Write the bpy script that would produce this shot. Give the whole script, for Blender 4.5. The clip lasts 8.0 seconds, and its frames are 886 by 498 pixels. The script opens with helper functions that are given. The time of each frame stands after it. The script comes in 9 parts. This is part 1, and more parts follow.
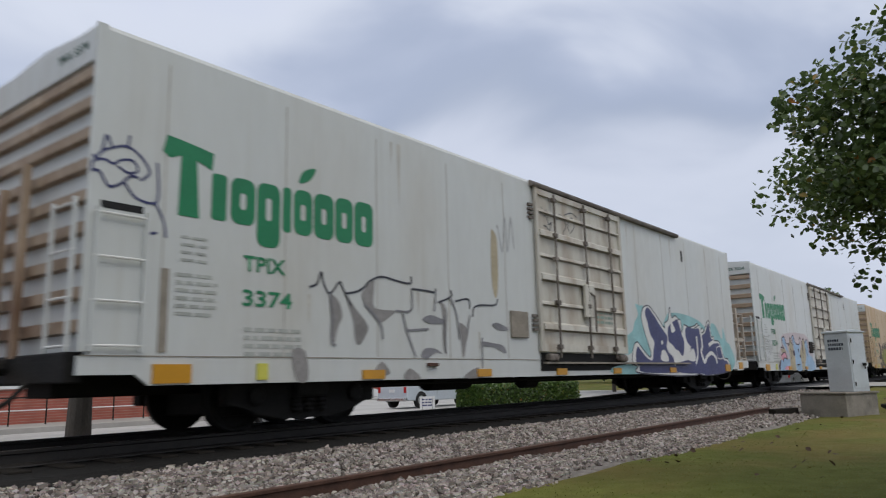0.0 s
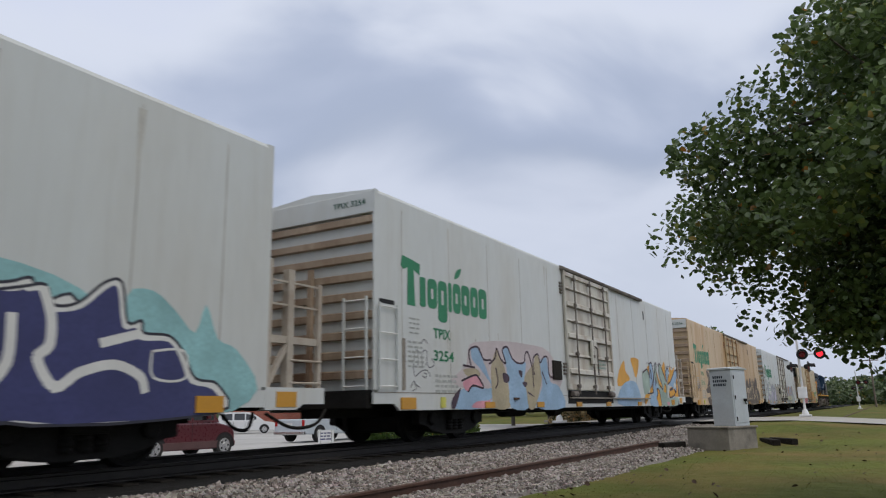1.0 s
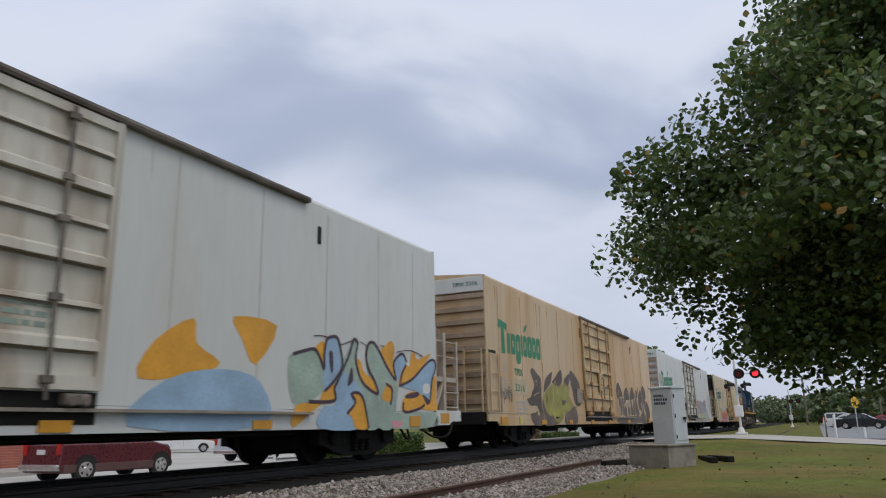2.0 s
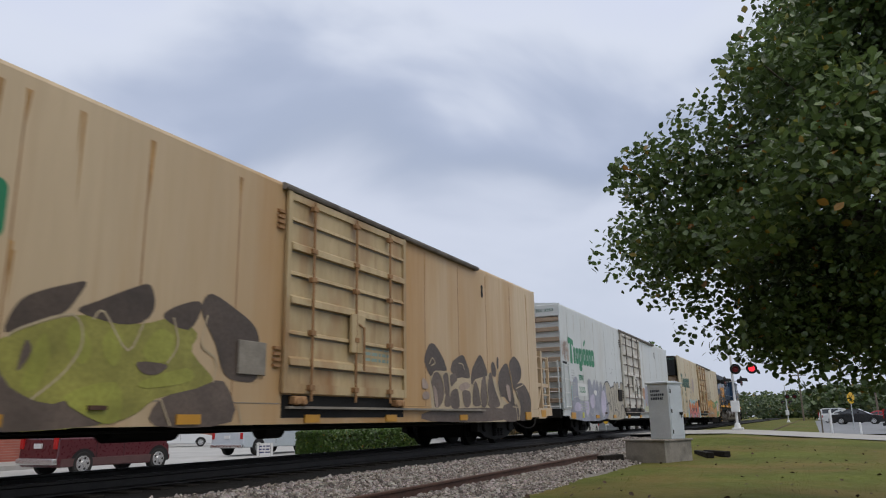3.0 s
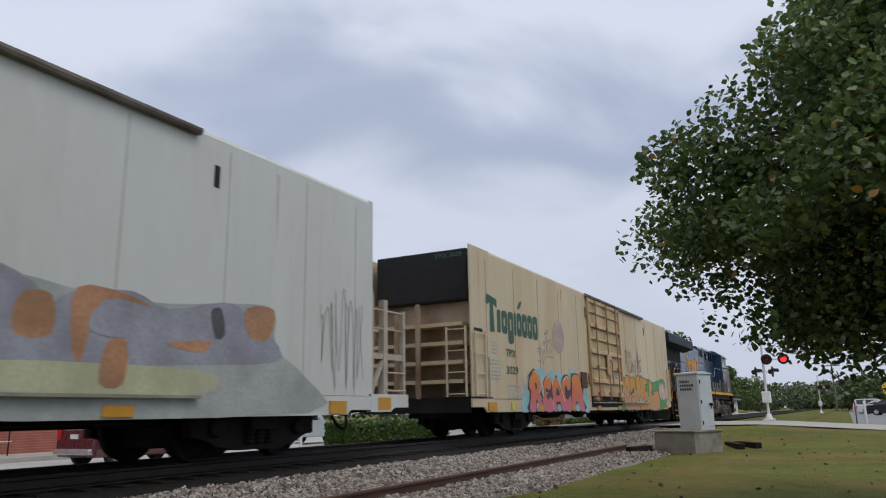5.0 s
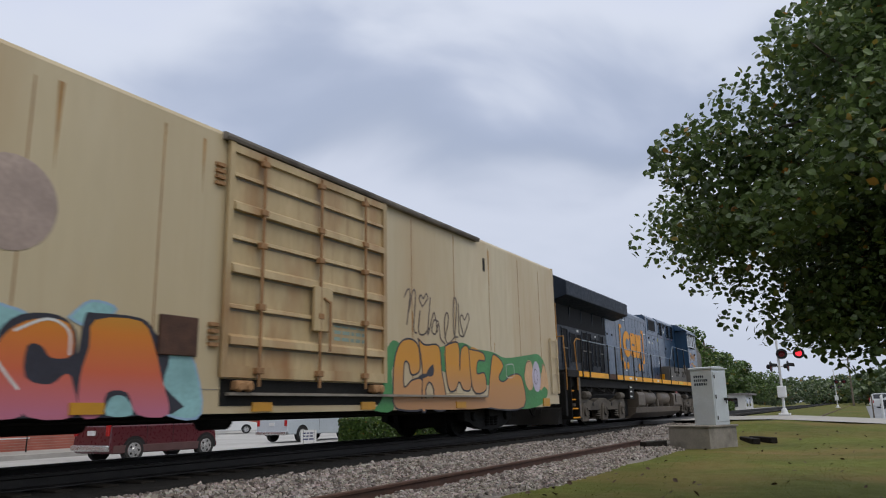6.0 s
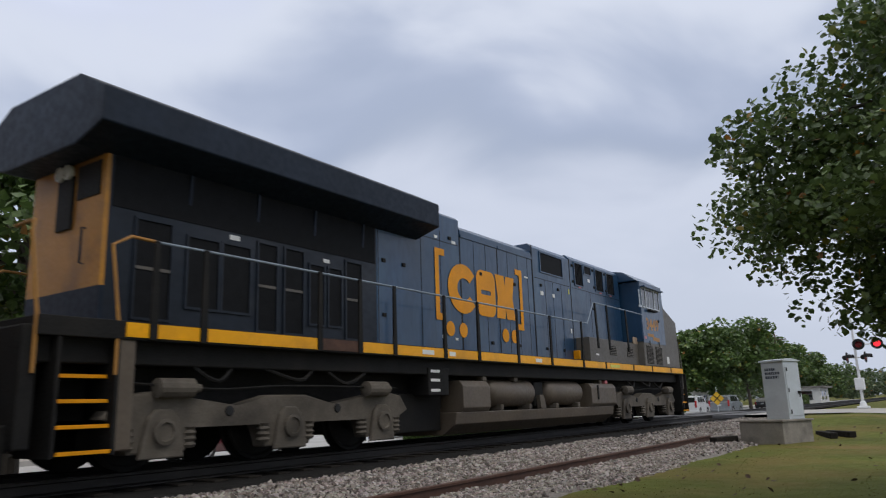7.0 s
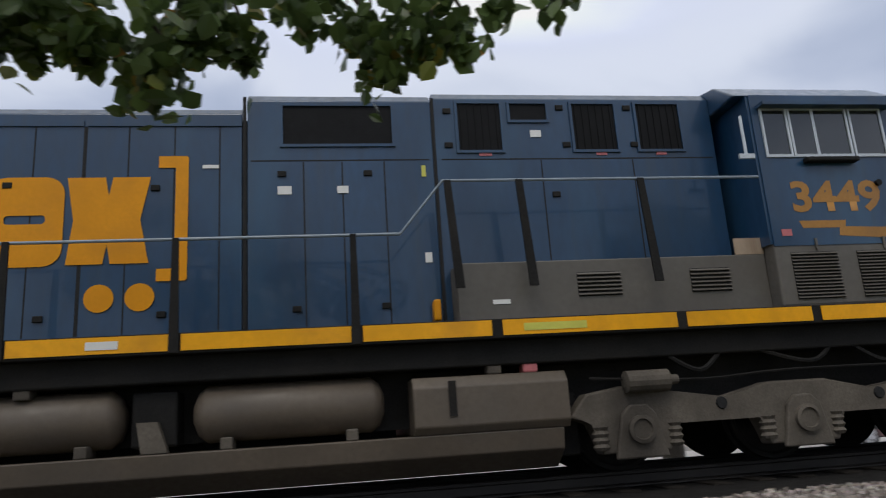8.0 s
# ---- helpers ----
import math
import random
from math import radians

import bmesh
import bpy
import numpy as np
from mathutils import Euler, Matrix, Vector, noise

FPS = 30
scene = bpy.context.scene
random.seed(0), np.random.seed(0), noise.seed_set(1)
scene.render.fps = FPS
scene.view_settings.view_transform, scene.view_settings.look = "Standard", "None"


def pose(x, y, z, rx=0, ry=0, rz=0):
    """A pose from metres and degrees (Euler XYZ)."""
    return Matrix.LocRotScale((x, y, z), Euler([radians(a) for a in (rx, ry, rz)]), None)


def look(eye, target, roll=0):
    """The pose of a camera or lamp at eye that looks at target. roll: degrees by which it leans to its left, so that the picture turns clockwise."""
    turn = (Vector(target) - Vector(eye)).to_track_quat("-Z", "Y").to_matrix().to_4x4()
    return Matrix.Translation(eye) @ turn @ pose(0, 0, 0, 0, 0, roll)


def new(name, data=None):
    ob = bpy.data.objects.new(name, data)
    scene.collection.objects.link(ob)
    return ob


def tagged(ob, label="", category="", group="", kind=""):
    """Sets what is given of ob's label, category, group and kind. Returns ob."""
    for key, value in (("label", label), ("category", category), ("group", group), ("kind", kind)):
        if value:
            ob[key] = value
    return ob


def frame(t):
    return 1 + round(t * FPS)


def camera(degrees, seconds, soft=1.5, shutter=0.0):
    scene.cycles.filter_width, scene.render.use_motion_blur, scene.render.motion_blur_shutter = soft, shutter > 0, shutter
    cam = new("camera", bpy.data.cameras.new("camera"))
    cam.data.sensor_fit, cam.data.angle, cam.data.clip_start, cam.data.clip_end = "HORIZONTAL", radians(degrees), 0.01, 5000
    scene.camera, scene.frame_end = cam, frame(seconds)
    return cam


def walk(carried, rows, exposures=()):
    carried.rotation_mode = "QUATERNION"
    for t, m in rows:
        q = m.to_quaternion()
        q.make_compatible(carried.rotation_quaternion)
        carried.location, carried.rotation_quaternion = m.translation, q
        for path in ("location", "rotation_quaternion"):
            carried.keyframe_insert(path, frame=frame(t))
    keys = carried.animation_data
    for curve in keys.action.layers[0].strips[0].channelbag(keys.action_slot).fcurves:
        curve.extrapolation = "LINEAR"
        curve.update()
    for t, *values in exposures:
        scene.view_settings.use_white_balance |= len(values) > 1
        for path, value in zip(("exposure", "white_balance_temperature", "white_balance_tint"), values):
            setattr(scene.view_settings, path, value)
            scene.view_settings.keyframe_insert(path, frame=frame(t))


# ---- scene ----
cam = camera(62.81, 8.0, soft=1.1, shutter=0.1)
EYE = (0.0, 0.0, 0.616)
PATH = [(0.0, -51.47, 10.15, 1.38), (0.5, -57.13, 11.59, 1.29), (1.0, -59.13, 12.51, 1.09), (1.2, -60.3, 12.95, 1.1),
        (2.3, -63.65, 13.76, 1.05), (2.5, -63.53, 13.5, 0.96), (3.0, -63.57, 13.39, 1.0), (3.5, -64.18, 12.85, 0.82),
        (4.0, -64.19, 12.65, 0.88), (4.5, -62.68, 12.84, 1.0), (6.0, -60.43, 12.46, 1.2), (6.5, -59.64, 12.84, 1.59),
        (7.0, -55.57, 12.41, 1.9), (7.4, -44.06, 12.3, 3.4), (7.6, -35.6, 13.2, 3.9), (7.8, -24.2, 13.75, 3.8),
        (8.0, -8.49, 13.8, 3.74)]
walk(cam, [(t, pose(*EYE, 90 + pitch, roll, yaw)) for t, yaw, pitch, roll in PATH])

# train: near side plane and speed; x of the thing's rear end at 0 s
NEAR_Y = 7.48
def train_x(t):
    return -17.293 * t + 0.0243 * t * t - 0.0004 * t ** 3

# ---- world and light ----
world = bpy.data.worlds.new("overcast_sky")
scene.world = world
world.use_nodes = True
def build_world():
    nt = world.node_tree
    n = nt.nodes
    n.clear()
    out = n.new("ShaderNodeOutputWorld")
    bg = n.new("ShaderNodeBackground")
    sky = n.new("ShaderNodeTexSky")
    sky.sky_type, sky.sun_disc = "NISHITA", False
    sky.sun_elevation, sky.sun_rotation = radians(48), radians(200)
    sky.dust_density = 4.0
    co = n.new("ShaderNodeTexCoord")
    mp = n.new("ShaderNodeMapping")
    mp.inputs["Scale"].default_value = (1.0, 1.0, 2.0)
    mp.inputs["Location"].default_value = (0.35, 0.2, 0.1)
    nz = n.new("ShaderNodeTexNoise")
    nz.inputs["Scale"].default_value, nz.inputs["Detail"].default_value, nz.inputs["Roughness"].default_value = 2.4, 5.0, 0.42
    nz.inputs["Distortion"].default_value = 0.35
    # cloud layers by height above the horizon, their edges bent by the noise
    sep, shift, bend = n.new("ShaderNodeSeparateXYZ"), n.new("ShaderNodeMath"), n.new("ShaderNodeMath")
    shift.operation, bend.operation = "SUBTRACT", "MULTIPLY_ADD"
    shift.inputs[1].default_value, bend.inputs[1].default_value = 0.5, 0.62
    nt.links.new(co.outputs["Generated"], sep.inputs[0])
    nt.links.new(nz.outputs["Fac"], shift.inputs[0])
    nt.links.new(shift.outputs[0], bend.inputs[0])
    nt.links.new(sep.outputs["Z"], bend.inputs[2])
    ramp = n.new("ShaderNodeValToRGB")
    ramp.color_ramp.interpolation = "B_SPLINE"
    e = ramp.color_ramp.elements
    e[0].position, e[0].color = 0.0, (0.60, 0.66, 0.80, 1)
    e[1].position, e[1].color = 1.0, (2.15, 2.2, 2.4, 1)
    for at, c in ((0.17, (0.62, 0.68, 0.82)), (0.24, (0.76, 0.81, 0.95)), (0.32, (0.40, 0.47, 0.62)), (0.40, (0.48, 0.55, 0.73)), (0.47, (0.86, 0.91, 1.02)), (0.55, (0.62, 0.68, 0.88)), (0.7, (1.35, 1.40, 1.55))):
        e.new(at).color = (*c, 1)
    mix = n.new("ShaderNodeMix")
    mix.data_type = "RGBA"
    mix.inputs["Factor"].default_value = 0.93
    sc = n.new("ShaderNodeVectorMath")
    sc.operation = "SCALE"
    sc.inputs["Scale"].default_value = 0.10
    nt.links.new(co.outputs["Generated"], mp.inputs["Vector"])
    nt.links.new(mp.outputs["Vector"], nz.inputs["Vector"])
    nt.links.new(bend.outputs[0], ramp.inputs["Fac"])
    nt.links.new(sky.outputs["Color"], sc.inputs[0])
    nt.links.new(sc.outputs["Vector"], mix.inputs[6])
    nt.links.new(ramp.outputs["Color"], mix.inputs[7])
    nt.links.new(mix.outputs[2], bg.inputs["Color"])
    bg.inputs["Strength"].default_value = 0.94
    nt.links.new(bg.outputs["Background"], out.inputs["Surface"])
build_world()
sun = new("sun", bpy.data.lights.new("sun", "SUN"))
sun.data.energy, sun.data.angle, sun.data.color = 0.75, radians(25), (1.0, 0.96, 0.9)
sun.matrix_world = look((0, 0, 60), (12, 38, 0))
scene.view_settings.exposure = 0.0
# ---- materials ----
def mat(name, color, rough=0.6, metal=0.0, vary=0.15, scale=3.0, bump=0.0, bscale=40.0, dirt=None, dirt_amt=0.0, dirt_scale=1.2,
        stretch=(1, 1, 1), rand=0.0, coat=0.0, emit=None, spec=0.5, streak=None, streak_amt=0.0, band=None):
    """A painted, worn or natural surface: base colour varied at two scales, optional stains, fine relief."""
    m = bpy.data.materials.new(name)
    m.use_nodes = True
    nt = m.node_tree
    n, l = nt.nodes, nt.links
    b = n["Principled BSDF"]
    b.inputs["Roughness"].default_value, b.inputs["Metallic"].default_value = rough, metal
    b.inputs["Specular IOR Level"].default_value = spec
    b.inputs["Coat Weight"].default_value = coat
    co = n.new("ShaderNodeTexCoord")
    mp = n.new("ShaderNodeMapping")
    mp.inputs["Scale"].default_value = stretch
    l.new(co.outputs["Object"], mp.inputs["Vector"])
    def noise_tex(s, detail=6.0):
        t = n.new("ShaderNodeTexNoise")
        t.inputs["Scale"].default_value, t.inputs["Detail"].default_value = s, detail
        l.new(mp.outputs["Vector"], t.inputs["Vector"])
        return t
    def mixc(fac, a, c, kind="MIX"):
        x = n.new("ShaderNodeMix")
        x.data_type, x.blend_type = "RGBA", kind
        for sock, v in ((0, fac), (6, a), (7, c)):
            if isinstance(v, (int, float)):
                x.inputs[sock].default_value = v
            elif isinstance(v, tuple):
                x.inputs[sock].default_value = (*v[:3], 1)
            else:
                l.new(v, x.inputs[sock])
        return x.outputs[2]
    def remap(sock, lo, hi, a, c):
        x = n.new("ShaderNodeMapRange")
        for k, v in zip((1, 2, 3, 4), (lo, hi, a, c)):
            x.inputs[k].default_value = v
        l.new(sock, x.inputs[0])
        return x.outputs[0]
    dark = tuple(c * (1 - vary) for c in color[:3])
    light = tuple(min(1, c * (1 + vary)) for c in color[:3])
    big, small = noise_tex(scale), noise_tex(scale * 11)
    col = mixc(remap(big.outputs["Fac"], 0.3, 0.7, 0, 1), dark, light)
    col = mixc(remap(small.outputs["Fac"], 0.35, 0.75, 0, 0.55), col, tuple(c * (1 - vary * 1.3) for c in color[:3]))
    if dirt:
        d = noise_tex(dirt_scale, 8.0)
        col = mixc(remap(d.outputs["Fac"], 0.48, 0.72, 0, dirt_amt), col, dirt)
    if band:  # a broad stain round a place along the thing: colour, centre, half width, amount
        sx, pw = n.new("ShaderNodeSeparateXYZ"), n.new("ShaderNodeMath")
        l.new(co.outputs["Object"], sx.inputs[0])
        pw.operation = "MULTIPLY"
        near, mask = noise_tex(0.55, 7.0), n.new("ShaderNodeMath")
        mask.operation = "ABSOLUTE"
        off = n.new("ShaderNodeMath")
        off.operation, off.inputs[1].default_value = "SUBTRACT", band[1]
        l.new(sx.outputs["X"], off.inputs[0])
        l.new(off.outputs[0], mask.inputs[0])
        l.new(remap(mask.outputs[0], band[2] * 0.25, band[2], 1, 0), pw.inputs[0])
        l.new(remap(near.outputs["Fac"], 0.3, 0.66, 0.25, 1), pw.inputs[1])
        col = mixc(remap(pw.outputs[0], 0, 1, 0, band[3]), col, band[0])
    if streak:  # thin runs of dirt down the face
        sm, st = n.new("ShaderNodeMapping"), n.new("ShaderNodeTexNoise")
        sm.inputs["Scale"].default_value = (3.2, 1.0, 0.14)
        l.new(co.outputs["Object"], sm.inputs["Vector"])
        l.new(sm.outputs["Vector"], st.inputs["Vector"])
        st.inputs["Scale"].default_value, st.inputs["Detail"].default_value, st.inputs["Roughness"].default_value = 1.3, 7.0, 0.6
        col = mixc(remap(st.outputs["Fac"], 0.55, 0.78, 0, streak_amt), col, streak)
    if rand:
        oi = n.new("ShaderNodeObjectInfo")
        hs = n.new("ShaderNodeHueSaturation")
        l.new(remap(oi.outputs["Random"], 0, 1, 1 - rand, 1 + rand), hs.inputs["Value"])
        l.new(col, hs.inputs["Color"])
        col = hs.outputs["Color"]
    l.new(col, b.inputs["Base Color"])
    l.new(remap(small.outputs["Fac"], 0.3, 0.7, max(0.02, rough - 0.08), min(1, rough + 0.1)), b.inputs["Roughness"])
    if bump:
        bt = noise_tex(bscale)
        bp = n.new("ShaderNodeBump")
        bp.inputs["Strength"].default_value, bp.inputs["Distance"].default_value = bump, 0.02
        l.new(bt.outputs["Fac"], bp.inputs["Height"])
        l.new(bp.outputs["Normal"], b.inputs["Normal"])
    if emit:
        b.inputs["Emission Color"].default_value, b.inputs["Emission Strength"].default_value = (*emit[:3], 1), emit[3]
    return m


def glass_mat(name, color, rough=0.05):
    m = bpy.data.materials.new(name)
    m.use_nodes = True
    b = m.node_tree.nodes["Principled BSDF"]
    b.inputs["Base Color"].default_value = (*color, 1)
    b.inputs["Roughness"].default_value = rough
    b.inputs["Transmission Weight"].default_value = 0.0
    b.inputs["Specular IOR Level"].default_value = 0.9
    return m


CAR_WHITE = mat("white_car_paint", (0.585, 0.61, 0.605), 0.42, vary=0.06, scale=0.6, dirt=(0.42, 0.39, 0.33), dirt_amt=0.4, dirt_scale=0.6, stretch=(1.0, 1, 0.3), bump=0.02, streak=(0.40, 0.38, 0.33), streak_amt=0.25)
CAR_TAN = mat("stained_cream_car_paint", (0.56, 0.425, 0.27), 0.5, vary=0.1, scale=0.5, dirt=(0.42, 0.23, 0.075), dirt_amt=0.7, dirt_scale=0.75, stretch=(1.3, 1, 0.16), bump=0.02, streak=(0.34, 0.17, 0.05), streak_amt=0.22, band=((0.44, 0.235, 0.065), 12.5, 7.0, 0.95))
CAR_CREAM = mat("cream_car_paint", (0.56, 0.48, 0.33), 0.5, vary=0.07, scale=0.5, dirt=(0.44, 0.29, 0.14), dirt_amt=0.55, dirt_scale=0.6, stretch=(1, 1, 0.25), bump=0.02, streak=(0.36, 0.22, 0.10), streak_amt=0.25, band=((0.46, 0.33, 0.15), 10.5, 6.0, 0.6))
END_DIRTY = mat("rust_stained_end_paint", (0.37, 0.28, 0.20), 0.65, vary=0.18, scale=1.2, dirt=(0.12, 0.055, 0.025), dirt_amt=0.95, dirt_scale=0.9, stretch=(1, 1, 0.6), bump=0.1, streak=(0.14, 0.07, 0.035), streak_amt=0.6)
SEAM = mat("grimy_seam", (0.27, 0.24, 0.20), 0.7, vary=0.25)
RUST_SEAM = mat("rusty_seam", (0.33, 0.18, 0.08), 0.75, vary=0.25)
BLACK_STEEL = mat("grimy_black_steel", (0.010, 0.0095, 0.009), 0.7, vary=0.3, scale=4, dirt=(0.025, 0.021, 0.017), dirt_amt=0.5, bump=0.1, spec=0.25)
GREEN = mat("green_lettering", (0.012, 0.20, 0.085), 0.5, vary=0.12, scale=2)
DK_GREEN = mat("dark_green_stencil", (0.03, 0.10, 0.07), 0.6, vary=0.15)
FADED_GREEN = mat("faded_green_stencil", (0.27, 0.36, 0.31), 0.6, vary=0.2)
RAIL_GRIME = mat("grimy_door_track", (0.13, 0.11, 0.095), 0.7, vary=0.3, scale=3, dirt=(0.34, 0.31, 0.27), dirt_amt=0.6)
ORANGE_REFL = mat("amber_reflector", (0.55, 0.27, 0.02), 0.35, vary=0.1)
YELLOW_REFL = mat("yellow_reflector", (0.60, 0.58, 0.10), 0.4, vary=0.1)
GREY_TXT = mat("faded_grey_stencil", (0.40, 0.42, 0.40), 0.6, vary=0.2)
GRASS = mat("mown_grass", (0.098, 0.112, 0.020), 0.9, vary=0.3, scale=0.35, dirt=(0.19, 0.122, 0.048), dirt_amt=0.85, dirt_scale=0.28, bump=0.4, bscale=60, spec=0.15)
BALLAST = mat("grey_ballast_bed", (0.20, 0.18, 0.165), 0.9, vary=0.35, scale=9, bump=0.9, bscale=22)
# oily ballast, its colour taken near black to include the train's shadow
OILY_SHADED = mat("oily_ballast_with_train_shade", (0.014, 0.013, 0.012), 0.85, vary=0.4, scale=8, bump=0.8, bscale=20, spec=0.2)
RAIL_RUST = mat("rusty_rail", (0.08, 0.037, 0.023), 0.75, vary=0.3, scale=6, bump=0.2)
RAIL_DARK = mat("dark_rail_steel", (0.02, 0.017, 0.015), 0.6, 0.2, vary=0.3, scale=6, bump=0.1)
TIE = mat("creosoted_tie", (0.018, 0.015, 0.012), 0.85, vary=0.35, scale=5, stretch=(4, 0.6, 4), bump=0.4, spec=0.2)
CONCRETE = mat("weathered_concrete", (0.27, 0.245, 0.21), 0.85, vary=0.2, scale=2.0, dirt=(0.08, 0.07, 0.06), dirt_amt=0.8, dirt_scale=1.6, bump=0.25)
ASPHALT = mat("pale_worn_asphalt", (0.40, 0.395, 0.39), 0.85, vary=0.15, scale=0.5, bump=0.2, bscale=120)
DK_ASPHALT = mat("dark_asphalt", (0.10, 0.10, 0.105), 0.85, vary=0.2, scale=0.6, bump=0.2, bscale=120)
PAVE = mat("pale_concrete_paving", (0.37, 0.355, 0.335), 0.85, vary=0.12, scale=0.7, bump=0.1)
SILVER = mat("galvanised_aluminium", (0.56, 0.60, 0.63), 0.4, 0.3, vary=0.1, scale=2.5, dirt=(0.36, 0.36, 0.35), dirt_amt=0.4)
STENCIL = mat("black_stencil", (0.02, 0.03, 0.05), 0.6)
BLUE = mat("dark_blue_loco_paint", (0.009, 0.044, 0.104), 0.36, vary=0.25, scale=0.9, dirt=(0.026, 0.080, 0.150), dirt_amt=0.8, dirt_scale=1.0, stretch=(1, 1, 0.4), coat=0.35, bump=0.05, bscale=2.2, streak=(0.03, 0.045, 0.06), streak_amt=0.5)
GREY_LOCO = mat("road_dust_grey_paint", (0.115, 0.105, 0.092), 0.5, vary=0.15, scale=1.3, dirt=(0.09, 0.075, 0.06), dirt_amt=0.6)
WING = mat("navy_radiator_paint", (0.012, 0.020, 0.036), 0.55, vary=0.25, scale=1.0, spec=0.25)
YELLOW = mat("loco_yellow", (0.74, 0.30, 0.004), 0.45, spec=0.25, vary=0.1, scale=2, dirt=(0.30, 0.13, 0.03), dirt_amt=0.3)
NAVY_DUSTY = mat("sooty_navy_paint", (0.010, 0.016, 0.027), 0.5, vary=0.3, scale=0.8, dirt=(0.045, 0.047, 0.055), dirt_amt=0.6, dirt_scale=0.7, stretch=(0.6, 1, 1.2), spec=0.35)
REAR_FACE = mat("weathered_loco_yellow", (0.47, 0.21, 0.02), 0.5, vary=0.15, scale=2, dirt=(0.12, 0.06, 0.03), dirt_amt=0.75, dirt_scale=1.3)
STRIPE = mat("bright_sill_yellow", (0.86, 0.40, 0.006), 0.4, vary=0.1, scale=2, dirt=(0.30, 0.13, 0.03), dirt_amt=0.45, spec=0.3)
REAR_YEL = mat("dull_loco_yellow", (0.40, 0.19, 0.035), 0.5, vary=0.15, scale=2, dirt=(0.14, 0.08, 0.05), dirt_amt=0.5)
TANK = mat("dusty_brown_steel", (0.112, 0.088, 0.065), 0.5, vary=0.2, scale=1.5, dirt=(0.075, 0.065, 0.055), dirt_amt=0.5, bump=0.05)
TRUCK_GREY = mat("road_grime_castings", (0.115, 0.099, 0.08), 0.75, vary=0.25, scale=3, dirt=(0.035, 0.03, 0.025), dirt_amt=0.8, bump=0.2, spec=0.3)
DARK = mat("black_opening", (0.008, 0.008, 0.009), 0.8, vary=0.2)
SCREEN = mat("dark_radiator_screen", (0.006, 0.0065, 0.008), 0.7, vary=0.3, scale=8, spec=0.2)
WINDOW = glass_mat("smoked_window", (0.02, 0.025, 0.03))
DECAL = mat("white_decal", (0.75, 0.75, 0.73), 0.5, vary=0.08)
PINK = mat("red_decal", (0.55, 0.16, 0.17), 0.5)
BARK = mat("grey_bark", (0.10, 0.085, 0.07), 0.9, vary=0.3, scale=5, stretch=(1, 1, 0.3), bump=0.6)
DOOR_WHITE = mat("grubby_white_door_paint", (0.56, 0.54, 0.48), 0.5, vary=0.1, scale=1.2, dirt=(0.24, 0.15, 0.08), dirt_amt=0.8, dirt_scale=1.6, stretch=(1, 1, 0.3), bump=0.03, streak=(0.22, 0.14, 0.08), streak_amt=0.6)
DOOR_RUSTY = mat("rust_streaked_cream_door_paint", (0.50, 0.38, 0.21), 0.55, vary=0.14, scale=1.2, dirt=(0.30, 0.14, 0.045), dirt_amt=0.9, dirt_scale=1.3, stretch=(1, 1, 0.35), bump=0.04, streak=(0.20, 0.09, 0.03), streak_amt=0.7)
SOFT_SEAM = mat("faint_grey_seam", (0.44, 0.43, 0.40), 0.6, vary=0.2)
# ---- mesh helpers ----
def mesh_of(name, bm, material):
    me = bpy.data.meshes.new(name)
    bmesh.ops.recalc_face_normals(bm, faces=bm.faces)
    bm.to_mesh(me)
    bm.free()
    for m in (material if isinstance(material, (list, tuple)) else [material]):
        me.materials.append(m)
    return me


def part(name, bm, material, parent=None, label="", smooth=False, at=None):
    """Links a bmesh as one mesh object under a thing or a part."""
    me = mesh_of(name, bm, material)
    if smooth:
        for p in me.polygons:
            p.use_smooth = True
    ob = new(name, me)
    if parent is not None:
        ob.parent = parent
    if at is not None:
        ob.matrix_basis = at
    if label:
        ob["label"] = label
    return ob


def thing(name, label, category, at=None, group="", kind=""):
    ob = new(name)
    ob.empty_display_size = 0.3
    if at is not None:
        ob.matrix_basis = at
    return tagged(ob, label, category, group, kind)


def box(bm, x0, x1, y0, y1, z0, z1, bev=0.0):
    vs = [bm.verts.new((x, y, z)) for x in (x0, x1) for y in (y0, y1) for z in (z0, z1)]
    fs = [bm.faces.new([vs[i] for i in q]) for q in ((0, 1, 3, 2), (4, 6, 7, 5), (0, 4, 5, 1), (2, 3, 7, 6), (0, 2, 6, 4), (1, 5, 7, 3))]
    if bev:
        es = list({e for f in fs for e in f.edges})
        bmesh.ops.bevel(bm, geom=es, offset=bev, segments=2, affect="EDGES", profile=0.5)


def tube(bm, p, q, r0, r1=None, seg=10, caps=True):
    r1 = r0 if r1 is None else r1
    p, q = Vector(p), Vector(q)
    d = (q - p).normalized()
    a = d.orthogonal().normalized()
    b = d.cross(a)
    rings = []
    for c, r in ((p, r0), (q, r1)):
        rings.append([bm.verts.new(c + (a * math.cos(k * math.tau / seg) + b * math.sin(k * math.tau / seg)) * r) for k in range(seg)])
    for k in range(seg):
        bm.faces.new((rings[0][k], rings[0][(k + 1) % seg], rings[1][(k + 1) % seg], rings[1][k]))
    if caps:
        bm.faces.new(rings[0])
        bm.faces.new(rings[1])


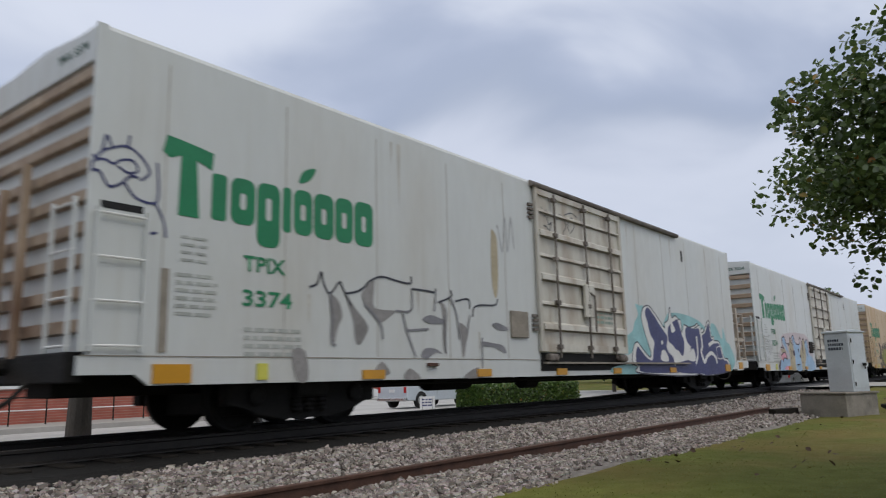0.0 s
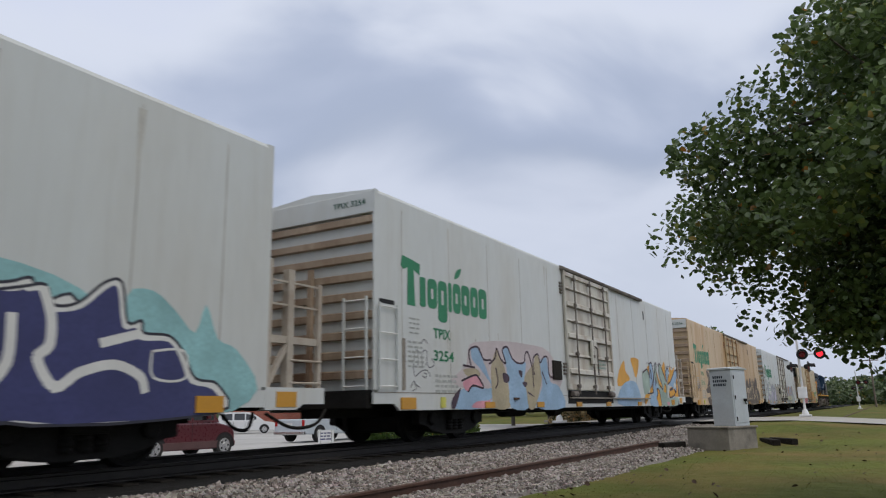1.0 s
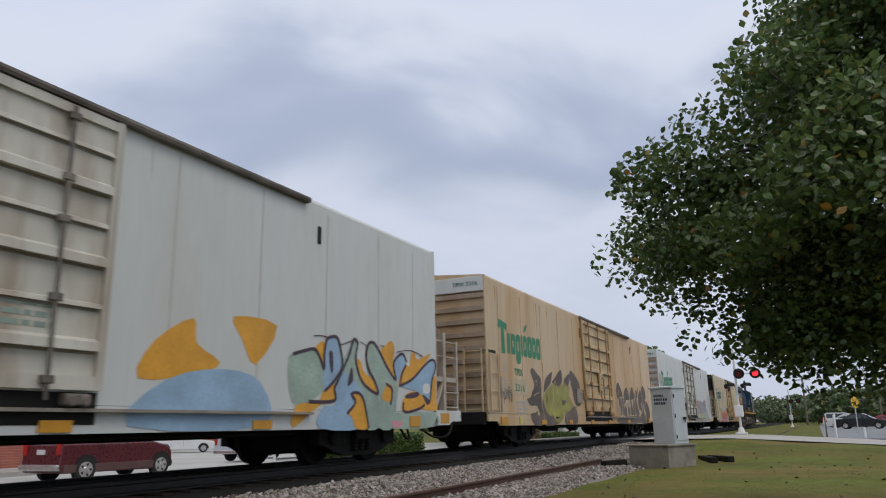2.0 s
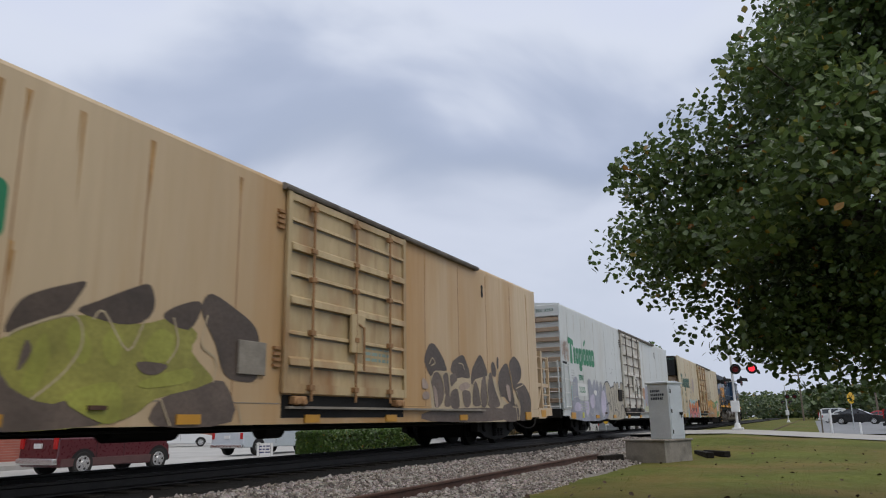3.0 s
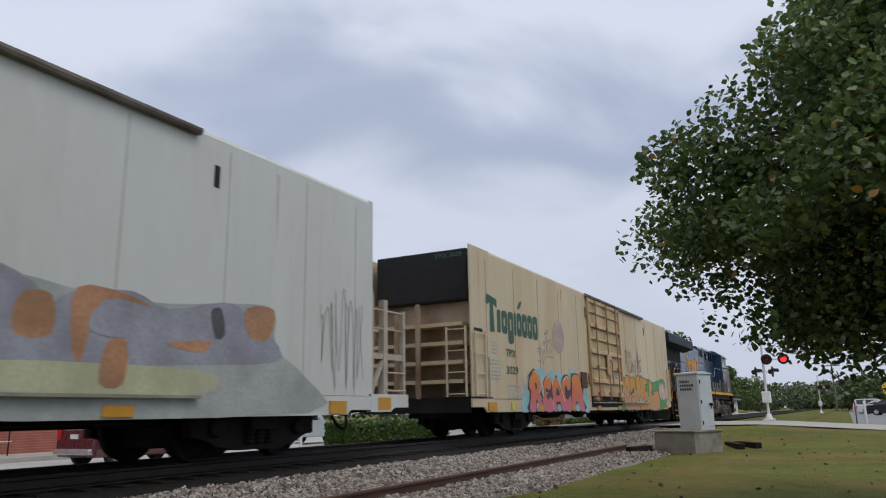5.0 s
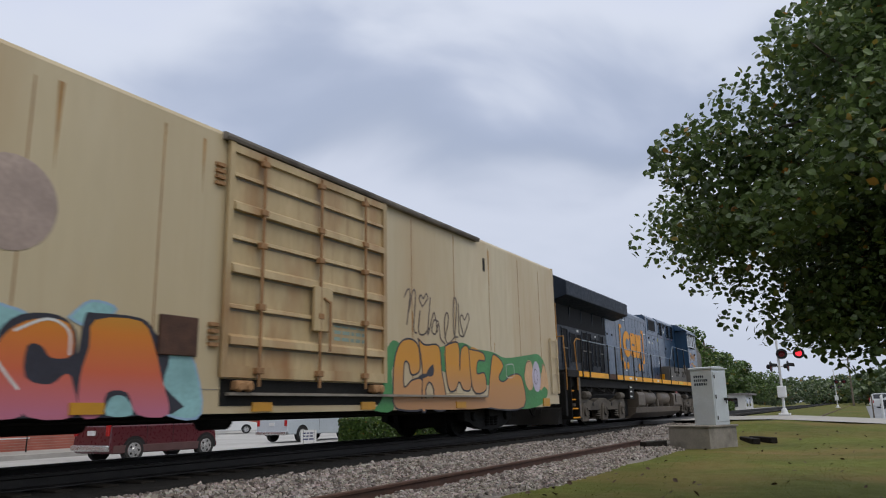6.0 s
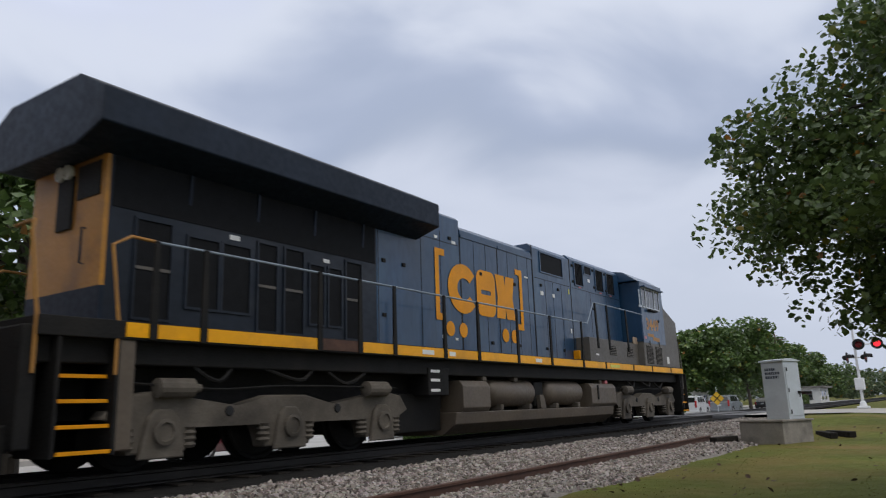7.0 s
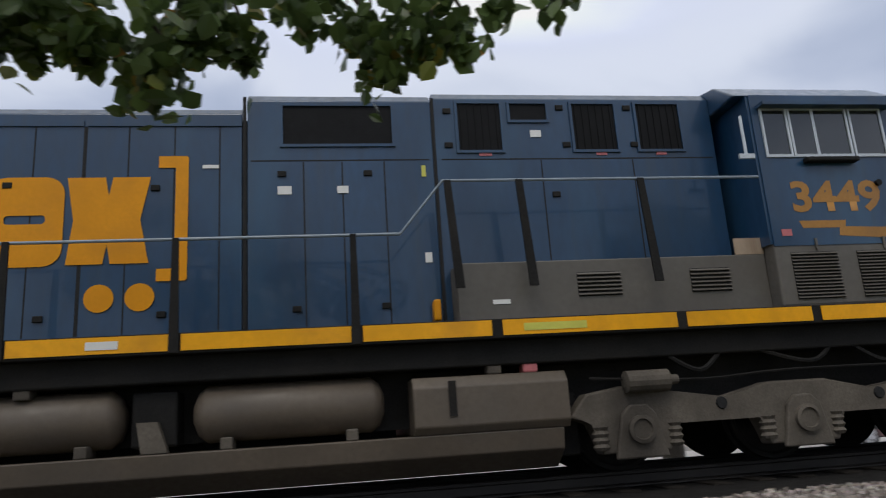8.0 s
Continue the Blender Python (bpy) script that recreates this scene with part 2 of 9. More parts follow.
def path_tube(bm, pts, r, seg=8):
    """One continuous tube along points."""
    P = [Vector(p) for p in pts]
    up = None
    rings = []
    for k, p in enumerate(P):
        d = (P[min(k + 1, len(P) - 1)] - P[max(k - 1, 0)]).normalized()
        a = d.orthogonal() if up is None else up - d * up.dot(d)
        if a.length < 1e-4:
            a = d.orthogonal()
        up = a.normalized()
        b = d.cross(up)
        rings.append([bm.verts.new(p + (up * math.cos(j * math.tau / seg) + b * math.sin(j * math.tau / seg)) * r) for j in range(seg)])
    for a, b in zip(rings, rings[1:]):
        for j in range(seg):
            bm.faces.new((a[j], a[(j + 1) % seg], b[(j + 1) % seg], b[j]))
    bm.faces.new(rings[0])
    bm.faces.new(rings[-1])


def prism(bm, outline, lo, hi, axis="y", bev=0.0):
    """Extrudes a closed 2D outline along an axis: (x, z) along y, (y, z) along x, (x, y) along z."""
    def place(u, v, w):
        return {"y": (u, w, v), "x": (w, u, v), "z": (u, v, w)}[axis]
    a = [bm.verts.new(place(u, v, lo)) for u, v in outline]
    b = [bm.verts.new(place(u, v, hi)) for u, v in outline]
    fs = [bm.faces.new(a), bm.faces.new(b)]
    n = len(a)
    for k in range(n):
        fs.append(bm.faces.new((a[k], a[(k + 1) % n], b[(k + 1) % n], b[k])))
    if bev:
        es = list({e for f in fs for e in f.edges})
        bmesh.ops.bevel(bm, geom=es, offset=bev, segments=2, affect="EDGES", profile=0.5)


def lathe(bm, profile, axis, centre, seg=20):
    """Turns a profile of (along, radius) about an axis through centre."""
    rings = []
    for u, r in profile:
        ring = []
        for k in range(seg):
            c, s = math.cos(k * math.tau / seg) * r, math.sin(k * math.tau / seg) * r
            v = {"x": (u, c, s), "y": (c, u, s), "z": (c, s, u)}[axis]
            ring.append(bm.verts.new(Vector(centre) + Vector(v)))
        rings.append(ring)
    for a, b in zip(rings, rings[1:]):
        for k in range(seg):
            bm.faces.new((a[k], a[(k + 1) % seg], b[(k + 1) % seg], b[k]))
    bm.faces.new(rings[0])
    bm.faces.new(rings[-1])


def text_mesh(body, height, width=None, bold=0.0):
    cu = bpy.data.curves.new("text", "FONT")
    cu.body, cu.size, cu.offset = body, 1.0, bold
    cu.resolution_u = 3
    cu.align_x = "LEFT"
    ob = bpy.data.objects.new("text_tmp", cu)
    scene.collection.objects.link(ob)
    bpy.context.view_layer.update()
    me = bpy.data.meshes.new_from_object(ob.evaluated_get(bpy.context.evaluated_depsgraph_get()))
    bpy.data.objects.remove(ob)
    vs = np.array([v.co[:2] for v in me.vertices])
    lo, hi = vs.min(0), vs.max(0)
    k = height / (hi[1] - lo[1])
    kx = width / (hi[0] - lo[0]) if width else k
    for v in me.vertices:
        v.co = ((v.co.x - lo[0]) * kx, 0, (v.co.y - lo[1]) * k)
    return me


def lettering(name, body, height, material, parent, x, y, z, width=None, bold=0.0, turn=0):
    me = text_mesh(body, height, width, bold)
    me.materials.append(material)
    ob = new(name, me)
    ob.parent = parent
    ob.matrix_basis = pose(x, y, z, 0, 0, turn)
    return ob
# ---- ground ----
def lerp(x, xs, ys):
    return float(np.interp(x, xs, ys))


def road_z(y):
    return lerp(y, (-40, -12, -3, 3, 12.5, 20), (-0.72, -0.62, -0.36, -0.02, -0.04, -0.75))


def lawn_z(x, y):
    base = lerp(y, (-60, -6, 3.0, 4.9), (-0.7, -0.56, -0.50, -0.56))
    k = min(1.0, max(0.0, (x - 21) / 10.0))
    k = k * k * (3 - 2 * k)
    return base * (1 - k) + (min(road_z(y), -0.03) - 0.03) * k + 0.035 * noise.noise((x * 0.5, y * 0.6, 0))


def grid_sheet(name, xs, ys, height, material, label, category):
    verts = [(x, y, height(x, y)) for x in xs for y in ys]
    n = len(ys)
    faces = [(i * n + j, (i + 1) * n + j, (i + 1) * n + j + 1, i * n + j + 1) for i in range(len(xs) - 1) for j in range(n - 1)]
    me = bpy.data.meshes.new(name)
    me.from_pydata(verts, [], faces)
    me.materials.append(material)
    return tagged(new(name, me), label, category, kind="structure")


def slab(name, outline, z, material, label, category, thick=0.05):
    bm = bmesh.new()
    prism(bm, outline, z - thick, z, "z")
    return tagged(part(name, bm, material), label, category, kind="structure")


bm = bmesh.new()
prism(bm, [(-2500, -2500), (2500, -2500), (2500, 2500), (-2500, 2500)], -1.05, -1.0, "z")
tagged(part("ground", bm, GRASS), "wide flat grassy ground reaching the horizon", "ground", kind="structure")
grid_sheet("lawn", list(np.arange(-40, 32.01, 0.6)), list(np.arange(-40, 5.0, 0.55)), lawn_z, GRASS, "mown green lawn with dry brown patches beside the tracks", "lawn")


def ballast_z(x, y):
    rise = lerp(x, (20, 32), (0, 1))
    z = lerp(y, (3.3, 4.3, 4.9, 5.6, 6.3, 6.8, 7.2, 11.2, 12.4, 13.0), (-0.75, -0.53, -0.47, -0.45, -0.36, -0.25, -0.19, -0.19, -0.6, -1.0))
    if y < 7:
        z += rise * (-0.13 - z) * (1 if y > 4 else 0)
    return z + 0.03 * noise.noise((x * 0.8, y * 1.1, 3)) * (1 if y < 7 else 0.2)


bed = grid_sheet("ballast_bed", list(np.arange(-40, 31.6, 0.4)), [3.3, 3.8, 4.3, 4.6, 4.9, 5.2, 5.6, 6.0, 6.3, 6.6, 6.8], ballast_z, BALLAST, "grey crushed stone ballast beside the track", "ballast")
# bed colour holds both the oil and the shade below the train
track_bed = grid_sheet("track_bed", list(np.arange(-60, 300, 2.0)), [6.8, 7.0, 7.2, 9.0, 11.2, 12.4, 13.0], ballast_z, OILY_SHADED, "oily ballast under the main track, coloured near black for the train's shade", "track bed")
grid_sheet("crossing_road", [31.3, 33, 36, 38, 40.2], list(np.arange(-40, 6.9, 0.8)) + [6.9], lambda x, y: road_z(y), PAVE, "pale concrete road over the level crossing", "road")
grid_sheet("crossing_road", [31.3, 33, 36, 38, 40.2], [11.2, 12.0, 12.8, 14, 16, 18, 20, 24.0], lambda x, y: road_z(y) + 0.02, PAVE, "pale concrete road over the level crossing", "road")
bm = bmesh.new()
for y0, y1 in ((6.9, NEAR_Y + 0.68), (NEAR_Y + 0.95, NEAR_Y + 2.18), (NEAR_Y + 2.42, 11.2)):
    box(bm, 31.3, 40.2, y0, y1, -0.15, -0.02)
tagged(part("crossing_panel", bm, DK_ASPHALT), "dark rubber and asphalt panels between the rails", "crossing panel", kind="structure")
grid_sheet("verge", [40.2, 41, 48, 60, 90, 150, 300], [-0.2, 1, 3, 5, 6.8], lambda x, y: lerp(y, (-4, 3, 6.8), (-0.4, -0.12, -0.2)), GRASS, "mown grass verge between the tracks and the car park", "verge")
grid_sheet("parking_lot", [40.2, 60, 90, 140], [-60, -30, -12, -0.2], lambda x, y: -0.29, mat("blue_grey_asphalt", (0.20, 0.21, 0.23), 0.8, vary=0.12, scale=0.4, bump=0.1, bscale=120), "grey asphalt car park", "car park")
slab("street", [(-80, 12.6), (260, 12.6), (260, 25.0), (-80, 25.0)], -0.76, ASPHALT, "pale worn asphalt street beyond the tracks", "street", 0.1)
slab("side_lot", [(20.5, 25.0), (70, 25.0), (70, 62), (20.5, 62)], -0.94, ASPHALT, "pale asphalt lot between the brick buildings", "car park", 0.05)
bm = bmesh.new()
box(bm, -40, 20.4, 25.0, 28.2, -0.8, -0.6)
box(bm, 70.1, 200, 25.0, 30, -0.8, -0.6)
tagged(part("pavement", bm, PAVE), "pale concrete pavement with a kerb along the street", "pavement", kind="structure")


def rail(name, y, z_top, x0, x1, material, label):
    bm = bmesh.new()
    h = 0.17
    o = [(-0.075, 0), (0.075, 0), (0.07, 0.015), (0.012, 0.035), (0.01, 0.12), (0.036, 0.135), (0.037, 0.163), (0.028, h), (-0.028, h), (-0.037, 0.163), (-0.036, 0.135), (-0.01, 0.12), (-0.012, 0.035), (-0.07, 0.015)]
    prism(bm, [(y + u, z_top - h + v) for u, v in o], x0, x1, "x")
    return tagged(part(name, bm, material), label, "rail", kind="structure")


RAIL_Y = NEAR_Y + 0.80
rail("rail", RAIL_Y, 0.0, -60, 300, RAIL_DARK, "dark steel running rail of the main track")
rail("rail", RAIL_Y + 1.505, 0.0, -60, 300, RAIL_DARK, "dark steel running rail of the main track")
rail("rail", 5.45, -0.31, -30, 20.5, RAIL_RUST, "single rusty brown rail lying in the ballast")
rail("rail", 2.0, -0.12, 40.4, 200, RAIL_RUST, "rusty rail of the branch track")
# ---- refrigerator cars ----
STREAK_TAN = mat("orange_rust_streak", (0.42, 0.24, 0.09), 0.65, vary=0.3, scale=2)
STREAK_GREY = mat("grey_dirt_streak", (0.50, 0.49, 0.45), 0.6, vary=0.2, scale=2)
END_PALE = mat("grubby_pale_steelwork", (0.42, 0.37, 0.31), 0.6, vary=0.12, scale=1.5, dirt=(0.24, 0.16, 0.10), dirt_amt=0.6, dirt_scale=2.0)
CAR_W, CAR_TOP, SILL_Z = 3.12, 4.60, 0.62
SEAMS = [0.87, 2.62, 4.37, 6.12, 7.87, 13.9, 15.65, 17.4, 19.15, 20.55]
WHEELS = []


def flat(bm, pts, y, idx=0):
    f = bm.faces.new([bm.verts.new((x, y, z)) for x, z in pts])
    f.material_index = idx


def ribbon(bm, pts, w, y, idx=0, closed=True, lift=0.0004):
    """A painted line of width w along points (x, z)."""
    n = len(pts)
    for k in range(n if closed else n - 1):
        a, b = Vector(pts[k]), Vector(pts[(k + 1) % n])
        d = b - a
        if d.length < 1e-4:
            continue
        d.normalize()
        s = Vector((-d.y, d.x)) * w / 2
        e = d * w * 0.4
        q = [a - e + s, b + e + s, b + e - s, a - e - s]
        flat(bm, [tuple(v) for v in q], y - lift * (k % 5), idx)


def smooth_line(pts, closed=True, n=4):
    out = []
    m = len(pts)
    P = [Vector(p) for p in pts]
    for k in range(m if closed else m - 1):
        p0 = P[(k - 1) % m] if closed or k else P[0]
        p1, p2 = P[k], P[(k + 1) % m]
        p3 = P[(k + 2) % m] if closed or k + 2 < m else P[-1]
        for j in range(n):
            t = j / n
            out.append(tuple(0.5 * ((2 * p1) + (p2 - p0) * t + (2 * p0 - 5 * p1 + 4 * p2 - p3) * t * t + (3 * p1 - p0 - 3 * p2 + p3) * t ** 3)))
    if not closed:
        out.append(tuple(P[-1]))
    return out


def scribble(car, label, x0, x1, z0, z1, material, seed, turns=9, w=0.022, y=-0.006):
    rnd = random.Random(seed)
    pts = []
    for k in range(turns * 3):
        u = k / (turns * 3 - 1)
        pts.append((x0 + (x1 - x0) * min(1, max(0, u + rnd.uniform(-0.07, 0.07))), z0 + (z1 - z0) * (0.5 + 0.5 * math.sin(k * 2.1 + rnd.random()) * rnd.uniform(0.4, 1))))
    bm = bmesh.new()
    ribbon(bm, smooth_line(pts, False, 5), w, y, 0, False)
    ob = part("graffiti_scrawl", bm, material, car, label)
    ob["kind"] = "stuff"
    return ob


def rounded(cx, cz, w, h, r, n=5):
    pts = []
    for sx, sz, a0 in ((1, 1, 0), (-1, 1, 90), (-1, -1, 180), (1, -1, 270)):
        for k in range(n + 1):
            a = radians(a0 + 90 * k / n)
            pts.append((cx + sx * (w / 2 - r) + r * math.cos(a), cz + sz * (h / 2 - r) + r * math.sin(a)))
    return pts


def ring_shape(bm, outer, inner, y):
    n = len(outer)
    a = [bm.verts.new((x, y, z)) for x, z in outer]
    b = [bm.verts.new((x, y, z)) for x, z in inner]
    for k in range(n):
        bm.faces.new((a[k], a[(k + 1) % n], b[(k + 1) % n], b[k]))


def logo(car, material, x=0.82, z=2.56):
    """The maker's mark as plain green shapes: a capped block, eight rounded loops and a leaf."""
    bm = bmesh.new()
    flat(bm, [(x, z + 0.72), (x + 0.05, z + 0.93), (x + 0.3, z + 0.9), (x + 0.68, z + 0.84), (x + 0.66, z + 0.62), (x + 0.45, z + 0.7), (x + 0.5, z), (x + 0.22, z), (x + 0.24, z + 0.72), (x + 0.1, z + 0.66)], -0.005)
    widths = [0.30, 0.40, 0.40, 0.2, 0.36, 0.40, 0.38, 0.42]
    c = x + 0.62
    for k, w in enumerate(widths):
        lo = z + 0.02 - (0.24 if k == 2 else 0)
        hi = z + 0.60 + 0.012 * k
        mx, mz, h = c + w / 2, (lo + hi) / 2, hi - lo
        if k in (0, 3):
            flat(bm, rounded(mx, mz, w * 0.72, h, 0.05), -0.005)
        else:
            ring_shape(bm, rounded(mx, mz, w - 0.03, h, 0.12), rounded(mx, mz + (0.08 if k == 2 else 0), 0.09, h * 0.36, 0.04), -0.005)
        c += w
    flat(bm, smooth_line([(x + 2.02, z + 0.74), (x + 2.1, z + 0.92), (x + 2.32, z + 1.0), (x + 2.22, z + 0.82)], True, 4), -0.005)
    part("logo_panel", bm, material, car, "green brand mark of plain rounded shapes")


def bars(bm, x, z, w, rows, gap, h, y, seed):
    rnd = random.Random(seed)
    for r in range(rows):
        u = x
        while u < x + w - 0.05:
            d = rnd.uniform(0.08, 0.22)
            d = min(d, x + w - u)
            flat(bm, [(u, z - r * gap), (u + d, z - r * gap), (u + d, z - r * gap + h), (u, z - r * gap + h)], y)
            u += d + 0.04


def wheelset(parent, x, y_mid, r):
    w = new("wheelset")
    w.parent = parent
    w.matrix_basis = pose(x, y_mid, r)
    bm = bmesh.new()
    tube(bm, (0, -1.0, 0), (0, 1.0, 0), 0.08, seg=12)
    part("axle", bm, BLACK_STEEL, w)
    for s in (-1, 1):
        bm = bmesh.new()
        lathe(bm, [(s * 0.62, r + 0.028), (s * 0.655, r + 0.025), (s * 0.67, r), (s * 0.77, r - 0.004), (s * 0.775, r - 0.05), (s * 0.74, r - 0.08), (s * 0.72, 0.2), (s * 0.80, 0.14), (s * 0.80, 0.05)], "y", (0, 0, 0), 28)
        part("wheel", bm, BLACK_STEEL, w)
    WHEELS.append((w, x, y_mid, r, r))
    return w


def car_truck(car, x):
    t = new("truck")
    t.parent = car
    t.matrix_basis = pose(x, 0, 0)
    for y in (0.42, CAR_W - 0.62):
        bm = bmesh.new()
        o = [(-1.32, 0.34), (-1.05, 0.34), (-0.86, 0.2), (-0.42, 0.14), (0.42, 0.14), (0.86, 0.2), (1.05, 0.34), (1.32, 0.34), (1.32, 0.62), (1.0, 0.66), (0.55, 0.84), (-0.55, 0.84), (-1.0, 0.66), (-1.32, 0.62)]
        prism(bm, o, y, y + 0.2, "y", 0.03)
        part("side_frame", bm, BLACK_STEEL, t)
        for k in (-0.22, 0.0, 0.22):
            bm = bmesh.new()
            lathe(bm, [(0.22 + 0.03 * j, 0.085 if j % 2 else 0.065) for j in range(12)], "z", (k, y - 0.02, 0), 12)
            part("spring", bm, BLACK_STEEL, t)
        for k in (-0.89, 0.89):
            bm = bmesh.new()
            lathe(bm, [(-0.07, 0.1), (-0.05, 0.13), (0.05, 0.13)], "y", (k, y, 0.46), 14)
            part("bearing_cap", bm, BLACK_STEEL, t)
    bm = bmesh.new()
    box(bm, -0.28, 0.28, 0.3, CAR_W - 0.3, 0.42, 0.74, 0.03)
    part("bolster", bm, BLACK_STEEL, t)
    bm = bmesh.new()
    box(bm, -1.1, 1.1, 0.8, CAR_W - 0.8, 0.2, 0.86, 0.03)
    part("brake_rigging", bm, BLACK_STEEL, t)
    for k in (-0.89, 0.89):
        wheelset(car, x + k, CAR_W / 2, 0.457)


def plug_door(car, paint, seam):
    """A plug door with bars, lock rods and a lock box, hung from a long top rail."""
    d = new("plug_door")
    d.parent = car
    d["label"] = "ribbed plug door with vertical lock rods"
    x0, x1, z0, z1 = 8.98, 12.86, 1.1, 4.42
    bm = bmesh.new()
    box(bm, x0, x1, -0.035, 0.02, z0, z1)
    part("panel", bm, paint, d)
    bm = bmesh.new()
    for xa in (x0 - 0.04, x1 - 0.06):
        box(bm, xa, xa + 0.1, -0.085, -0.03, z0, z1 + 0.03)
    box(bm, x0 + 0.06, x1 - 0.06, -0.08, -0.03, z0, z0 + 0.16)
    box(bm, x0 + 0.06, x1 - 0.06, -0.08, -0.03, z1 - 0.12, z1)
    part("door_frame", bm, paint, d)
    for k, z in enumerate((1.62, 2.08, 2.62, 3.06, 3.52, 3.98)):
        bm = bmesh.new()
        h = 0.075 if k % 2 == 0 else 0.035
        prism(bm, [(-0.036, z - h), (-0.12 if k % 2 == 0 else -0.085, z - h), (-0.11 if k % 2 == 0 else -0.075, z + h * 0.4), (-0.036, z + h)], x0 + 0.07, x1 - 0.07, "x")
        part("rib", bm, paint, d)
        # dark strip below the rib stands in for the shade it casts
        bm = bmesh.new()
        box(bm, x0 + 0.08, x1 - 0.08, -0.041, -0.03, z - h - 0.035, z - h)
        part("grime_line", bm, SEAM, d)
    for x in (x0 + 0.62, x0 + 1.95, x1 - 0.7):
        bm = bmesh.new()
        tube(bm, (x, -0.135, z0 - 0.12), (x, -0.135, z1 - 0.05), 0.024, seg=8)
        part("lock_rod", bm, seam, d)
        for z in (1.2, 2.1, 3.0, 3.5, 4.25):
            bm = bmesh.new()
            box(bm, x - 0.07, x + 0.07, -0.165, -0.08, z - 0.045, z + 0.045, 0.01)
            part("rod_bracket", bm, seam, d)
    bm = bmesh.new()
    box(bm, x0 + 1.78, x0 + 2.24, -0.155, -0.09, 1.86, 2.58, 0.015)
    part("lock_box", bm, paint, d)
    bm = bmesh.new()
    tube(bm, (x0 + 2.12, -0.2, 1.55), (x0 + 2.12, -0.2, 2.35), 0.022, seg=8)
    tube(bm, (x0 + 2.12, -0.2, 2.32), (x0 + 2.0, -0.16, 2.4), 0.02, seg=8)
    part("lock_lever", bm, seam, d)
    bm = bmesh.new()
    bars(bm, x0 + 2.42, 1.98, 0.85, 3, 0.11, 0.06, -0.04, 5)
    part("stencil", bm, FADED_GREEN, d)["kind"] = "stuff"
    for x in (x0 + 0.2, x1 - 0.45):
        bm = bmesh.new()
        box(bm, x, x + 0.32, -0.13, 0.0, 0.93, 1.06, 0.02)
        lathe(bm, [(-0.15, 0.05), (-0.13, 0.07), (-0.06, 0.07)], "y", (x + 0.08, 0, 0.98), 12)
        lathe(bm, [(-0.15, 0.05), (-0.13, 0.07), (-0.06, 0.07)], "y", (x + 0.26, 0, 0.98), 12)
        part("roller", bm, seam, d)
    for z in (1.5, 3.75):
        bm = bmesh.new()
        for k in range(4):
            box(bm, x0 - 0.24, x0 - 0.08, -0.05, 0.0, z + 0.09 * k, z + 0.09 * k + 0.05)
        part("door_stop", bm, seam, d)
    bm = bmesh.new()
    prism(bm, [(0.0, 4.44), (-0.10, 4.44), (-0.12, 4.48), (-0.12, 4.52), (-0.04, 4.56), (0.0, 4.56)], 8.85, 16.75, "x")
    part("door_rail", bm, RAIL_GRIME, car, "dark steel door track under the roof edge")
    bm = bmesh.new()
    box(bm, 9.1, 17.0, -0.09, 0.0, 0.86, 0.90)
    part("door_rail", bm, SEAM, car)
    bm = bmesh.new()
    box(bm, 9.0, 12.9, -0.004, 0.01, 0.72, 1.08)
    part("door_sill", bm, BLACK_STEEL, car)


def end_wall(car, x, sgn, paint, L):
    """The ribbed end: ledges with deep recesses under a plain top band. sgn -1: rear end, 1: front end."""
    bm = bmesh.new()
    lo, hi, n = 0.98, 4.12, 9
    step = (hi - lo) / n
    prof = [(x - sgn * 0.12, lo)]
    for k in range(n):
        z = lo + k * step
        prof += [(x - sgn * 0.09, z + step * 0.05), (x - sgn * 0.09, z + step * 0.52), (x + sgn * 0.045, z + step * 0.58), (x + sgn * 0.045, z + step * 0.92)]
    prof += [(x - sgn * 0.09, hi + 0.02), (x - sgn * 0.12, hi + 0.02)]
    prism(bm, [(u - sgn * 0.0, v) for u, v in prof], 0.03, CAR_W - 0.03, "y")
    part("ribbed_end", bm, END_DIRTY, car, "rust-stained horizontally ribbed end")
    bm = bmesh.new()
    xa, xb = sorted((x, x + sgn * 0.055))
    box(bm, xa, xb, 0.02, CAR_W - 0.02, 4.14, CAR_TOP - 0.05, 0.015)
    part("end_band", bm, CAR_WHITE if paint is CAR_TAN else paint, car)
    bm = bmesh.new()
    xa, xb = sorted((x - sgn * 0.05, x + sgn * 0.14))
    box(bm, xa, xb, 0.1, CAR_W - 0.1, 0.66, 0.98, 0.02)
    part("end_sill", bm, BLACK_STEEL, car)
    cp = new("coupler")
    cp.parent = car
    bm = bmesh.new()
    xs = x + sgn * 0.1
    tube(bm, (xs, CAR_W / 2, 0.86), (xs + sgn * 0.75, CAR_W / 2, 0.86), 0.09, seg=10)
    part("shank", bm, BLACK_STEEL, cp)
    bm = bmesh.new()
    xa, xb = sorted((xs + sgn * 0.75, xs + sgn * 1.1))
    box(bm, xa, xb, CAR_W / 2 - 0.17, CAR_W / 2 + 0.17, 0.70, 1.02, 0.05)
    part("knuckle", bm, BLACK_STEEL, cp)
    bm = bmesh.new()
    path_tube(bm, smooth_line3([(xs, 1.0, 0.7), (xs + sgn * 0.3, 1.0, 0.42), (xs + sgn * 0.75, 1.15, 0.38), (xs + sgn * 1.1, 1.4, 0.62)]), 0.028)
    part("air_hose", bm, BLACK_STEEL, cp)


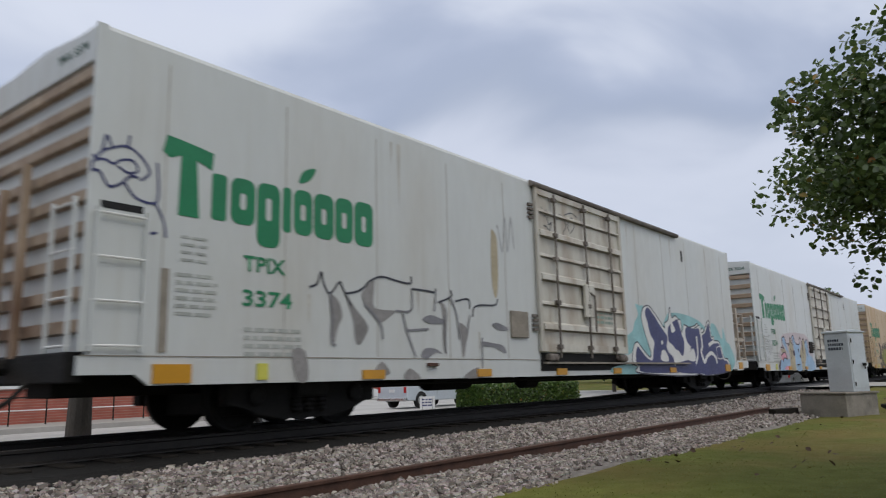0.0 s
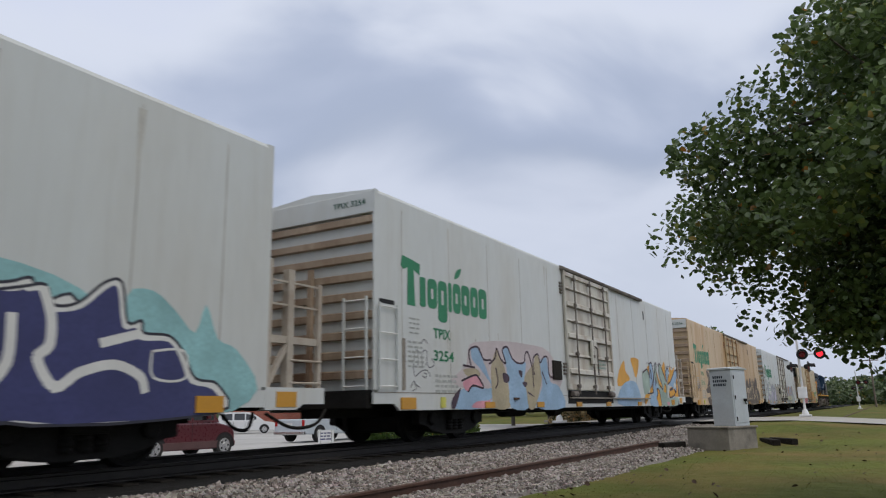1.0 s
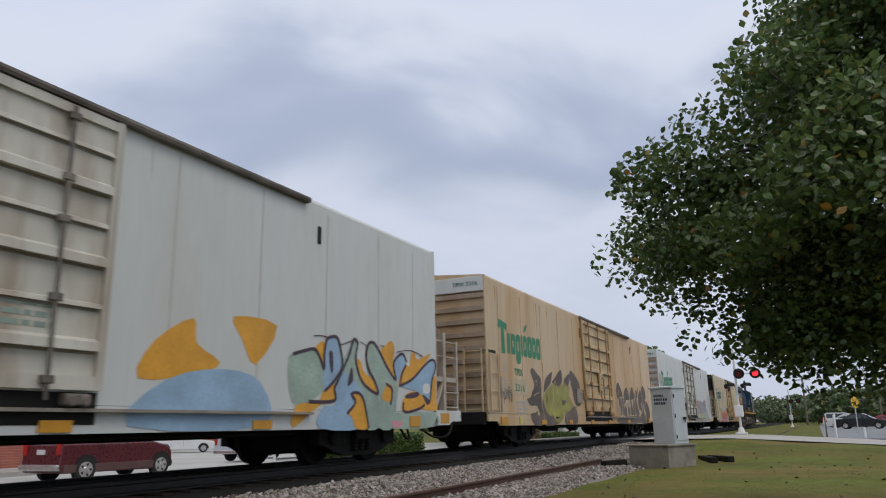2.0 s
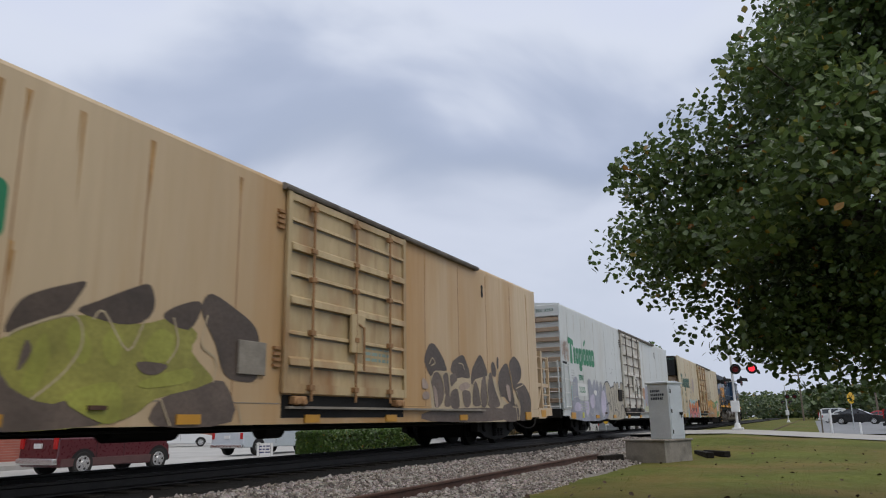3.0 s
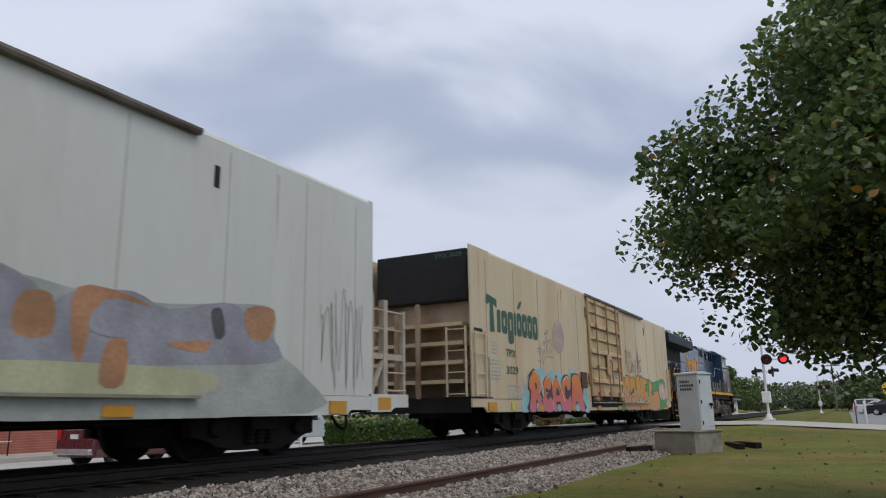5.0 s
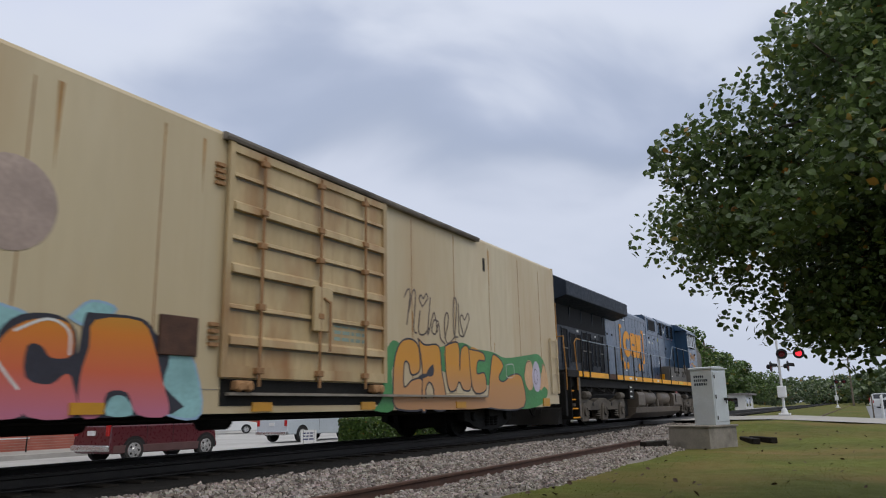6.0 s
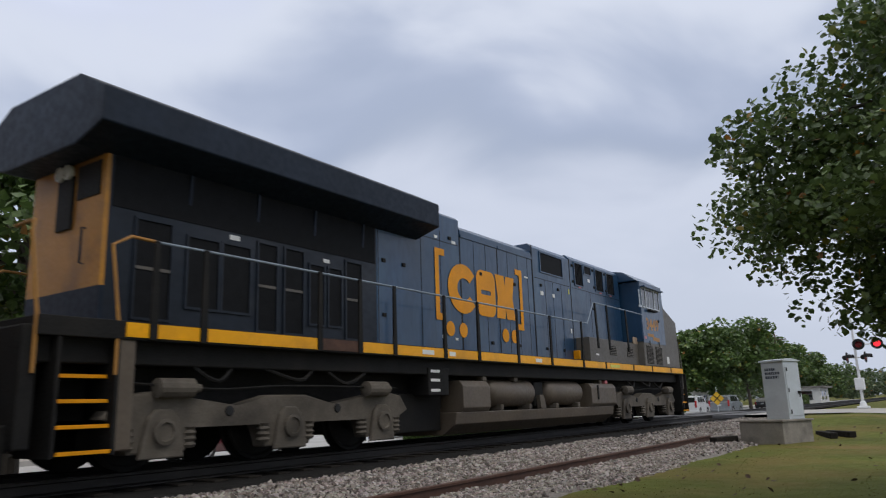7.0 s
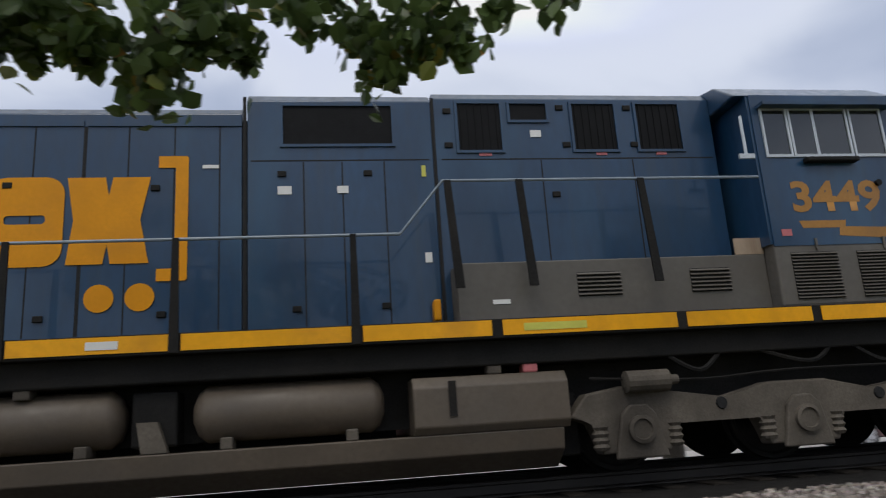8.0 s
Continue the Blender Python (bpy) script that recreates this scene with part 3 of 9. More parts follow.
def smooth_line3(pts, n=4):
    out = []
    P = [Vector(p) for p in pts]
    for k in range(len(P) - 1):
        p0, p1, p2, p3 = P[max(0, k - 1)], P[k], P[k + 1], P[min(len(P) - 1, k + 2)]
        for j in range(n):
            t = j / n
            out.append(0.5 * ((2 * p1) + (p2 - p0) * t + (2 * p0 - 5 * p1 + 4 * p2 - p3) * t * t + (3 * p1 - p0 - 3 * p2 + p3) * t ** 3))
    return out + [P[-1]]


def ladder(car, name, pts_of, lo, hi, rungs, paint, w=0.55):
    """A grab ladder of two stiles and round rungs; pts_of(u, z) gives a point at u across and z up."""
    ld = new(name)
    ld.parent = car
    for u in (0.0, w):
        bm = bmesh.new()
        a, b = Vector(pts_of(u, lo)), Vector(pts_of(u, hi))
        box(bm, min(a.x, b.x) - 0.02, max(a.x, b.x) + 0.02, min(a.y, b.y) - 0.02, max(a.y, b.y) + 0.02, lo, hi)
        part("stile", bm, paint, ld)
    for k in range(rungs):
        z = lo + 0.06 + (hi - lo - 0.12) * k / (rungs - 1)
        bm = bmesh.new()
        tube(bm, pts_of(-0.03, z), pts_of(w + 0.03, z), 0.014, seg=6)
        part("rung", bm, DECAL if paint is CAR_WHITE else paint, ld)


def platform(car, L, paint):
    """The brake platform that sticks out past the front end: sill, posts, braces and rails."""
    steel = END_PALE if paint is CAR_WHITE else paint
    p = new("end_platform")
    p.parent = car
    bm = bmesh.new()
    prism(bm, [(L - 0.02, 0.66), (L + 0.62, 0.66), (L + 0.78, 0.74), (L + 1.25, 0.74), (L + 1.25, 0.98), (L - 0.02, 0.98)], 0.0, 0.12, "y")
    part("sill", bm, paint, p)
    bm = bmesh.new()
    box(bm, L, L + 1.25, 0.12, CAR_W - 0.1, 0.9, 0.96)
    part("deck", bm, BLACK_STEEL, p)
    bm = bmesh.new()
    box(bm, L + 0.2, L + 0.62, -0.008, 0.004, 0.70, 0.92)
    part("reflector", bm, ORANGE_REFL, p)
    for x, w, top in ((L + 0.5, 0.13, 2.75), (L + 1.16, 0.08, 2.6), (L + 0.06, 0.07, 2.85)):
        bm = bmesh.new()
        box(bm, x - w / 2, x + w / 2, 0.03, 0.03 + w, 0.95, top)
        part("post", bm, steel, p)
    for z, w in ((1.68, 0.11), (2.55, 0.03), (2.2, 0.03)):
        bm = bmesh.new()
        box(bm, L, L + 1.2, 0.05, 0.05 + w, z - w / 2, z + w / 2)
        part("rail", bm, steel, p)
    for z in (1.05, 1.38):
        bm = bmesh.new()
        tube(bm, (L + 0.5, 0.03, z), (L + 1.2, 0.03, z), 0.018, seg=6)
        part("rail", bm, steel, p)
    bm = bmesh.new()
    prism(bm, [(L + 0.02, 0.98), (L + 0.1, 0.98), (L + 0.5, 1.6), (L + 0.42, 1.62)], 0.05, 0.12, "y")
    part("brace", bm, steel, p)
    bm = bmesh.new()
    lathe(bm, [(0, 0.24), (0.02, 0.26), (0.05, 0.24)], "x", (L + 0.25, 2.2, 2.1), 20)
    part("brake_wheel", bm, BLACK_STEEL, p)


def refrigerator_car(L, paint, seam, label, number, green, patch=None, unit=False, seed=1):
    c = thing("refrigerator_car", label, "rail car", group="refrigerator cars of the train")
    bm = bmesh.new()
    # body section with rounded roof edges
    sec = [(0.0, 0.94), (0.0, CAR_TOP - 0.09), (0.03, CAR_TOP - 0.03), (0.09, CAR_TOP), (CAR_W / 2, CAR_TOP + 0.12), (CAR_W - 0.09, CAR_TOP), (CAR_W - 0.03, CAR_TOP - 0.03), (CAR_W, CAR_TOP - 0.09), (CAR_W, 0.94)]
    prism(bm, sec, 0.1 if not unit else 1.1, L - 0.1, "x")
    part("body", bm, paint, c)
    xs = 0.0 if not unit else 0.0
    for y in (0.0, CAR_W - 0.04):
        for x0, x1 in ((xs, 1.12), (L - 0.12, L)):
            if x0 == xs and not unit:
                x1 = 0.12
            bm = bmesh.new()
            box(bm, x0, x1, y, y + 0.04, 0.98, CAR_TOP - 0.03)
            part("corner_sheet", bm, paint, c)
    bm = bmesh.new()
    o = [(0.0, 0.74), (0.62, 0.74), (0.78, SILL_Z), (L - 0.78, SILL_Z), (L - 0.62, 0.70), (L, 0.70), (L, 0.936), (0.0, 0.936)]
    prism(bm, o, 0.004, 0.05, "y")
    part("side_sill", bm, paint, c)
    bm = bmesh.new()
    prism(bm, o, CAR_W - 0.05, CAR_W, "y")
    part("side_sill", bm, paint, c)
    for x in SEAMS:
        if x < L - 0.4:
            bm = bmesh.new()
            box(bm, x - 0.010, x + 0.010, -0.003, 0.01, 0.96, 4.36 + 0.06 * math.sin(x * 7))
            part("seam", bm, SOFT_SEAM if paint is CAR_WHITE else seam, c)
    bm = bmesh.new()
    box(bm, 0.02, 8.95, -0.003, 0.01, 0.932, 0.944)
    part("seam", bm, SEAM, c)
    bm = bmesh.new()
    box(bm, 0.3, L - 0.3, CAR_W / 2 - 0.35, CAR_W / 2 + 0.35, 0.5, 0.93, 0.02)
    part("centre_sill", bm, BLACK_STEEL, c)
    bm = bmesh.new()
    box(bm, 0.2, L - 0.2, 0.06, CAR_W - 0.06, 0.86, 0.935)
    part("floor", bm, BLACK_STEEL, c)
    bm = bmesh.new()
    lathe(bm, [(6.3, 0.1), (6.36, 0.2), (7.5, 0.2), (7.56, 0.1)], "x", (0, 0.75, 0.62), 16)
    part("air_reservoir", bm, BLACK_STEEL, c)
    bm = bmesh.new()
    lathe(bm, [(9.3, 0.08), (9.34, 0.16), (9.8, 0.16), (9.85, 0.08)], "x", (0, 0.7, 0.55), 14)
    tube(bm, (9.85, 0.7, 0.55), (10.6, 0.7, 0.55), 0.03)
    part("brake_cylinder", bm, BLACK_STEEL, c)
    bm = bmesh.new()
    tube(bm, (4.5, 0.35, 0.56), (L - 4.5, 0.35, 0.56), 0.02, seg=6)
    part("brake_rod", bm, BLACK_STEEL, c)
    car_truck(c, 3.4)
    car_truck(c, L - (3.65 if unit else 2.45))
    plug_door(c, DOOR_WHITE if paint is CAR_WHITE else DOOR_RUSTY, RAIL_GRIME if paint is CAR_WHITE else seam)
    if not unit:
        end_wall(c, 0.06, -1, paint, L)
    else:
        bm = bmesh.new()
        box(bm, 0.35, 1.12, 0.25, CAR_W - 0.25, 3.3, CAR_TOP - 0.02, 0.04)
        part("cooling_unit", bm, DARK, c, "black cooling unit set into the end")
        bm = bmesh.new()
        box(bm, 0.6, 1.12, 0.25, CAR_W - 0.25, 0.95, 3.3, 0.02)
        part("machine_bay", bm, END_DIRTY, c)
        for z in (1.3, 1.75, 2.2, 2.65):
            bm = bmesh.new()
            box(bm, 0.1, 0.62, 0.3, CAR_W - 0.3, z, z + 0.09)
            part("bay_shelf", bm, paint, c)
        bm = bmesh.new()
        box(bm, 0.0, 0.1, 0.1, CAR_W - 0.1, 0.62, 0.98)
        part("end_sill", bm, BLACK_STEEL, c)
    end_wall(c, L - 0.06, 1, paint, L)
    # ladders: on the side by the rear corner, on the end, and on the side by the front corner
    ladder(c, "side_ladder", lambda u, z: (0.1 + u, -0.05, z), 0.98, 2.5, 4, paint)
    bm = bmesh.new()
    box(bm, 0.14, 0.62, -0.004, 0.01, 2.5, 2.58)
    part("ladder_slot", bm, DARK, c)
    ladder(c, "end_ladder", lambda u, z: (-0.07, 0.12 + u, z), 0.98, 2.6, 4, paint, 0.5)
    if unit:
        ladder(c, "side_ladder", lambda u, z: (L - 0.62 + u, -0.05, z), 0.98, 2.5, 4, paint, 0.5)
    for y, top in ((1.35, 3.2), (1.95, 3.0)):
        bm = bmesh.new()
        box(bm, -0.11, -0.03, y, y + 0.1, 0.95, top)
        part("end_post", bm, END_DIRTY, c)
    bm = bmesh.new()
    box(bm, 0.86, 0.96, -0.012, 0.01, 0.98, 1.92)
    part("rub_plate", bm, SEAM, c)
    if not unit:
        platform(c, L, paint)
    for x, w in ((0.81, 0.47), (4.05, 0.45), (6.85, 0.42), (9.6, 0.4), (12.2, 0.4), (15.6, 0.42), (L - 1.25, 0.45)):
        bm = bmesh.new()
        h = 0.21 if x < 1 or x > 19 else 0.13
        box(bm, x, x + w, -0.03, 0.002, 0.64, 0.64 + h)
        part("reflector", bm, ORANGE_REFL, c)
    bm = bmesh.new()
    box(bm, 2.2, 2.36, -0.026, 0.002, 0.66, 0.86)
    part("reflector", bm, YELLOW_REFL, c)
    bm = bmesh.new()
    box(bm, 17.1, 17.2, -0.01, 0.02, 3.8, 4.12)
    part("vent_slot", bm, DARK, c)
    bm = bmesh.new()
    box(bm, 7.95, 8.55, -0.045, 0.0, 1.35, 1.85, 0.01)
    part("placard_board", bm, RAIL_RUST if seed == 5 else (SEAM if seed % 2 else TIE), c, "weathered steel placard board")
    bm = bmesh.new()
    box(bm, 5.5, 5.75, -0.05, 0.0, 0.82, 0.87)
    part("grab_iron", bm, RAIL_RUST, c)
    rnd = random.Random(seed * 7)
    bm = bmesh.new()
    for k in range(26 if paint is CAR_TAN else 14):
        x = rnd.choice(SEAMS[:9]) + rnd.uniform(-0.02, 0.03) if k % 2 else rnd.uniform(0.3, L - 0.6)
        top, ln, w = (4.35, rnd.uniform(0.3, 1.6), rnd.uniform(0.015, 0.05)) if k % 3 else (rnd.uniform(1.2, 2.6), rnd.uniform(0.2, 0.6), rnd.uniform(0.02, 0.04))
        if not 8.8 < x < 13.0:
            flat(bm, [(x - w, top), (x + w, top), (x + w * 0.4, top - ln * 0.6), (x, top - ln), (x - w * 0.5, top - ln * 0.5)], -0.0035)
    part("rust_streak", bm, STREAK_TAN if paint is not CAR_WHITE else STREAK_GREY, c)["kind"] = "stuff"
    logo(c, green)
    if patch:
        bm = bmesh.new()
        flat(bm, [(1.8, 1.45), (2.95, 1.45), (2.95, 1.9), (1.8, 1.9)], -0.005)
        part("number_patch", bm, patch, c)
    lettering("reporting_mark", "TPIX", 0.2, green, c, 1.96, -0.009, 2.0, 0.66, 0.02)
    lettering("car_number", number, 0.21, green, c, 1.96, -0.009, 1.56, 0.78, 0.02)
    me = text_mesh("TPIX " + number, 0.11, 0.75, 0.015)
    me.materials.append(DK_GREEN)
    ob = new("end_number", me)
    ob.parent = c
    ob.matrix_basis = pose(-0.004 if not unit else -0.002, 0.95, 4.3, 0, 0, -90)
    bm = bmesh.new()
    bars(bm, 1.1, 2.3, 0.35, 4, 0.09, 0.03, -0.006, seed)
    bars(bm, 1.05, 1.85, 0.55, 6, 0.09, 0.04, -0.006, seed + 1)
    bars(bm, 2.0, 1.25, 0.9, 4, 0.1, 0.05, -0.006, seed + 2)
    part("stencil", bm, GREY_TXT, c)["kind"] = "stuff"
    return c


def paint_stops(name, stops, z0, z1):
    """Sprayed paint that fades from one colour to the next over its height."""
    m = bpy.data.materials.new(name)
    m.use_nodes = True
    n, l = m.node_tree.nodes, m.node_tree.links
    co, sep, mr, rp = n.new("ShaderNodeTexCoord"), n.new("ShaderNodeSeparateXYZ"), n.new("ShaderNodeMapRange"), n.new("ShaderNodeValToRGB")
    l.new(co.outputs["Object"], sep.inputs[0])
    l.new(sep.outputs["Z"], mr.inputs[0])
    mr.inputs[1].default_value, mr.inputs[2].default_value = z0, z1
    l.new(mr.outputs[0], rp.inputs[0])
    e = rp.color_ramp.elements
    while len(e) < len(stops):
        e.new(0.5)
    for k, c in enumerate(stops):
        e[k].position, e[k].color = k / (len(stops) - 1), (*c, 1)
    l.new(rp.outputs[0], n["Principled BSDF"].inputs["Base Color"])
    n["Principled BSDF"].inputs["Roughness"].default_value = 0.5
    return m


def spray(name, c, vary=0.2):
    return mat("spray_" + name, c, 0.5, vary=vary, scale=1.6)


S_BLACK, S_GREY, S_LGREY = spray("black", (0.03, 0.03, 0.045)), spray("grey", (0.22, 0.22, 0.24), 0.35), spray("light_grey", (0.50, 0.50, 0.48))
S_NAVY, S_WHITE, S_TEAL = spray("navy", (0.045, 0.05, 0.15)), spray("white", (0.68, 0.68, 0.66), 0.08), spray("teal", (0.28, 0.52, 0.54), 0.25)
S_SKY, S_ORANGE, S_TAN = spray("sky_blue", (0.30, 0.45, 0.62)), spray("orange", (0.70, 0.34, 0.03)), spray("tan", (0.42, 0.36, 0.24))
S_PINK, S_BROWN, S_OLIVE = spray("pink", (0.66, 0.30, 0.36)), spray("brown", (0.085, 0.06, 0.045), 0.35), spray("olive", (0.30, 0.28, 0.06), 0.35)
S_SLATE, S_GREEN, S_RUST = spray("slate", (0.30, 0.31, 0.37), 0.3), spray("green", (0.06, 0.25, 0.08)), spray("rust", (0.42, 0.22, 0.12), 0.35)
S_PEACH, S_LILAC, S_SMOKE = spray("peach", (0.62, 0.38, 0.20)), spray("lilac", (0.50, 0.46, 0.58)), spray("smoke", (0.36, 0.27, 0.22), 0.3)
S_TANFILL = spray("faded_tan", (0.50, 0.40, 0.26), 0.2)
S_SMUDGE, S_PALEPINK, S_PLUM = spray("smudged_grey", (0.27, 0.26, 0.255), 0.3), spray("pale_pink", (0.53, 0.46, 0.47), 0.1), spray("plum_black", (0.06, 0.03, 0.05), 0.4)
S_PALEGREEN, S_LIME, S_UMBER = spray("pale_green", (0.34, 0.44, 0.38), 0.25), spray("lime", (0.33, 0.33, 0.06), 0.3), spray("umber", (0.13, 0.095, 0.075), 0.35)
S_DUSTYTAN, S_CHAR, S_FOG = spray("dusty_tan", (0.40, 0.36, 0.28), 0.22), spray("charcoal", (0.075, 0.08, 0.09), 0.35), spray("fog_grey", (0.38, 0.41, 0.40), 0.25)
S_FADEGREEN, S_SMOKEMARK = spray("faded_green", (0.44, 0.46, 0.30), 0.2), spray("faded_mauve", (0.40, 0.31, 0.27), 0.25)
CAMEL = paint_stops("spray_tan_to_orange", [(0.46, 0.24, 0.11), (0.50, 0.25, 0.09), (0.60, 0.27, 0.02), (0.56, 0.26, 0.02)], 0.66, 2.0)


class Sprayed:
    """One sprayed piece on a car's side: filled forms and lines, each laid over the one before."""
    def __init__(self, car, label, mats):
        self.car, self.label, self.mats = car, label, mats
        self.bm, self.y = bmesh.new(), -0.0045

    def fill(self, idx, pts, edge=None, width=0.04):
        cur = smooth_line(pts, True, 3)
        flat(self.bm, cur, self.y, idx)
        self.y -= 0.0004
        if edge is not None:
            self.line(edge, width, pts + pts[:1])

    def line(self, idx, width, pts):
        ribbon(self.bm, smooth_line(pts, False, 4), width, self.y, idx, False, 0.00005)
        self.y -= 0.0004

    def done(self):
        part("graffiti", self.bm, self.mats, self.car, self.label)["kind"] = "stuff"


MOVING = []
car_a = refrigerator_car(21.45, CAR_WHITE, SEAM, "white refrigerator car with grey and navy graffiti, first on the track", "3374", GREEN, seed=1)
g = Sprayed(car_a, "black and grey outlined graffiti letters", [S_GREY, S_BLACK, S_SMUDGE])
g.fill(2, [(3.41, 1.81), (3.59, 1.72), (3.65, 1.52), (3.57, 1.36), (3.49, 1.11), (3.43, 1.20), (3.44, 1.43)])
g.fill(2, [(3.72, 1.83), (3.90, 1.66), (4.16, 1.42), (4.13, 1.28), (3.99, 1.12), (3.90, 1.21), (3.87, 1.45)])
g.fill(2, [(4.04, 1.87), (4.22, 2.05), (4.31, 2.06), (4.28, 1.72), (4.46, 1.66), (4.77, 1.66), (4.65, 1.57), (4.42, 1.46), (4.22, 1.59), (4.10, 1.71)])
g.fill(2, [(5.86, 1.90), (6.04, 1.74), (6.02, 1.36), (5.98, 1.01), (5.91, 1.27), (5.93, 1.64)])
g.fill(2, [(6.39, 1.55), (6.62, 1.43), (6.57, 1.23), (6.47, 0.95), (6.41, 1.28)])
g.fill(2, [(2.75, 1.02), (2.98, 1.02), (3.03, 0.65), (2.84, 0.65)])
g.fill(2, [(4.95, 0.63), (5.08, 0.79), (5.35, 0.63)])
g.fill(2, [(6.45, 0.63), (6.87, 0.80), (7.03, 0.63)])
g.fill(2, [(4.27, 0.69), (4.45, 0.89), (4.63, 0.71)])
g.fill(0, [(5.40, 1.56), (5.59, 1.64), (5.81, 1.61), (6.00, 1.55), (5.88, 1.51), (5.59, 1.50)])
g.fill(0, [(5.36, 1.00), (5.46, 1.10), (5.72, 1.10), (5.89, 1.02), (5.71, 1.04), (5.50, 0.93)])
g.fill(0, [(7.35, 1.55), (7.53, 1.60), (7.90, 1.50), (7.61, 1.46)])
g.fill(0, [(7.02, 1.25), (7.33, 1.23), (7.69, 1.19), (7.77, 1.05), (7.41, 1.15), (7.06, 1.17)])
g.line(1, 0.03, [(3.05, 1.89), (3.17, 1.94), (3.25, 2.11), (3.29, 1.97), (3.41, 1.82), (3.59, 2.00), (3.66, 1.92), (3.81, 1.69)])
g.line(1, 0.03, [(3.72, 1.85), (3.93, 1.89), (4.10, 1.98), (4.22, 2.08), (4.47, 2.16), (4.78, 2.13), (5.02, 2.11), (5.14, 2.13), (5.14, 2.22)])
g.line(1, 0.03, [(5.15, 2.03), (5.49, 2.03), (5.72, 2.02), (5.75, 2.08)])
g.line(1, 0.03, [(6.16, 2.08), (6.16, 1.98), (5.82, 1.86)])
g.line(1, 0.03, [(6.28, 1.91), (6.65, 1.97), (6.68, 1.82)])
g.line(1, 0.03, [(6.77, 1.68), (6.81, 1.83), (7.02, 1.89), (7.46, 1.92), (7.56, 2.03)])
g.line(0, 0.035, [(5.15, 2.00), (5.13, 1.69), (4.77, 1.66)])
g.line(0, 0.035, [(5.03, 1.37), (5.54, 1.41)])
g.line(0, 0.035, [(5.75, 2.00), (5.71, 1.72)])
g.line(0, 0.035, [(6.15, 1.95), (6.31, 1.66), (6.36, 1.28)])
g.line(0, 0.035, [(3.41, 1.81), (3.46, 1.51), (3.44, 1.20), (3.51, 1.11)])
g.line(0, 0.035, [(4.10, 1.71), (4.42, 1.46), (4.47, 1.23)])
g.line(0, 0.035, [(5.96, 1.64), (5.99, 1.04)])
g.line(0, 0.035, [(7.02, 1.30), (7.01, 0.80)])
g.line(0, 0.035, [(6.67, 1.68), (6.59, 1.38)])
g.line(0, 0.035, [(4.93, 1.62), (5.03, 1.33), (5.22, 0.98)])
g.done()
g = Sprayed(car_a, "navy graffiti with white outlines on a teal cloud", [S_TEAL, S_WHITE, S_NAVY, S_BLACK])
g.fill(0, [(12.77, 1.41), (13.38, 1.65), (13.56, 1.89), (13.80, 2.10), (13.66, 2.34), (13.95, 2.32), (14.16, 2.30), (14.40, 1.84), (14.43, 1.08), (14.10, 1.15), (13.68, 1.39), (13.36, 1.17), (12.96, 1.09)])
g.fill(0, [(12.16, 0.65), (12.26, 0.80), (13.51, 0.85), (13.53, 0.63)])
g.fill(0, [(15.31, 1.79), (15.63, 2.13), (15.98, 2.25), (16.98, 2.26), (18.22, 2.11), (18.60, 1.76), (15.64, 1.59)])
g.fill(0, [(19.12, 1.99), (19.47, 2.10), (19.82, 1.89), (20.14, 1.64), (20.30, 2.02), (20.52, 1.59), (20.87, 1.46), (21.27, 0.94), (20.53, 0.63), (19.38, 1.24)])
g.fill(1, [(13.26, 0.85), (13.33, 1.17), (13.49, 1.36), (13.68, 1.39), (13.94, 1.23), (14.32, 1.04), (14.43, 1.12), (14.31, 1.36), (14.08, 1.74), (13.98, 2.04), (14.11, 2.26), (14.33, 2.34), (14.56, 2.33), (14.92, 2.14), (15.44, 1.82), (15.47, 1.95), (15.63, 1.99), (15.77, 2.07), (15.84, 2.24), (15.94, 2.39), (16.03, 2.12), (16.27, 2.19), (16.50, 2.11), (16.69, 2.05), (16.69, 1.75), (16.85, 1.93), (16.98, 1.96), (17.31, 1.91), (17.75, 1.97), (17.99, 2.04), (18.08, 1.79), (18.50, 1.87), (18.45, 0.63), (13.82, 0.63), (13.56, 0.81)], 3, 0.035)
g.fill(1, [(17.37, 1.80), (17.90, 1.94), (18.14, 1.99), (18.25, 1.79), (18.53, 1.85), (18.82, 2.11), (19.04, 2.14), (19.15, 1.69), (19.34, 1.72), (19.39, 1.58), (19.75, 1.57), (19.98, 1.38), (20.18, 1.07), (20.55, 1.00), (20.53, 0.63), (17.51, 0.63)], 3, 0.035)
g.fill(2, [(13.49, 0.88), (13.52, 1.14), (13.64, 1.29), (13.79, 1.22), (14.10, 1.04), (14.49, 0.95), (14.59, 1.21), (14.70, 1.42), (14.47, 1.61), (14.34, 1.92), (14.23, 2.11), (14.28, 2.24), (14.44, 2.30), (14.74, 2.16), (15.11, 1.90), (15.50, 1.67), (15.61, 1.55), (15.51, 1.32), (15.64, 1.16), (15.92, 1.03), (15.99, 0.72), (16.20, 0.63), (13.91, 0.65), (13.66, 0.81)])
g.fill(2, [(15.70, 1.82), (15.84, 1.92), (16.20, 2.04), (16.42, 2.09), (16.58, 1.88), (16.69, 1.65), (16.81, 1.52), (16.73, 1.18), (16.57, 1.09), (16.35, 1.22), (16.13, 1.26), (15.92, 1.38), (15.68, 1.46), (15.64, 1.64)])
g.fill(2, [(16.97, 1.82), (17.14, 1.90), (17.75, 1.87), (17.93, 1.91), (17.98, 1.73), (17.93, 1.32), (17.56, 1.35), (17.22, 1.39), (16.97, 1.57)])
g.fill(2, [(16.13, 0.88), (18.57, 1.04), (18.55, 0.63), (16.35, 0.63)])
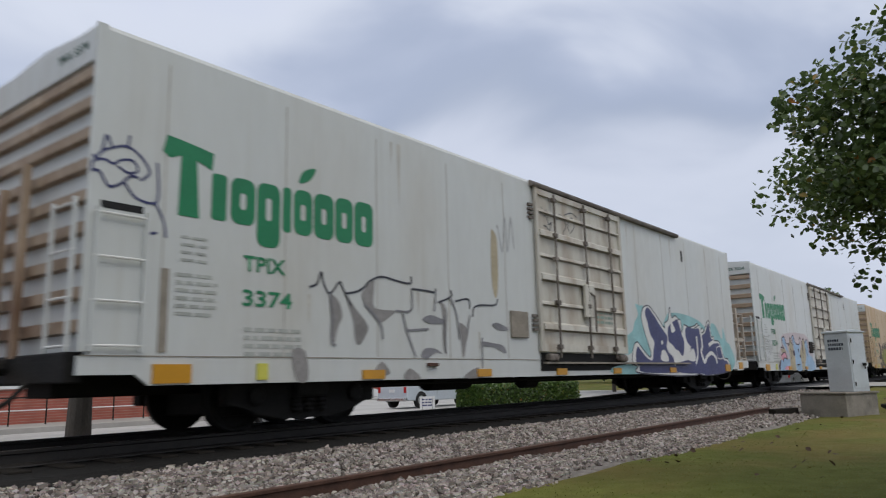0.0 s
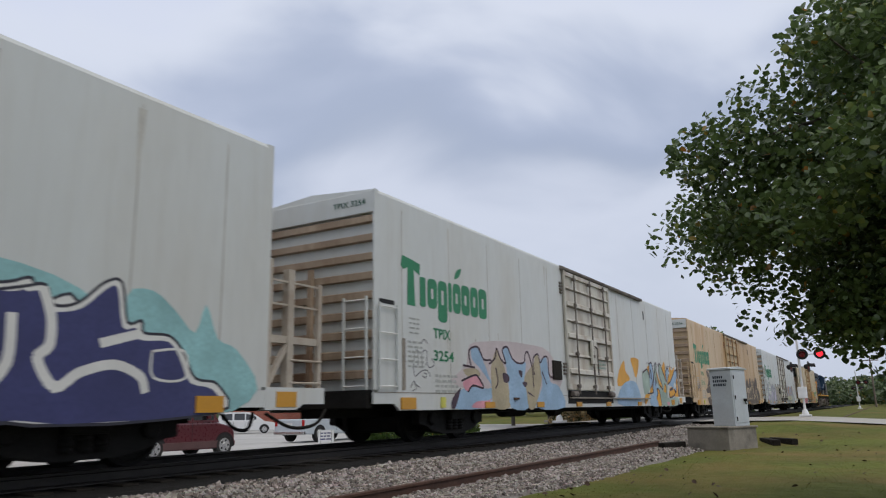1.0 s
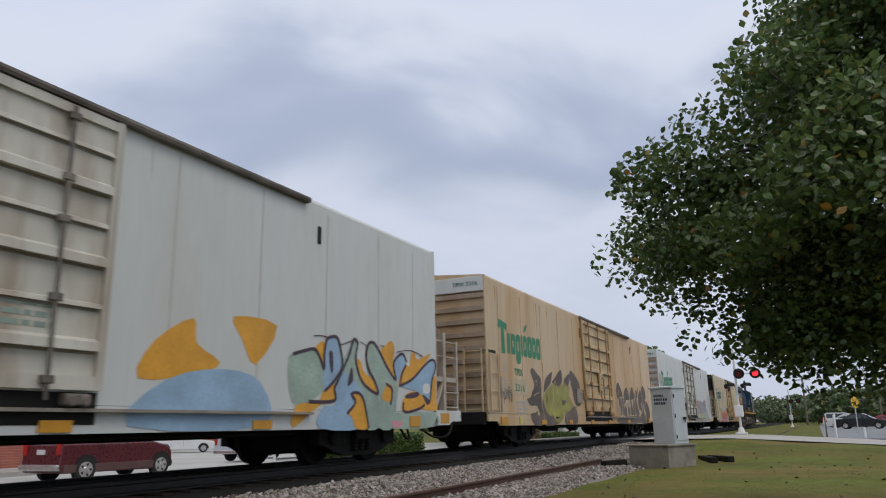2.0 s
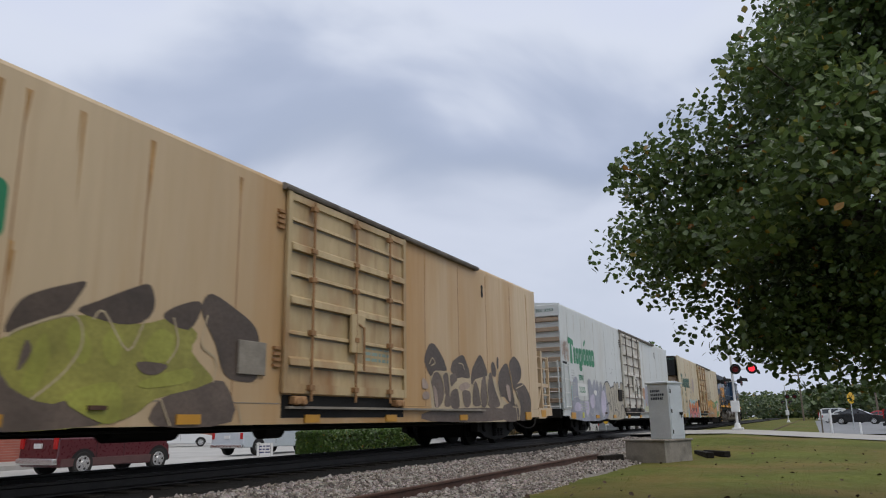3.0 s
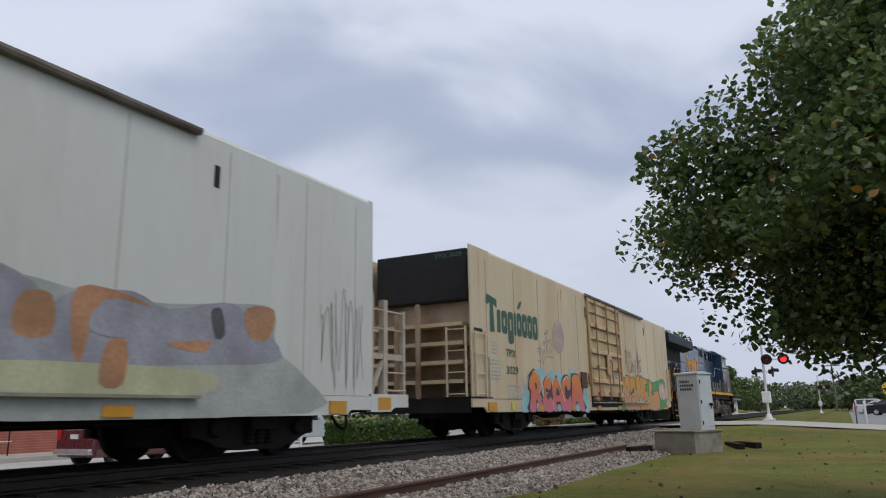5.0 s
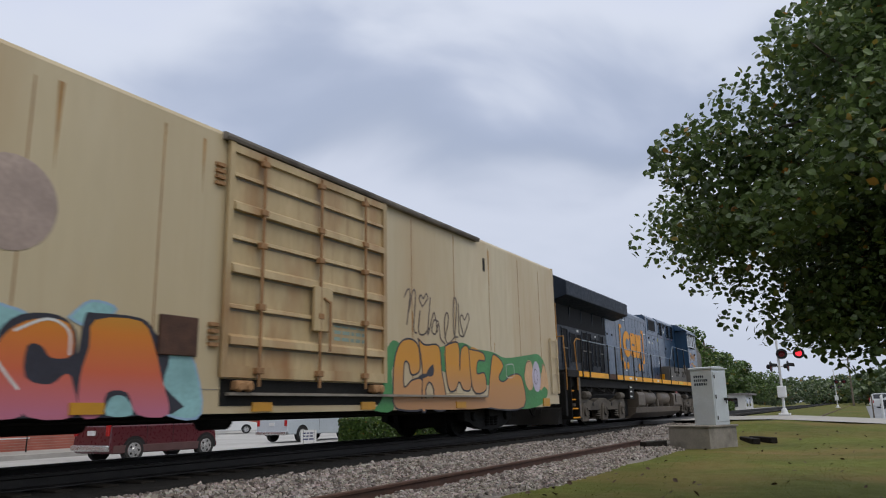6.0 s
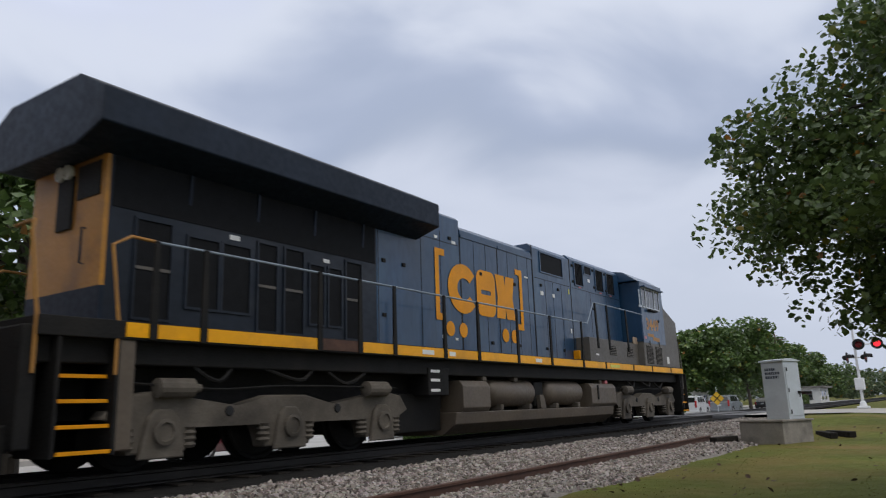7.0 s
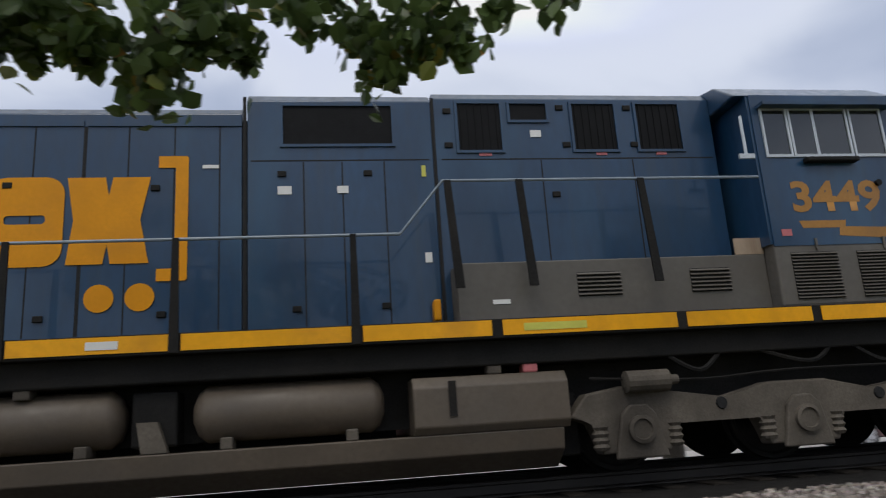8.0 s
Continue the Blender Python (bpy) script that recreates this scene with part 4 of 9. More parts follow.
g.fill(2, [(17.43, 1.72), (17.91, 1.88), (18.10, 1.91), (18.19, 1.73), (18.32, 1.72), (18.57, 1.79), (18.85, 2.04), (18.99, 2.06), (19.09, 1.62), (19.27, 1.63), (19.34, 1.49), (19.73, 1.50), (19.91, 1.32), (20.10, 1.01), (20.47, 0.93), (20.44, 0.63), (17.56, 0.64)])
g.fill(1, [(15.13, 1.18), (15.32, 1.23), (15.51, 1.11), (15.58, 0.94), (15.07, 0.96)])
g.fill(1, [(15.16, 1.46), (15.27, 1.47), (15.25, 1.37), (15.15, 1.38)])
g.fill(1, [(15.94, 2.01), (16.20, 1.78), (15.91, 1.72)])
g.fill(1, [(17.16, 1.17), (17.50, 1.30), (17.60, 0.96), (17.00, 0.98)])
g.line(1, 0.11, [(18.13, 1.92), (18.23, 1.66), (18.24, 1.37), (18.13, 1.21), (18.34, 0.93), (18.61, 1.09), (19.01, 1.19), (19.35, 1.08), (19.44, 0.92)])
g.line(1, 0.11, [(18.86, 1.43), (19.27, 1.55)])
g.line(1, 0.11, [(17.82, 1.62), (17.82, 1.17), (17.63, 0.89)])
g.line(1, 0.03, [(19.51, 1.37), (19.98, 1.40), (20.01, 1.06), (19.55, 1.06), (19.51, 1.37)])
g.done()
g = Sprayed(car_a, "dark blue scrawled line drawing of looping strokes", [S_NAVY])
g.line(0, 0.028, [(0.03, 2.89), (0.03, 2.98), (0.15, 3.03), (0.25, 3.00), (0.34, 3.06), (0.47, 3.08), (0.53, 2.98), (0.43, 2.93), (0.31, 2.98)])
g.line(0, 0.028, [(0.03, 3.05), (0.06, 3.02), (0.12, 3.11), (0.24, 3.18), (0.40, 3.23), (0.57, 3.14), (0.67, 2.99), (0.58, 2.88)])
g.line(0, 0.028, [(0.12, 3.11), (0.16, 3.30), (0.22, 3.20)])
g.line(0, 0.028, [(0.40, 3.21), (0.42, 3.35)])
g.line(0, 0.028, [(0.03, 2.88), (0.03, 2.88), (0.10, 2.89), (0.17, 2.79), (0.23, 2.74), (0.35, 2.80), (0.45, 2.90), (0.54, 2.90)])
g.line(0, 0.028, [(0.39, 2.81), (0.52, 2.67), (0.73, 2.64), (0.79, 2.75), (0.76, 3.11)])
g.line(0, 0.028, [(0.76, 2.65), (0.87, 2.44), (0.90, 2.28)])
g.line(0, 0.028, [(0.66, 2.28), (0.78, 2.31)])
g.done()
g = Sprayed(car_a, "dark sprayed looping tag on the door", [S_CHAR])
g.y = -0.04
g.line(0, 0.025, [(9.25, 4.06), (9.36, 3.87), (9.41, 4.02), (9.50, 3.74), (9.63, 3.79), (9.55, 3.59), (9.72, 3.54)])
g.line(0, 0.025, [(9.87, 3.90), (10.01, 4.02), (10.25, 3.84), (10.08, 3.54), (10.55, 3.56)])
g.line(0, 0.025, [(10.20, 4.04), (10.52, 4.14), (10.77, 4.08)])
g.line(0, 0.025, [(10.38, 3.70), (10.33, 3.86), (10.52, 4.03), (10.62, 3.84), (10.42, 3.67)])
g.line(0, 0.025, [(9.31, 3.68), (9.44, 3.66), (9.52, 3.55)])
g.done()
scribble(car_a, "grey scrawl above the placard", 7.6, 8.2, 2.9, 3.9, S_GREY, 15, 3, 0.015)
bm = bmesh.new()
flat(bm, smooth_line([(7.42, 3.25), (7.52, 3.3), (7.62, 3.1), (7.6, 2.3), (7.5, 2.05), (7.4, 2.4)], True, 4), -0.004)
part("stain", bm, S_TAN, car_a, "long brown rust stain")
car_b = refrigerator_car(21.6, CAR_WHITE, SEAM, "white refrigerator car with blue and orange graffiti", "3254", GREEN, seed=2)
g = Sprayed(car_b, "light blue and tan graffiti on a pale pink cloud", [S_PALEPINK, S_SKY, S_TAN, S_PLUM, S_PINK])
g.fill(0, [(3.28, 1.55), (3.44, 1.97), (4.22, 2.09), (4.99, 2.15), (6.30, 2.17), (7.82, 2.04), (8.32, 1.05), (2.90, 1.07)])
g.fill(1, [(2.62, 0.66), (2.91, 0.98), (3.53, 1.08), (4.40, 1.08), (3.87, 1.48), (3.53, 1.66), (3.49, 1.90), (3.78, 1.92), (4.04, 1.64), (4.40, 1.20), (4.59, 1.08), (4.40, 0.80), (3.87, 0.63)])
g.fill(2, [(3.13, 1.43), (3.70, 1.47), (3.87, 1.33), (3.37, 1.28)])
g.fill(4, [(3.09, 1.16), (3.53, 1.32), (3.78, 1.28), (3.95, 1.09), (3.53, 1.13), (3.29, 0.98)])
g.fill(4, [(3.46, 0.66), (3.70, 0.78), (4.22, 0.80), (4.40, 0.85), (4.04, 0.65)])
g.fill(2, [(4.40, 1.56), (4.69, 1.94), (4.83, 1.79), (5.08, 1.54), (5.28, 1.01), (5.27, 0.64), (4.49, 0.65), (4.40, 1.10)])
g.fill(1, [(5.14, 1.65), (5.03, 1.96), (5.30, 2.04), (5.50, 1.78), (5.82, 1.68), (6.28, 1.71), (6.15, 1.25), (6.35, 0.63), (5.37, 0.64), (5.28, 1.12)])
g.fill(2, [(6.15, 1.36), (6.76, 1.73), (6.82, 1.91), (7.07, 1.93), (7.25, 1.52), (7.11, 1.15), (6.71, 0.63), (6.35, 0.63), (6.25, 1.02)])
g.fill(1, [(7.14, 1.75), (7.41, 1.89), (7.59, 1.84), (7.77, 1.29), (8.33, 1.18), (8.73, 0.63), (6.83, 0.63), (7.23, 1.16)])
g.fill(3, [(4.98, 1.42), (5.28, 1.38), (5.28, 1.22), (5.02, 1.22)])
g.fill(3, [(5.82, 1.50), (6.04, 1.49), (5.99, 1.33)])
g.fill(3, [(6.03, 1.24), (6.31, 1.23), (6.17, 1.11)])
g.fill(3, [(6.32, 1.02), (6.72, 0.89), (6.37, 0.96)])
g.fill(3, [(2.62, 0.66), (2.65, 0.84), (2.98, 1.05), (2.97, 0.98), (2.77, 0.66)])
g.line(3, 0.045, [(3.05, 1.20), (3.61, 1.33), (3.82, 1.26), (3.99, 1.07), (3.53, 1.11), (3.31, 0.98)])
g.line(3, 0.045, [(3.45, 1.54), (3.39, 1.84), (3.78, 1.94), (4.04, 1.69), (4.40, 1.69)])
g.line(3, 0.045, [(3.13, 1.52), (3.61, 1.49)])
g.line(3, 0.045, [(4.31, 1.60), (4.59, 1.74), (4.69, 1.96), (4.88, 1.74), (5.14, 1.65), (4.99, 1.94), (5.25, 2.03), (5.50, 1.78), (5.82, 1.68), (6.16, 1.72), (6.24, 1.91), (6.41, 1.97), (6.63, 1.61), (6.68, 1.14)])
g.line(3, 0.045, [(6.75, 1.44), (6.71, 1.82), (7.02, 1.96), (7.14, 1.75), (7.41, 1.91), (7.67, 1.88), (7.70, 1.47), (8.00, 1.40)])
g.line(3, 0.045, [(4.63, 1.51), (4.70, 1.21), (4.59, 1.08)])
g.line(3, 0.045, [(7.25, 1.52), (7.50, 1.22)])
g.done()
g = Sprayed(car_b, "thin grey looping scrawl", [S_GREY])
g.line(0, 0.02, [(1.27, 1.24), (1.23, 1.44), (1.30, 1.70), (1.40, 1.70), (1.38, 1.45)])
g.line(0, 0.02, [(1.53, 1.45), (1.56, 1.71), (1.71, 1.72), (1.68, 1.46)])
g.line(0, 0.02, [(1.88, 1.60), (1.98, 1.48), (1.78, 1.42), (1.72, 1.51)])
g.line(0, 0.02, [(1.30, 1.24), (1.53, 1.35), (1.72, 1.36), (1.82, 1.26)])
g.line(0, 0.02, [(1.60, 1.31), (1.69, 1.29), (1.64, 1.22), (1.54, 1.25)])
g.line(0, 0.02, [(1.13, 1.03), (1.24, 1.15), (1.31, 1.03), (1.19, 0.97)])
g.line(0, 0.02, [(1.25, 1.11), (1.43, 1.04)])
g.line(0, 0.02, [(1.51, 1.87), (1.61, 1.95), (1.74, 1.88)])
g.done()
g = Sprayed(car_b, "light blue and pale green graffiti on an orange cloud", [S_ORANGE, S_SKY, S_PALEGREEN, S_PLUM, S_WHITE, S_PINK])
g.fill(0, [(13.46, 1.28), (13.68, 1.77), (14.32, 2.14), (14.41, 1.80), (14.87, 1.57), (14.44, 1.39)])
g.fill(0, [(15.11, 2.26), (16.09, 2.23), (15.62, 1.59), (15.31, 1.93)])
g.fill(1, [(13.36, 0.70), (13.93, 1.29), (14.96, 1.48), (15.74, 1.33), (15.88, 0.69)])
g.fill(2, [(16.41, 1.77), (16.85, 1.91), (17.09, 1.94), (17.32, 1.69), (17.37, 1.57), (17.62, 1.50), (17.37, 1.27), (16.96, 1.07), (16.51, 1.06)])
g.fill(0, [(17.09, 1.96), (17.30, 2.10), (17.43, 1.99), (17.36, 1.67), (17.24, 1.84)])
g.fill(0, [(16.56, 0.65), (16.62, 1.00), (17.20, 1.08), (17.31, 1.20), (17.55, 1.46), (17.66, 1.41), (17.67, 1.10), (17.27, 1.02)])
g.fill(1, [(17.36, 1.64), (17.36, 1.92), (17.44, 2.15), (17.72, 2.19), (17.86, 1.95), (17.88, 1.62), (17.63, 1.41), (17.37, 1.27)])
g.fill(1, [(17.26, 0.64), (17.34, 0.97), (17.71, 1.04), (17.74, 1.35), (18.07, 1.77), (18.32, 1.66), (18.57, 1.33), (18.77, 1.07), (18.64, 0.63)])
g.fill(2, [(17.89, 1.69), (18.23, 2.17), (18.36, 2.12), (18.37, 1.80), (18.51, 1.47), (19.12, 1.22), (19.24, 0.93), (19.17, 0.63), (18.68, 0.63), (18.67, 1.13), (18.35, 1.46)])
g.fill(0, [(18.38, 1.87), (18.53, 1.82), (18.62, 1.65), (18.95, 1.50), (19.06, 1.29), (18.74, 1.38), (18.50, 1.57)])
g.fill(2, [(18.78, 1.63), (18.72, 1.98), (18.79, 2.18), (18.97, 2.21), (19.18, 2.04), (19.57, 1.70), (19.90, 1.53), (19.83, 1.10), (19.71, 0.63), (19.17, 0.63), (19.22, 1.08), (19.09, 1.44)])
g.fill(0, [(19.23, 2.08), (19.42, 2.22), (19.62, 2.33), (19.76, 2.19), (19.70, 1.94), (19.74, 1.55), (19.51, 1.77)])
g.fill(1, [(19.71, 1.86), (20.02, 2.07), (20.26, 2.00), (20.16, 1.74), (19.96, 1.49), (19.79, 1.56)])
g.fill(0, [(19.91, 1.45), (20.10, 1.82), (20.38, 1.93), (20.43, 2.10), (20.61, 2.19), (20.68, 2.03), (21.07, 2.13), (21.34, 2.20), (20.95, 1.90), (20.47, 1.60)])
g.fill(1, [(20.02, 1.45), (20.59, 1.65), (21.08, 1.95), (21.42, 2.07), (21.57, 2.00), (21.57, 1.86), (21.37, 1.67), (21.32, 1.23), (20.99, 1.21), (20.61, 1.37)])
g.fill(0, [(20.06, 0.95), (20.20, 1.27), (20.73, 1.35), (21.26, 1.14), (21.37, 1.58), (21.57, 1.73), (21.57, 1.52), (21.57, 1.34), (21.57, 1.15), (21.55, 0.97), (20.75, 1.00)])
g.fill(2, [(19.27, 0.63), (19.33, 0.92), (20.06, 0.91), (21.48, 0.93), (21.50, 0.63)])
g.fill(0, [(19.26, 1.19), (19.48, 1.46), (19.68, 1.40), (19.59, 1.13)])
g.fill(0, [(18.09, 0.92), (18.34, 1.09), (18.25, 1.25), (18.54, 1.20), (18.68, 1.06), (18.77, 0.63), (18.35, 0.63), (18.26, 0.79)])
g.fill(5, [(19.65, 0.76), (20.07, 0.73), (19.97, 0.64), (19.71, 0.63)])
g.fill(3, [(18.08, 1.37), (18.20, 1.72), (18.26, 1.49)])
g.fill(3, [(17.50, 1.93), (17.61, 1.92), (17.62, 1.60), (17.55, 1.62)])
g.fill(3, [(20.20, 1.27), (20.73, 1.35), (20.71, 1.25), (20.26, 1.20)])
g.fill(3, [(20.92, 1.30), (21.26, 1.18), (21.13, 1.09)])
g.fill(4, [(20.97, 1.51), (21.24, 1.53), (21.25, 1.35), (20.96, 1.34)])
g.fill(4, [(20.21, 1.91), (20.35, 1.94), (20.35, 1.86)])
g.line(3, 0.055, [(16.51, 1.82), (16.85, 1.91), (17.09, 1.94), (17.24, 1.81), (17.36, 1.64), (17.36, 1.89), (17.44, 2.15), (17.72, 2.21), (17.86, 1.98), (17.90, 1.69), (17.66, 1.44), (17.41, 1.27)])
g.line(3, 0.055, [(16.96, 1.07), (17.67, 1.10), (17.68, 1.32), (17.83, 1.52), (18.13, 1.95), (18.26, 2.22), (18.40, 2.16), (18.34, 1.94), (18.41, 1.67), (18.65, 1.41), (19.11, 1.26), (19.00, 1.50), (18.79, 1.70), (18.70, 1.94), (18.76, 2.17), (18.93, 2.23), (19.13, 2.11), (19.45, 1.80), (19.79, 1.56), (19.72, 1.79), (19.76, 1.95), (20.06, 2.10), (20.24, 1.96)])
g.line(3, 0.055, [(19.96, 1.45), (20.05, 1.70), (20.21, 1.87)])
g.line(3, 0.055, [(19.96, 1.45), (20.47, 1.60), (21.08, 1.95), (21.42, 2.07), (21.57, 1.94), (21.37, 1.62), (21.28, 1.22), (21.20, 1.14)])
g.line(3, 0.055, [(20.10, 1.10), (20.17, 0.93), (20.75, 1.00), (21.00, 1.09)])
g.line(3, 0.055, [(18.09, 0.89), (18.34, 1.09), (18.21, 1.23), (18.45, 1.25), (18.63, 1.10), (18.79, 0.64)])
g.line(3, 0.055, [(19.60, 1.09), (19.65, 1.36), (19.43, 1.46)])
g.line(3, 0.02, [(17.06, 2.17), (17.26, 2.19), (17.43, 2.18)])
g.line(3, 0.02, [(17.84, 2.08), (18.23, 2.20)])
g.line(3, 0.02, [(18.48, 2.20), (18.75, 2.13)])
g.line(3, 0.02, [(19.22, 2.19), (19.32, 2.19)])
g.line(3, 0.02, [(19.85, 2.12), (20.31, 2.19), (20.67, 2.17), (20.94, 2.11)])
g.line(3, 0.03, [(21.43, 0.63), (21.57, 0.80), (21.57, 0.63)])
g.line(3, 0.03, [(21.57, 0.80), (21.56, 0.67)])
g.done()
car_c = refrigerator_car(21.35, CAR_TAN, RUST_SEAM, "rust-stained cream refrigerator car with dark graffiti", "3316", GREEN, patch=S_TANFILL, seed=3)
g = Sprayed(car_c, "dark brown graffiti with olive green fill", [S_BROWN, S_OLIVE, S_TANFILL, S_LIME, S_UMBER])
g.fill(1, [(4.36, 0.65), (4.25, 1.36), (4.46, 1.57), (4.88, 1.77), (5.41, 1.91), (6.14, 1.88), (6.70, 2.02), (7.14, 1.86), (7.06, 1.60), (7.52, 1.22), (7.16, 1.11), (6.49, 0.96), (6.19, 0.77), (5.62, 0.64)])
g.fill(4, [(4.19, 0.63), (4.21, 1.12), (4.30, 1.40), (4.56, 1.05), (5.07, 0.88), (5.59, 1.06), (5.75, 0.73), (5.48, 0.63)])
g.fill(4, [(6.51, 0.63), (6.57, 0.96), (7.16, 1.11), (7.70, 1.23), (7.90, 0.67)])
g.fill(4, [(3.15, 0.93), (3.58, 0.99), (4.15, 1.12), (4.19, 0.64), (3.44, 0.63)])
g.fill(0, [(3.30, 2.17), (3.42, 2.29), (3.63, 2.25), (3.91, 2.13), (4.20, 2.00), (4.18, 1.52), (4.15, 1.12), (4.00, 1.00), (3.78, 1.11), (3.77, 1.18), (3.47, 1.19), (3.13, 1.19), (2.89, 1.36), (3.20, 1.42), (3.33, 1.57), (3.52, 1.70), (3.56, 1.86)])
g.fill(0, [(4.43, 1.61), (4.50, 1.87), (4.67, 2.05), (5.11, 2.23), (5.34, 2.29), (5.23, 2.07), (5.07, 1.88), (4.70, 1.72)])
g.fill(0, [(5.27, 1.94), (5.54, 2.10), (6.04, 2.34), (6.28, 2.40), (6.37, 2.14), (6.22, 1.93), (5.84, 1.85)])
g.fill(0, [(6.53, 2.01), (6.70, 2.17), (7.12, 2.31), (7.18, 2.17), (6.96, 1.89)])
g.fill(0, [(7.21, 2.32), (7.39, 2.45), (7.88, 2.29), (8.33, 2.06), (8.45, 1.68), (8.39, 1.30), (8.09, 1.24), (7.70, 1.33), (7.50, 1.73), (7.22, 2.12)])
g.fill(3, [(4.68, 1.05), (4.78, 1.47), (4.89, 1.65), (4.97, 1.40), (4.87, 1.06)])
g.fill(3, [(5.15, 1.58), (5.27, 1.83), (5.50, 1.51), (5.37, 1.33)])
g.fill(3, [(5.63, 1.61), (5.77, 1.80), (5.93, 1.63), (5.86, 1.35), (5.72, 1.39)])
g.fill(3, [(6.23, 1.55), (6.46, 1.85), (6.71, 1.78), (6.72, 1.49), (6.40, 1.42)])
g.fill(3, [(6.25, 1.18), (6.98, 1.38), (7.07, 1.21), (6.33, 1.09)])
g.fill(3, [(5.19, 0.96), (5.87, 1.15), (5.97, 0.73), (5.68, 0.68)])
g.fill(4, [(6.16, 1.41), (6.64, 1.40), (6.48, 1.27), (6.25, 1.28)])
g.fill(4, [(4.61, 1.21), (4.67, 1.55), (4.75, 1.43)])
g.fill(2, [(3.74, 0.92), (3.80, 1.11), (3.92, 0.92)])
g.line(2, 0.025, [(4.46, 1.57), (4.64, 1.69), (5.20, 1.89), (5.36, 1.59), (5.17, 1.24), (4.81, 0.93)])
g.line(2, 0.025, [(5.48, 1.87), (5.62, 1.97), (6.00, 1.54), (6.22, 1.93)])
g.line(2, 0.025, [(6.70, 2.02), (6.80, 1.68), (6.64, 1.43)])
g.line(2, 0.025, [(7.31, 2.13), (7.23, 1.71), (7.51, 1.53), (7.48, 1.22)])
g.line(2, 0.025, [(4.27, 1.12), (4.35, 0.73)])
g.line(2, 0.025, [(6.57, 0.96), (6.75, 0.63)])
g.line(2, 0.025, [(8.00, 0.93), (8.10, 0.64)])
g.line(2, 0.025, [(3.51, 1.85), (3.71, 1.93), (3.83, 1.80)])
g.line(2, 0.025, [(3.49, 1.47), (3.74, 1.56), (3.95, 1.56)])
g.done()
g = Sprayed(car_c, "charcoal pointed graffiti with tan outlines", [S_BROWN, S_SMOKE, S_TANFILL, S_UMBER])
g.fill(2, [(14.17, 0.89), (14.10, 1.54), (14.47, 1.74), (15.37, 1.72), (16.33, 1.73), (17.47, 1.83), (18.07, 1.51), (18.73, 1.06), (19.78, 1.60), (20.18, 1.10), (19.99, 0.63), (14.20, 0.63)])
g.fill(3, [(14.12, 0.63), (14.17, 0.86), (18.25, 0.94), (18.27, 0.63)])
g.fill(3, [(18.42, 0.63), (18.41, 1.01), (19.42, 1.06), (19.52, 0.63)])
g.fill(0, [(13.84, 1.91), (13.95, 2.16), (14.13, 2.32), (14.41, 2.30), (14.78, 2.03), (14.89, 1.90), (14.93, 1.76), (14.47, 1.74), (14.16, 1.61), (14.04, 1.67)])
g.fill(0, [(15.16, 1.78), (15.25, 1.98), (15.44, 2.07), (15.85, 2.19), (16.09, 1.99), (16.24, 1.76), (16.17, 1.64), (15.79, 1.65), (15.48, 1.62), (15.28, 1.72)])
g.fill(0, [(16.29, 1.57), (16.35, 1.81), (16.55, 2.04), (16.85, 2.25), (17.02, 2.22), (17.26, 1.99), (17.34, 1.77), (16.95, 1.70), (16.58, 1.63), (16.41, 1.49)])
g.fill(0, [(17.64, 1.84), (17.63, 2.07), (17.78, 2.15), (17.97, 1.96), (17.91, 1.77), (17.76, 1.76)])
g.fill(0, [(18.02, 2.01), (18.03, 2.25), (18.14, 2.28), (18.13, 1.98)])
g.fill(0, [(18.21, 1.24), (18.07, 1.51), (18.13, 1.84), (18.60, 2.15), (18.85, 2.09), (19.00, 1.76), (19.24, 1.07), (18.89, 1.07), (18.47, 1.25)])
g.fill(0, [(18.94, 2.10), (19.11, 2.32), (19.38, 2.40), (19.76, 2.23), (19.90, 1.98), (19.77, 1.76), (19.40, 1.58), (19.22, 1.47)])
g.fill(0, [(19.31, 1.48), (19.58, 1.64), (20.07, 1.64), (20.48, 1.37), (20.63, 1.11), (20.49, 0.73), (20.19, 0.63), (19.61, 0.63), (19.70, 0.98)])
g.fill(3, [(14.14, 1.51), (14.31, 1.69), (14.52, 1.70), (14.70, 1.52), (14.77, 1.32), (14.75, 1.11), (14.55, 0.95), (14.31, 0.95), (14.24, 1.29)])
g.fill(3, [(14.74, 1.60), (14.82, 1.71), (14.98, 1.71), (15.03, 1.55), (15.06, 1.26), (14.82, 1.25)])
g.fill(3, [(15.10, 1.63), (15.23, 1.71), (15.42, 1.73), (15.49, 1.58), (15.35, 1.50), (15.16, 1.41)])
g.fill(3, [(14.80, 0.97), (14.86, 1.22), (15.04, 1.26), (15.11, 0.98)])
g.fill(3, [(15.16, 0.94), (15.13, 1.27), (15.51, 1.36), (15.59, 0.95)])
g.fill(3, [(15.77, 1.30), (16.03, 1.35), (16.25, 1.28), (16.22, 1.00), (15.90, 0.96)])
g.fill(3, [(16.39, 1.01), (16.42, 1.41), (16.58, 1.59), (16.78, 1.35), (16.87, 1.02)])
g.fill(3, [(16.87, 1.02), (16.95, 1.61), (17.21, 1.72), (17.25, 1.03)])
g.fill(3, [(17.32, 1.03), (17.41, 1.73), (17.61, 1.84), (17.85, 1.40), (18.17, 1.05), (17.81, 0.95)])
g.fill(1, [(13.70, 1.48), (13.80, 1.55), (13.95, 1.46), (14.00, 1.34), (13.75, 1.32)])
g.fill(1, [(13.73, 1.19), (13.83, 1.26), (14.03, 1.24), (14.03, 1.11), (13.78, 1.10)])
g.fill(1, [(15.60, 1.44), (16.01, 1.55), (16.22, 1.48), (16.13, 1.40), (15.71, 1.33)])
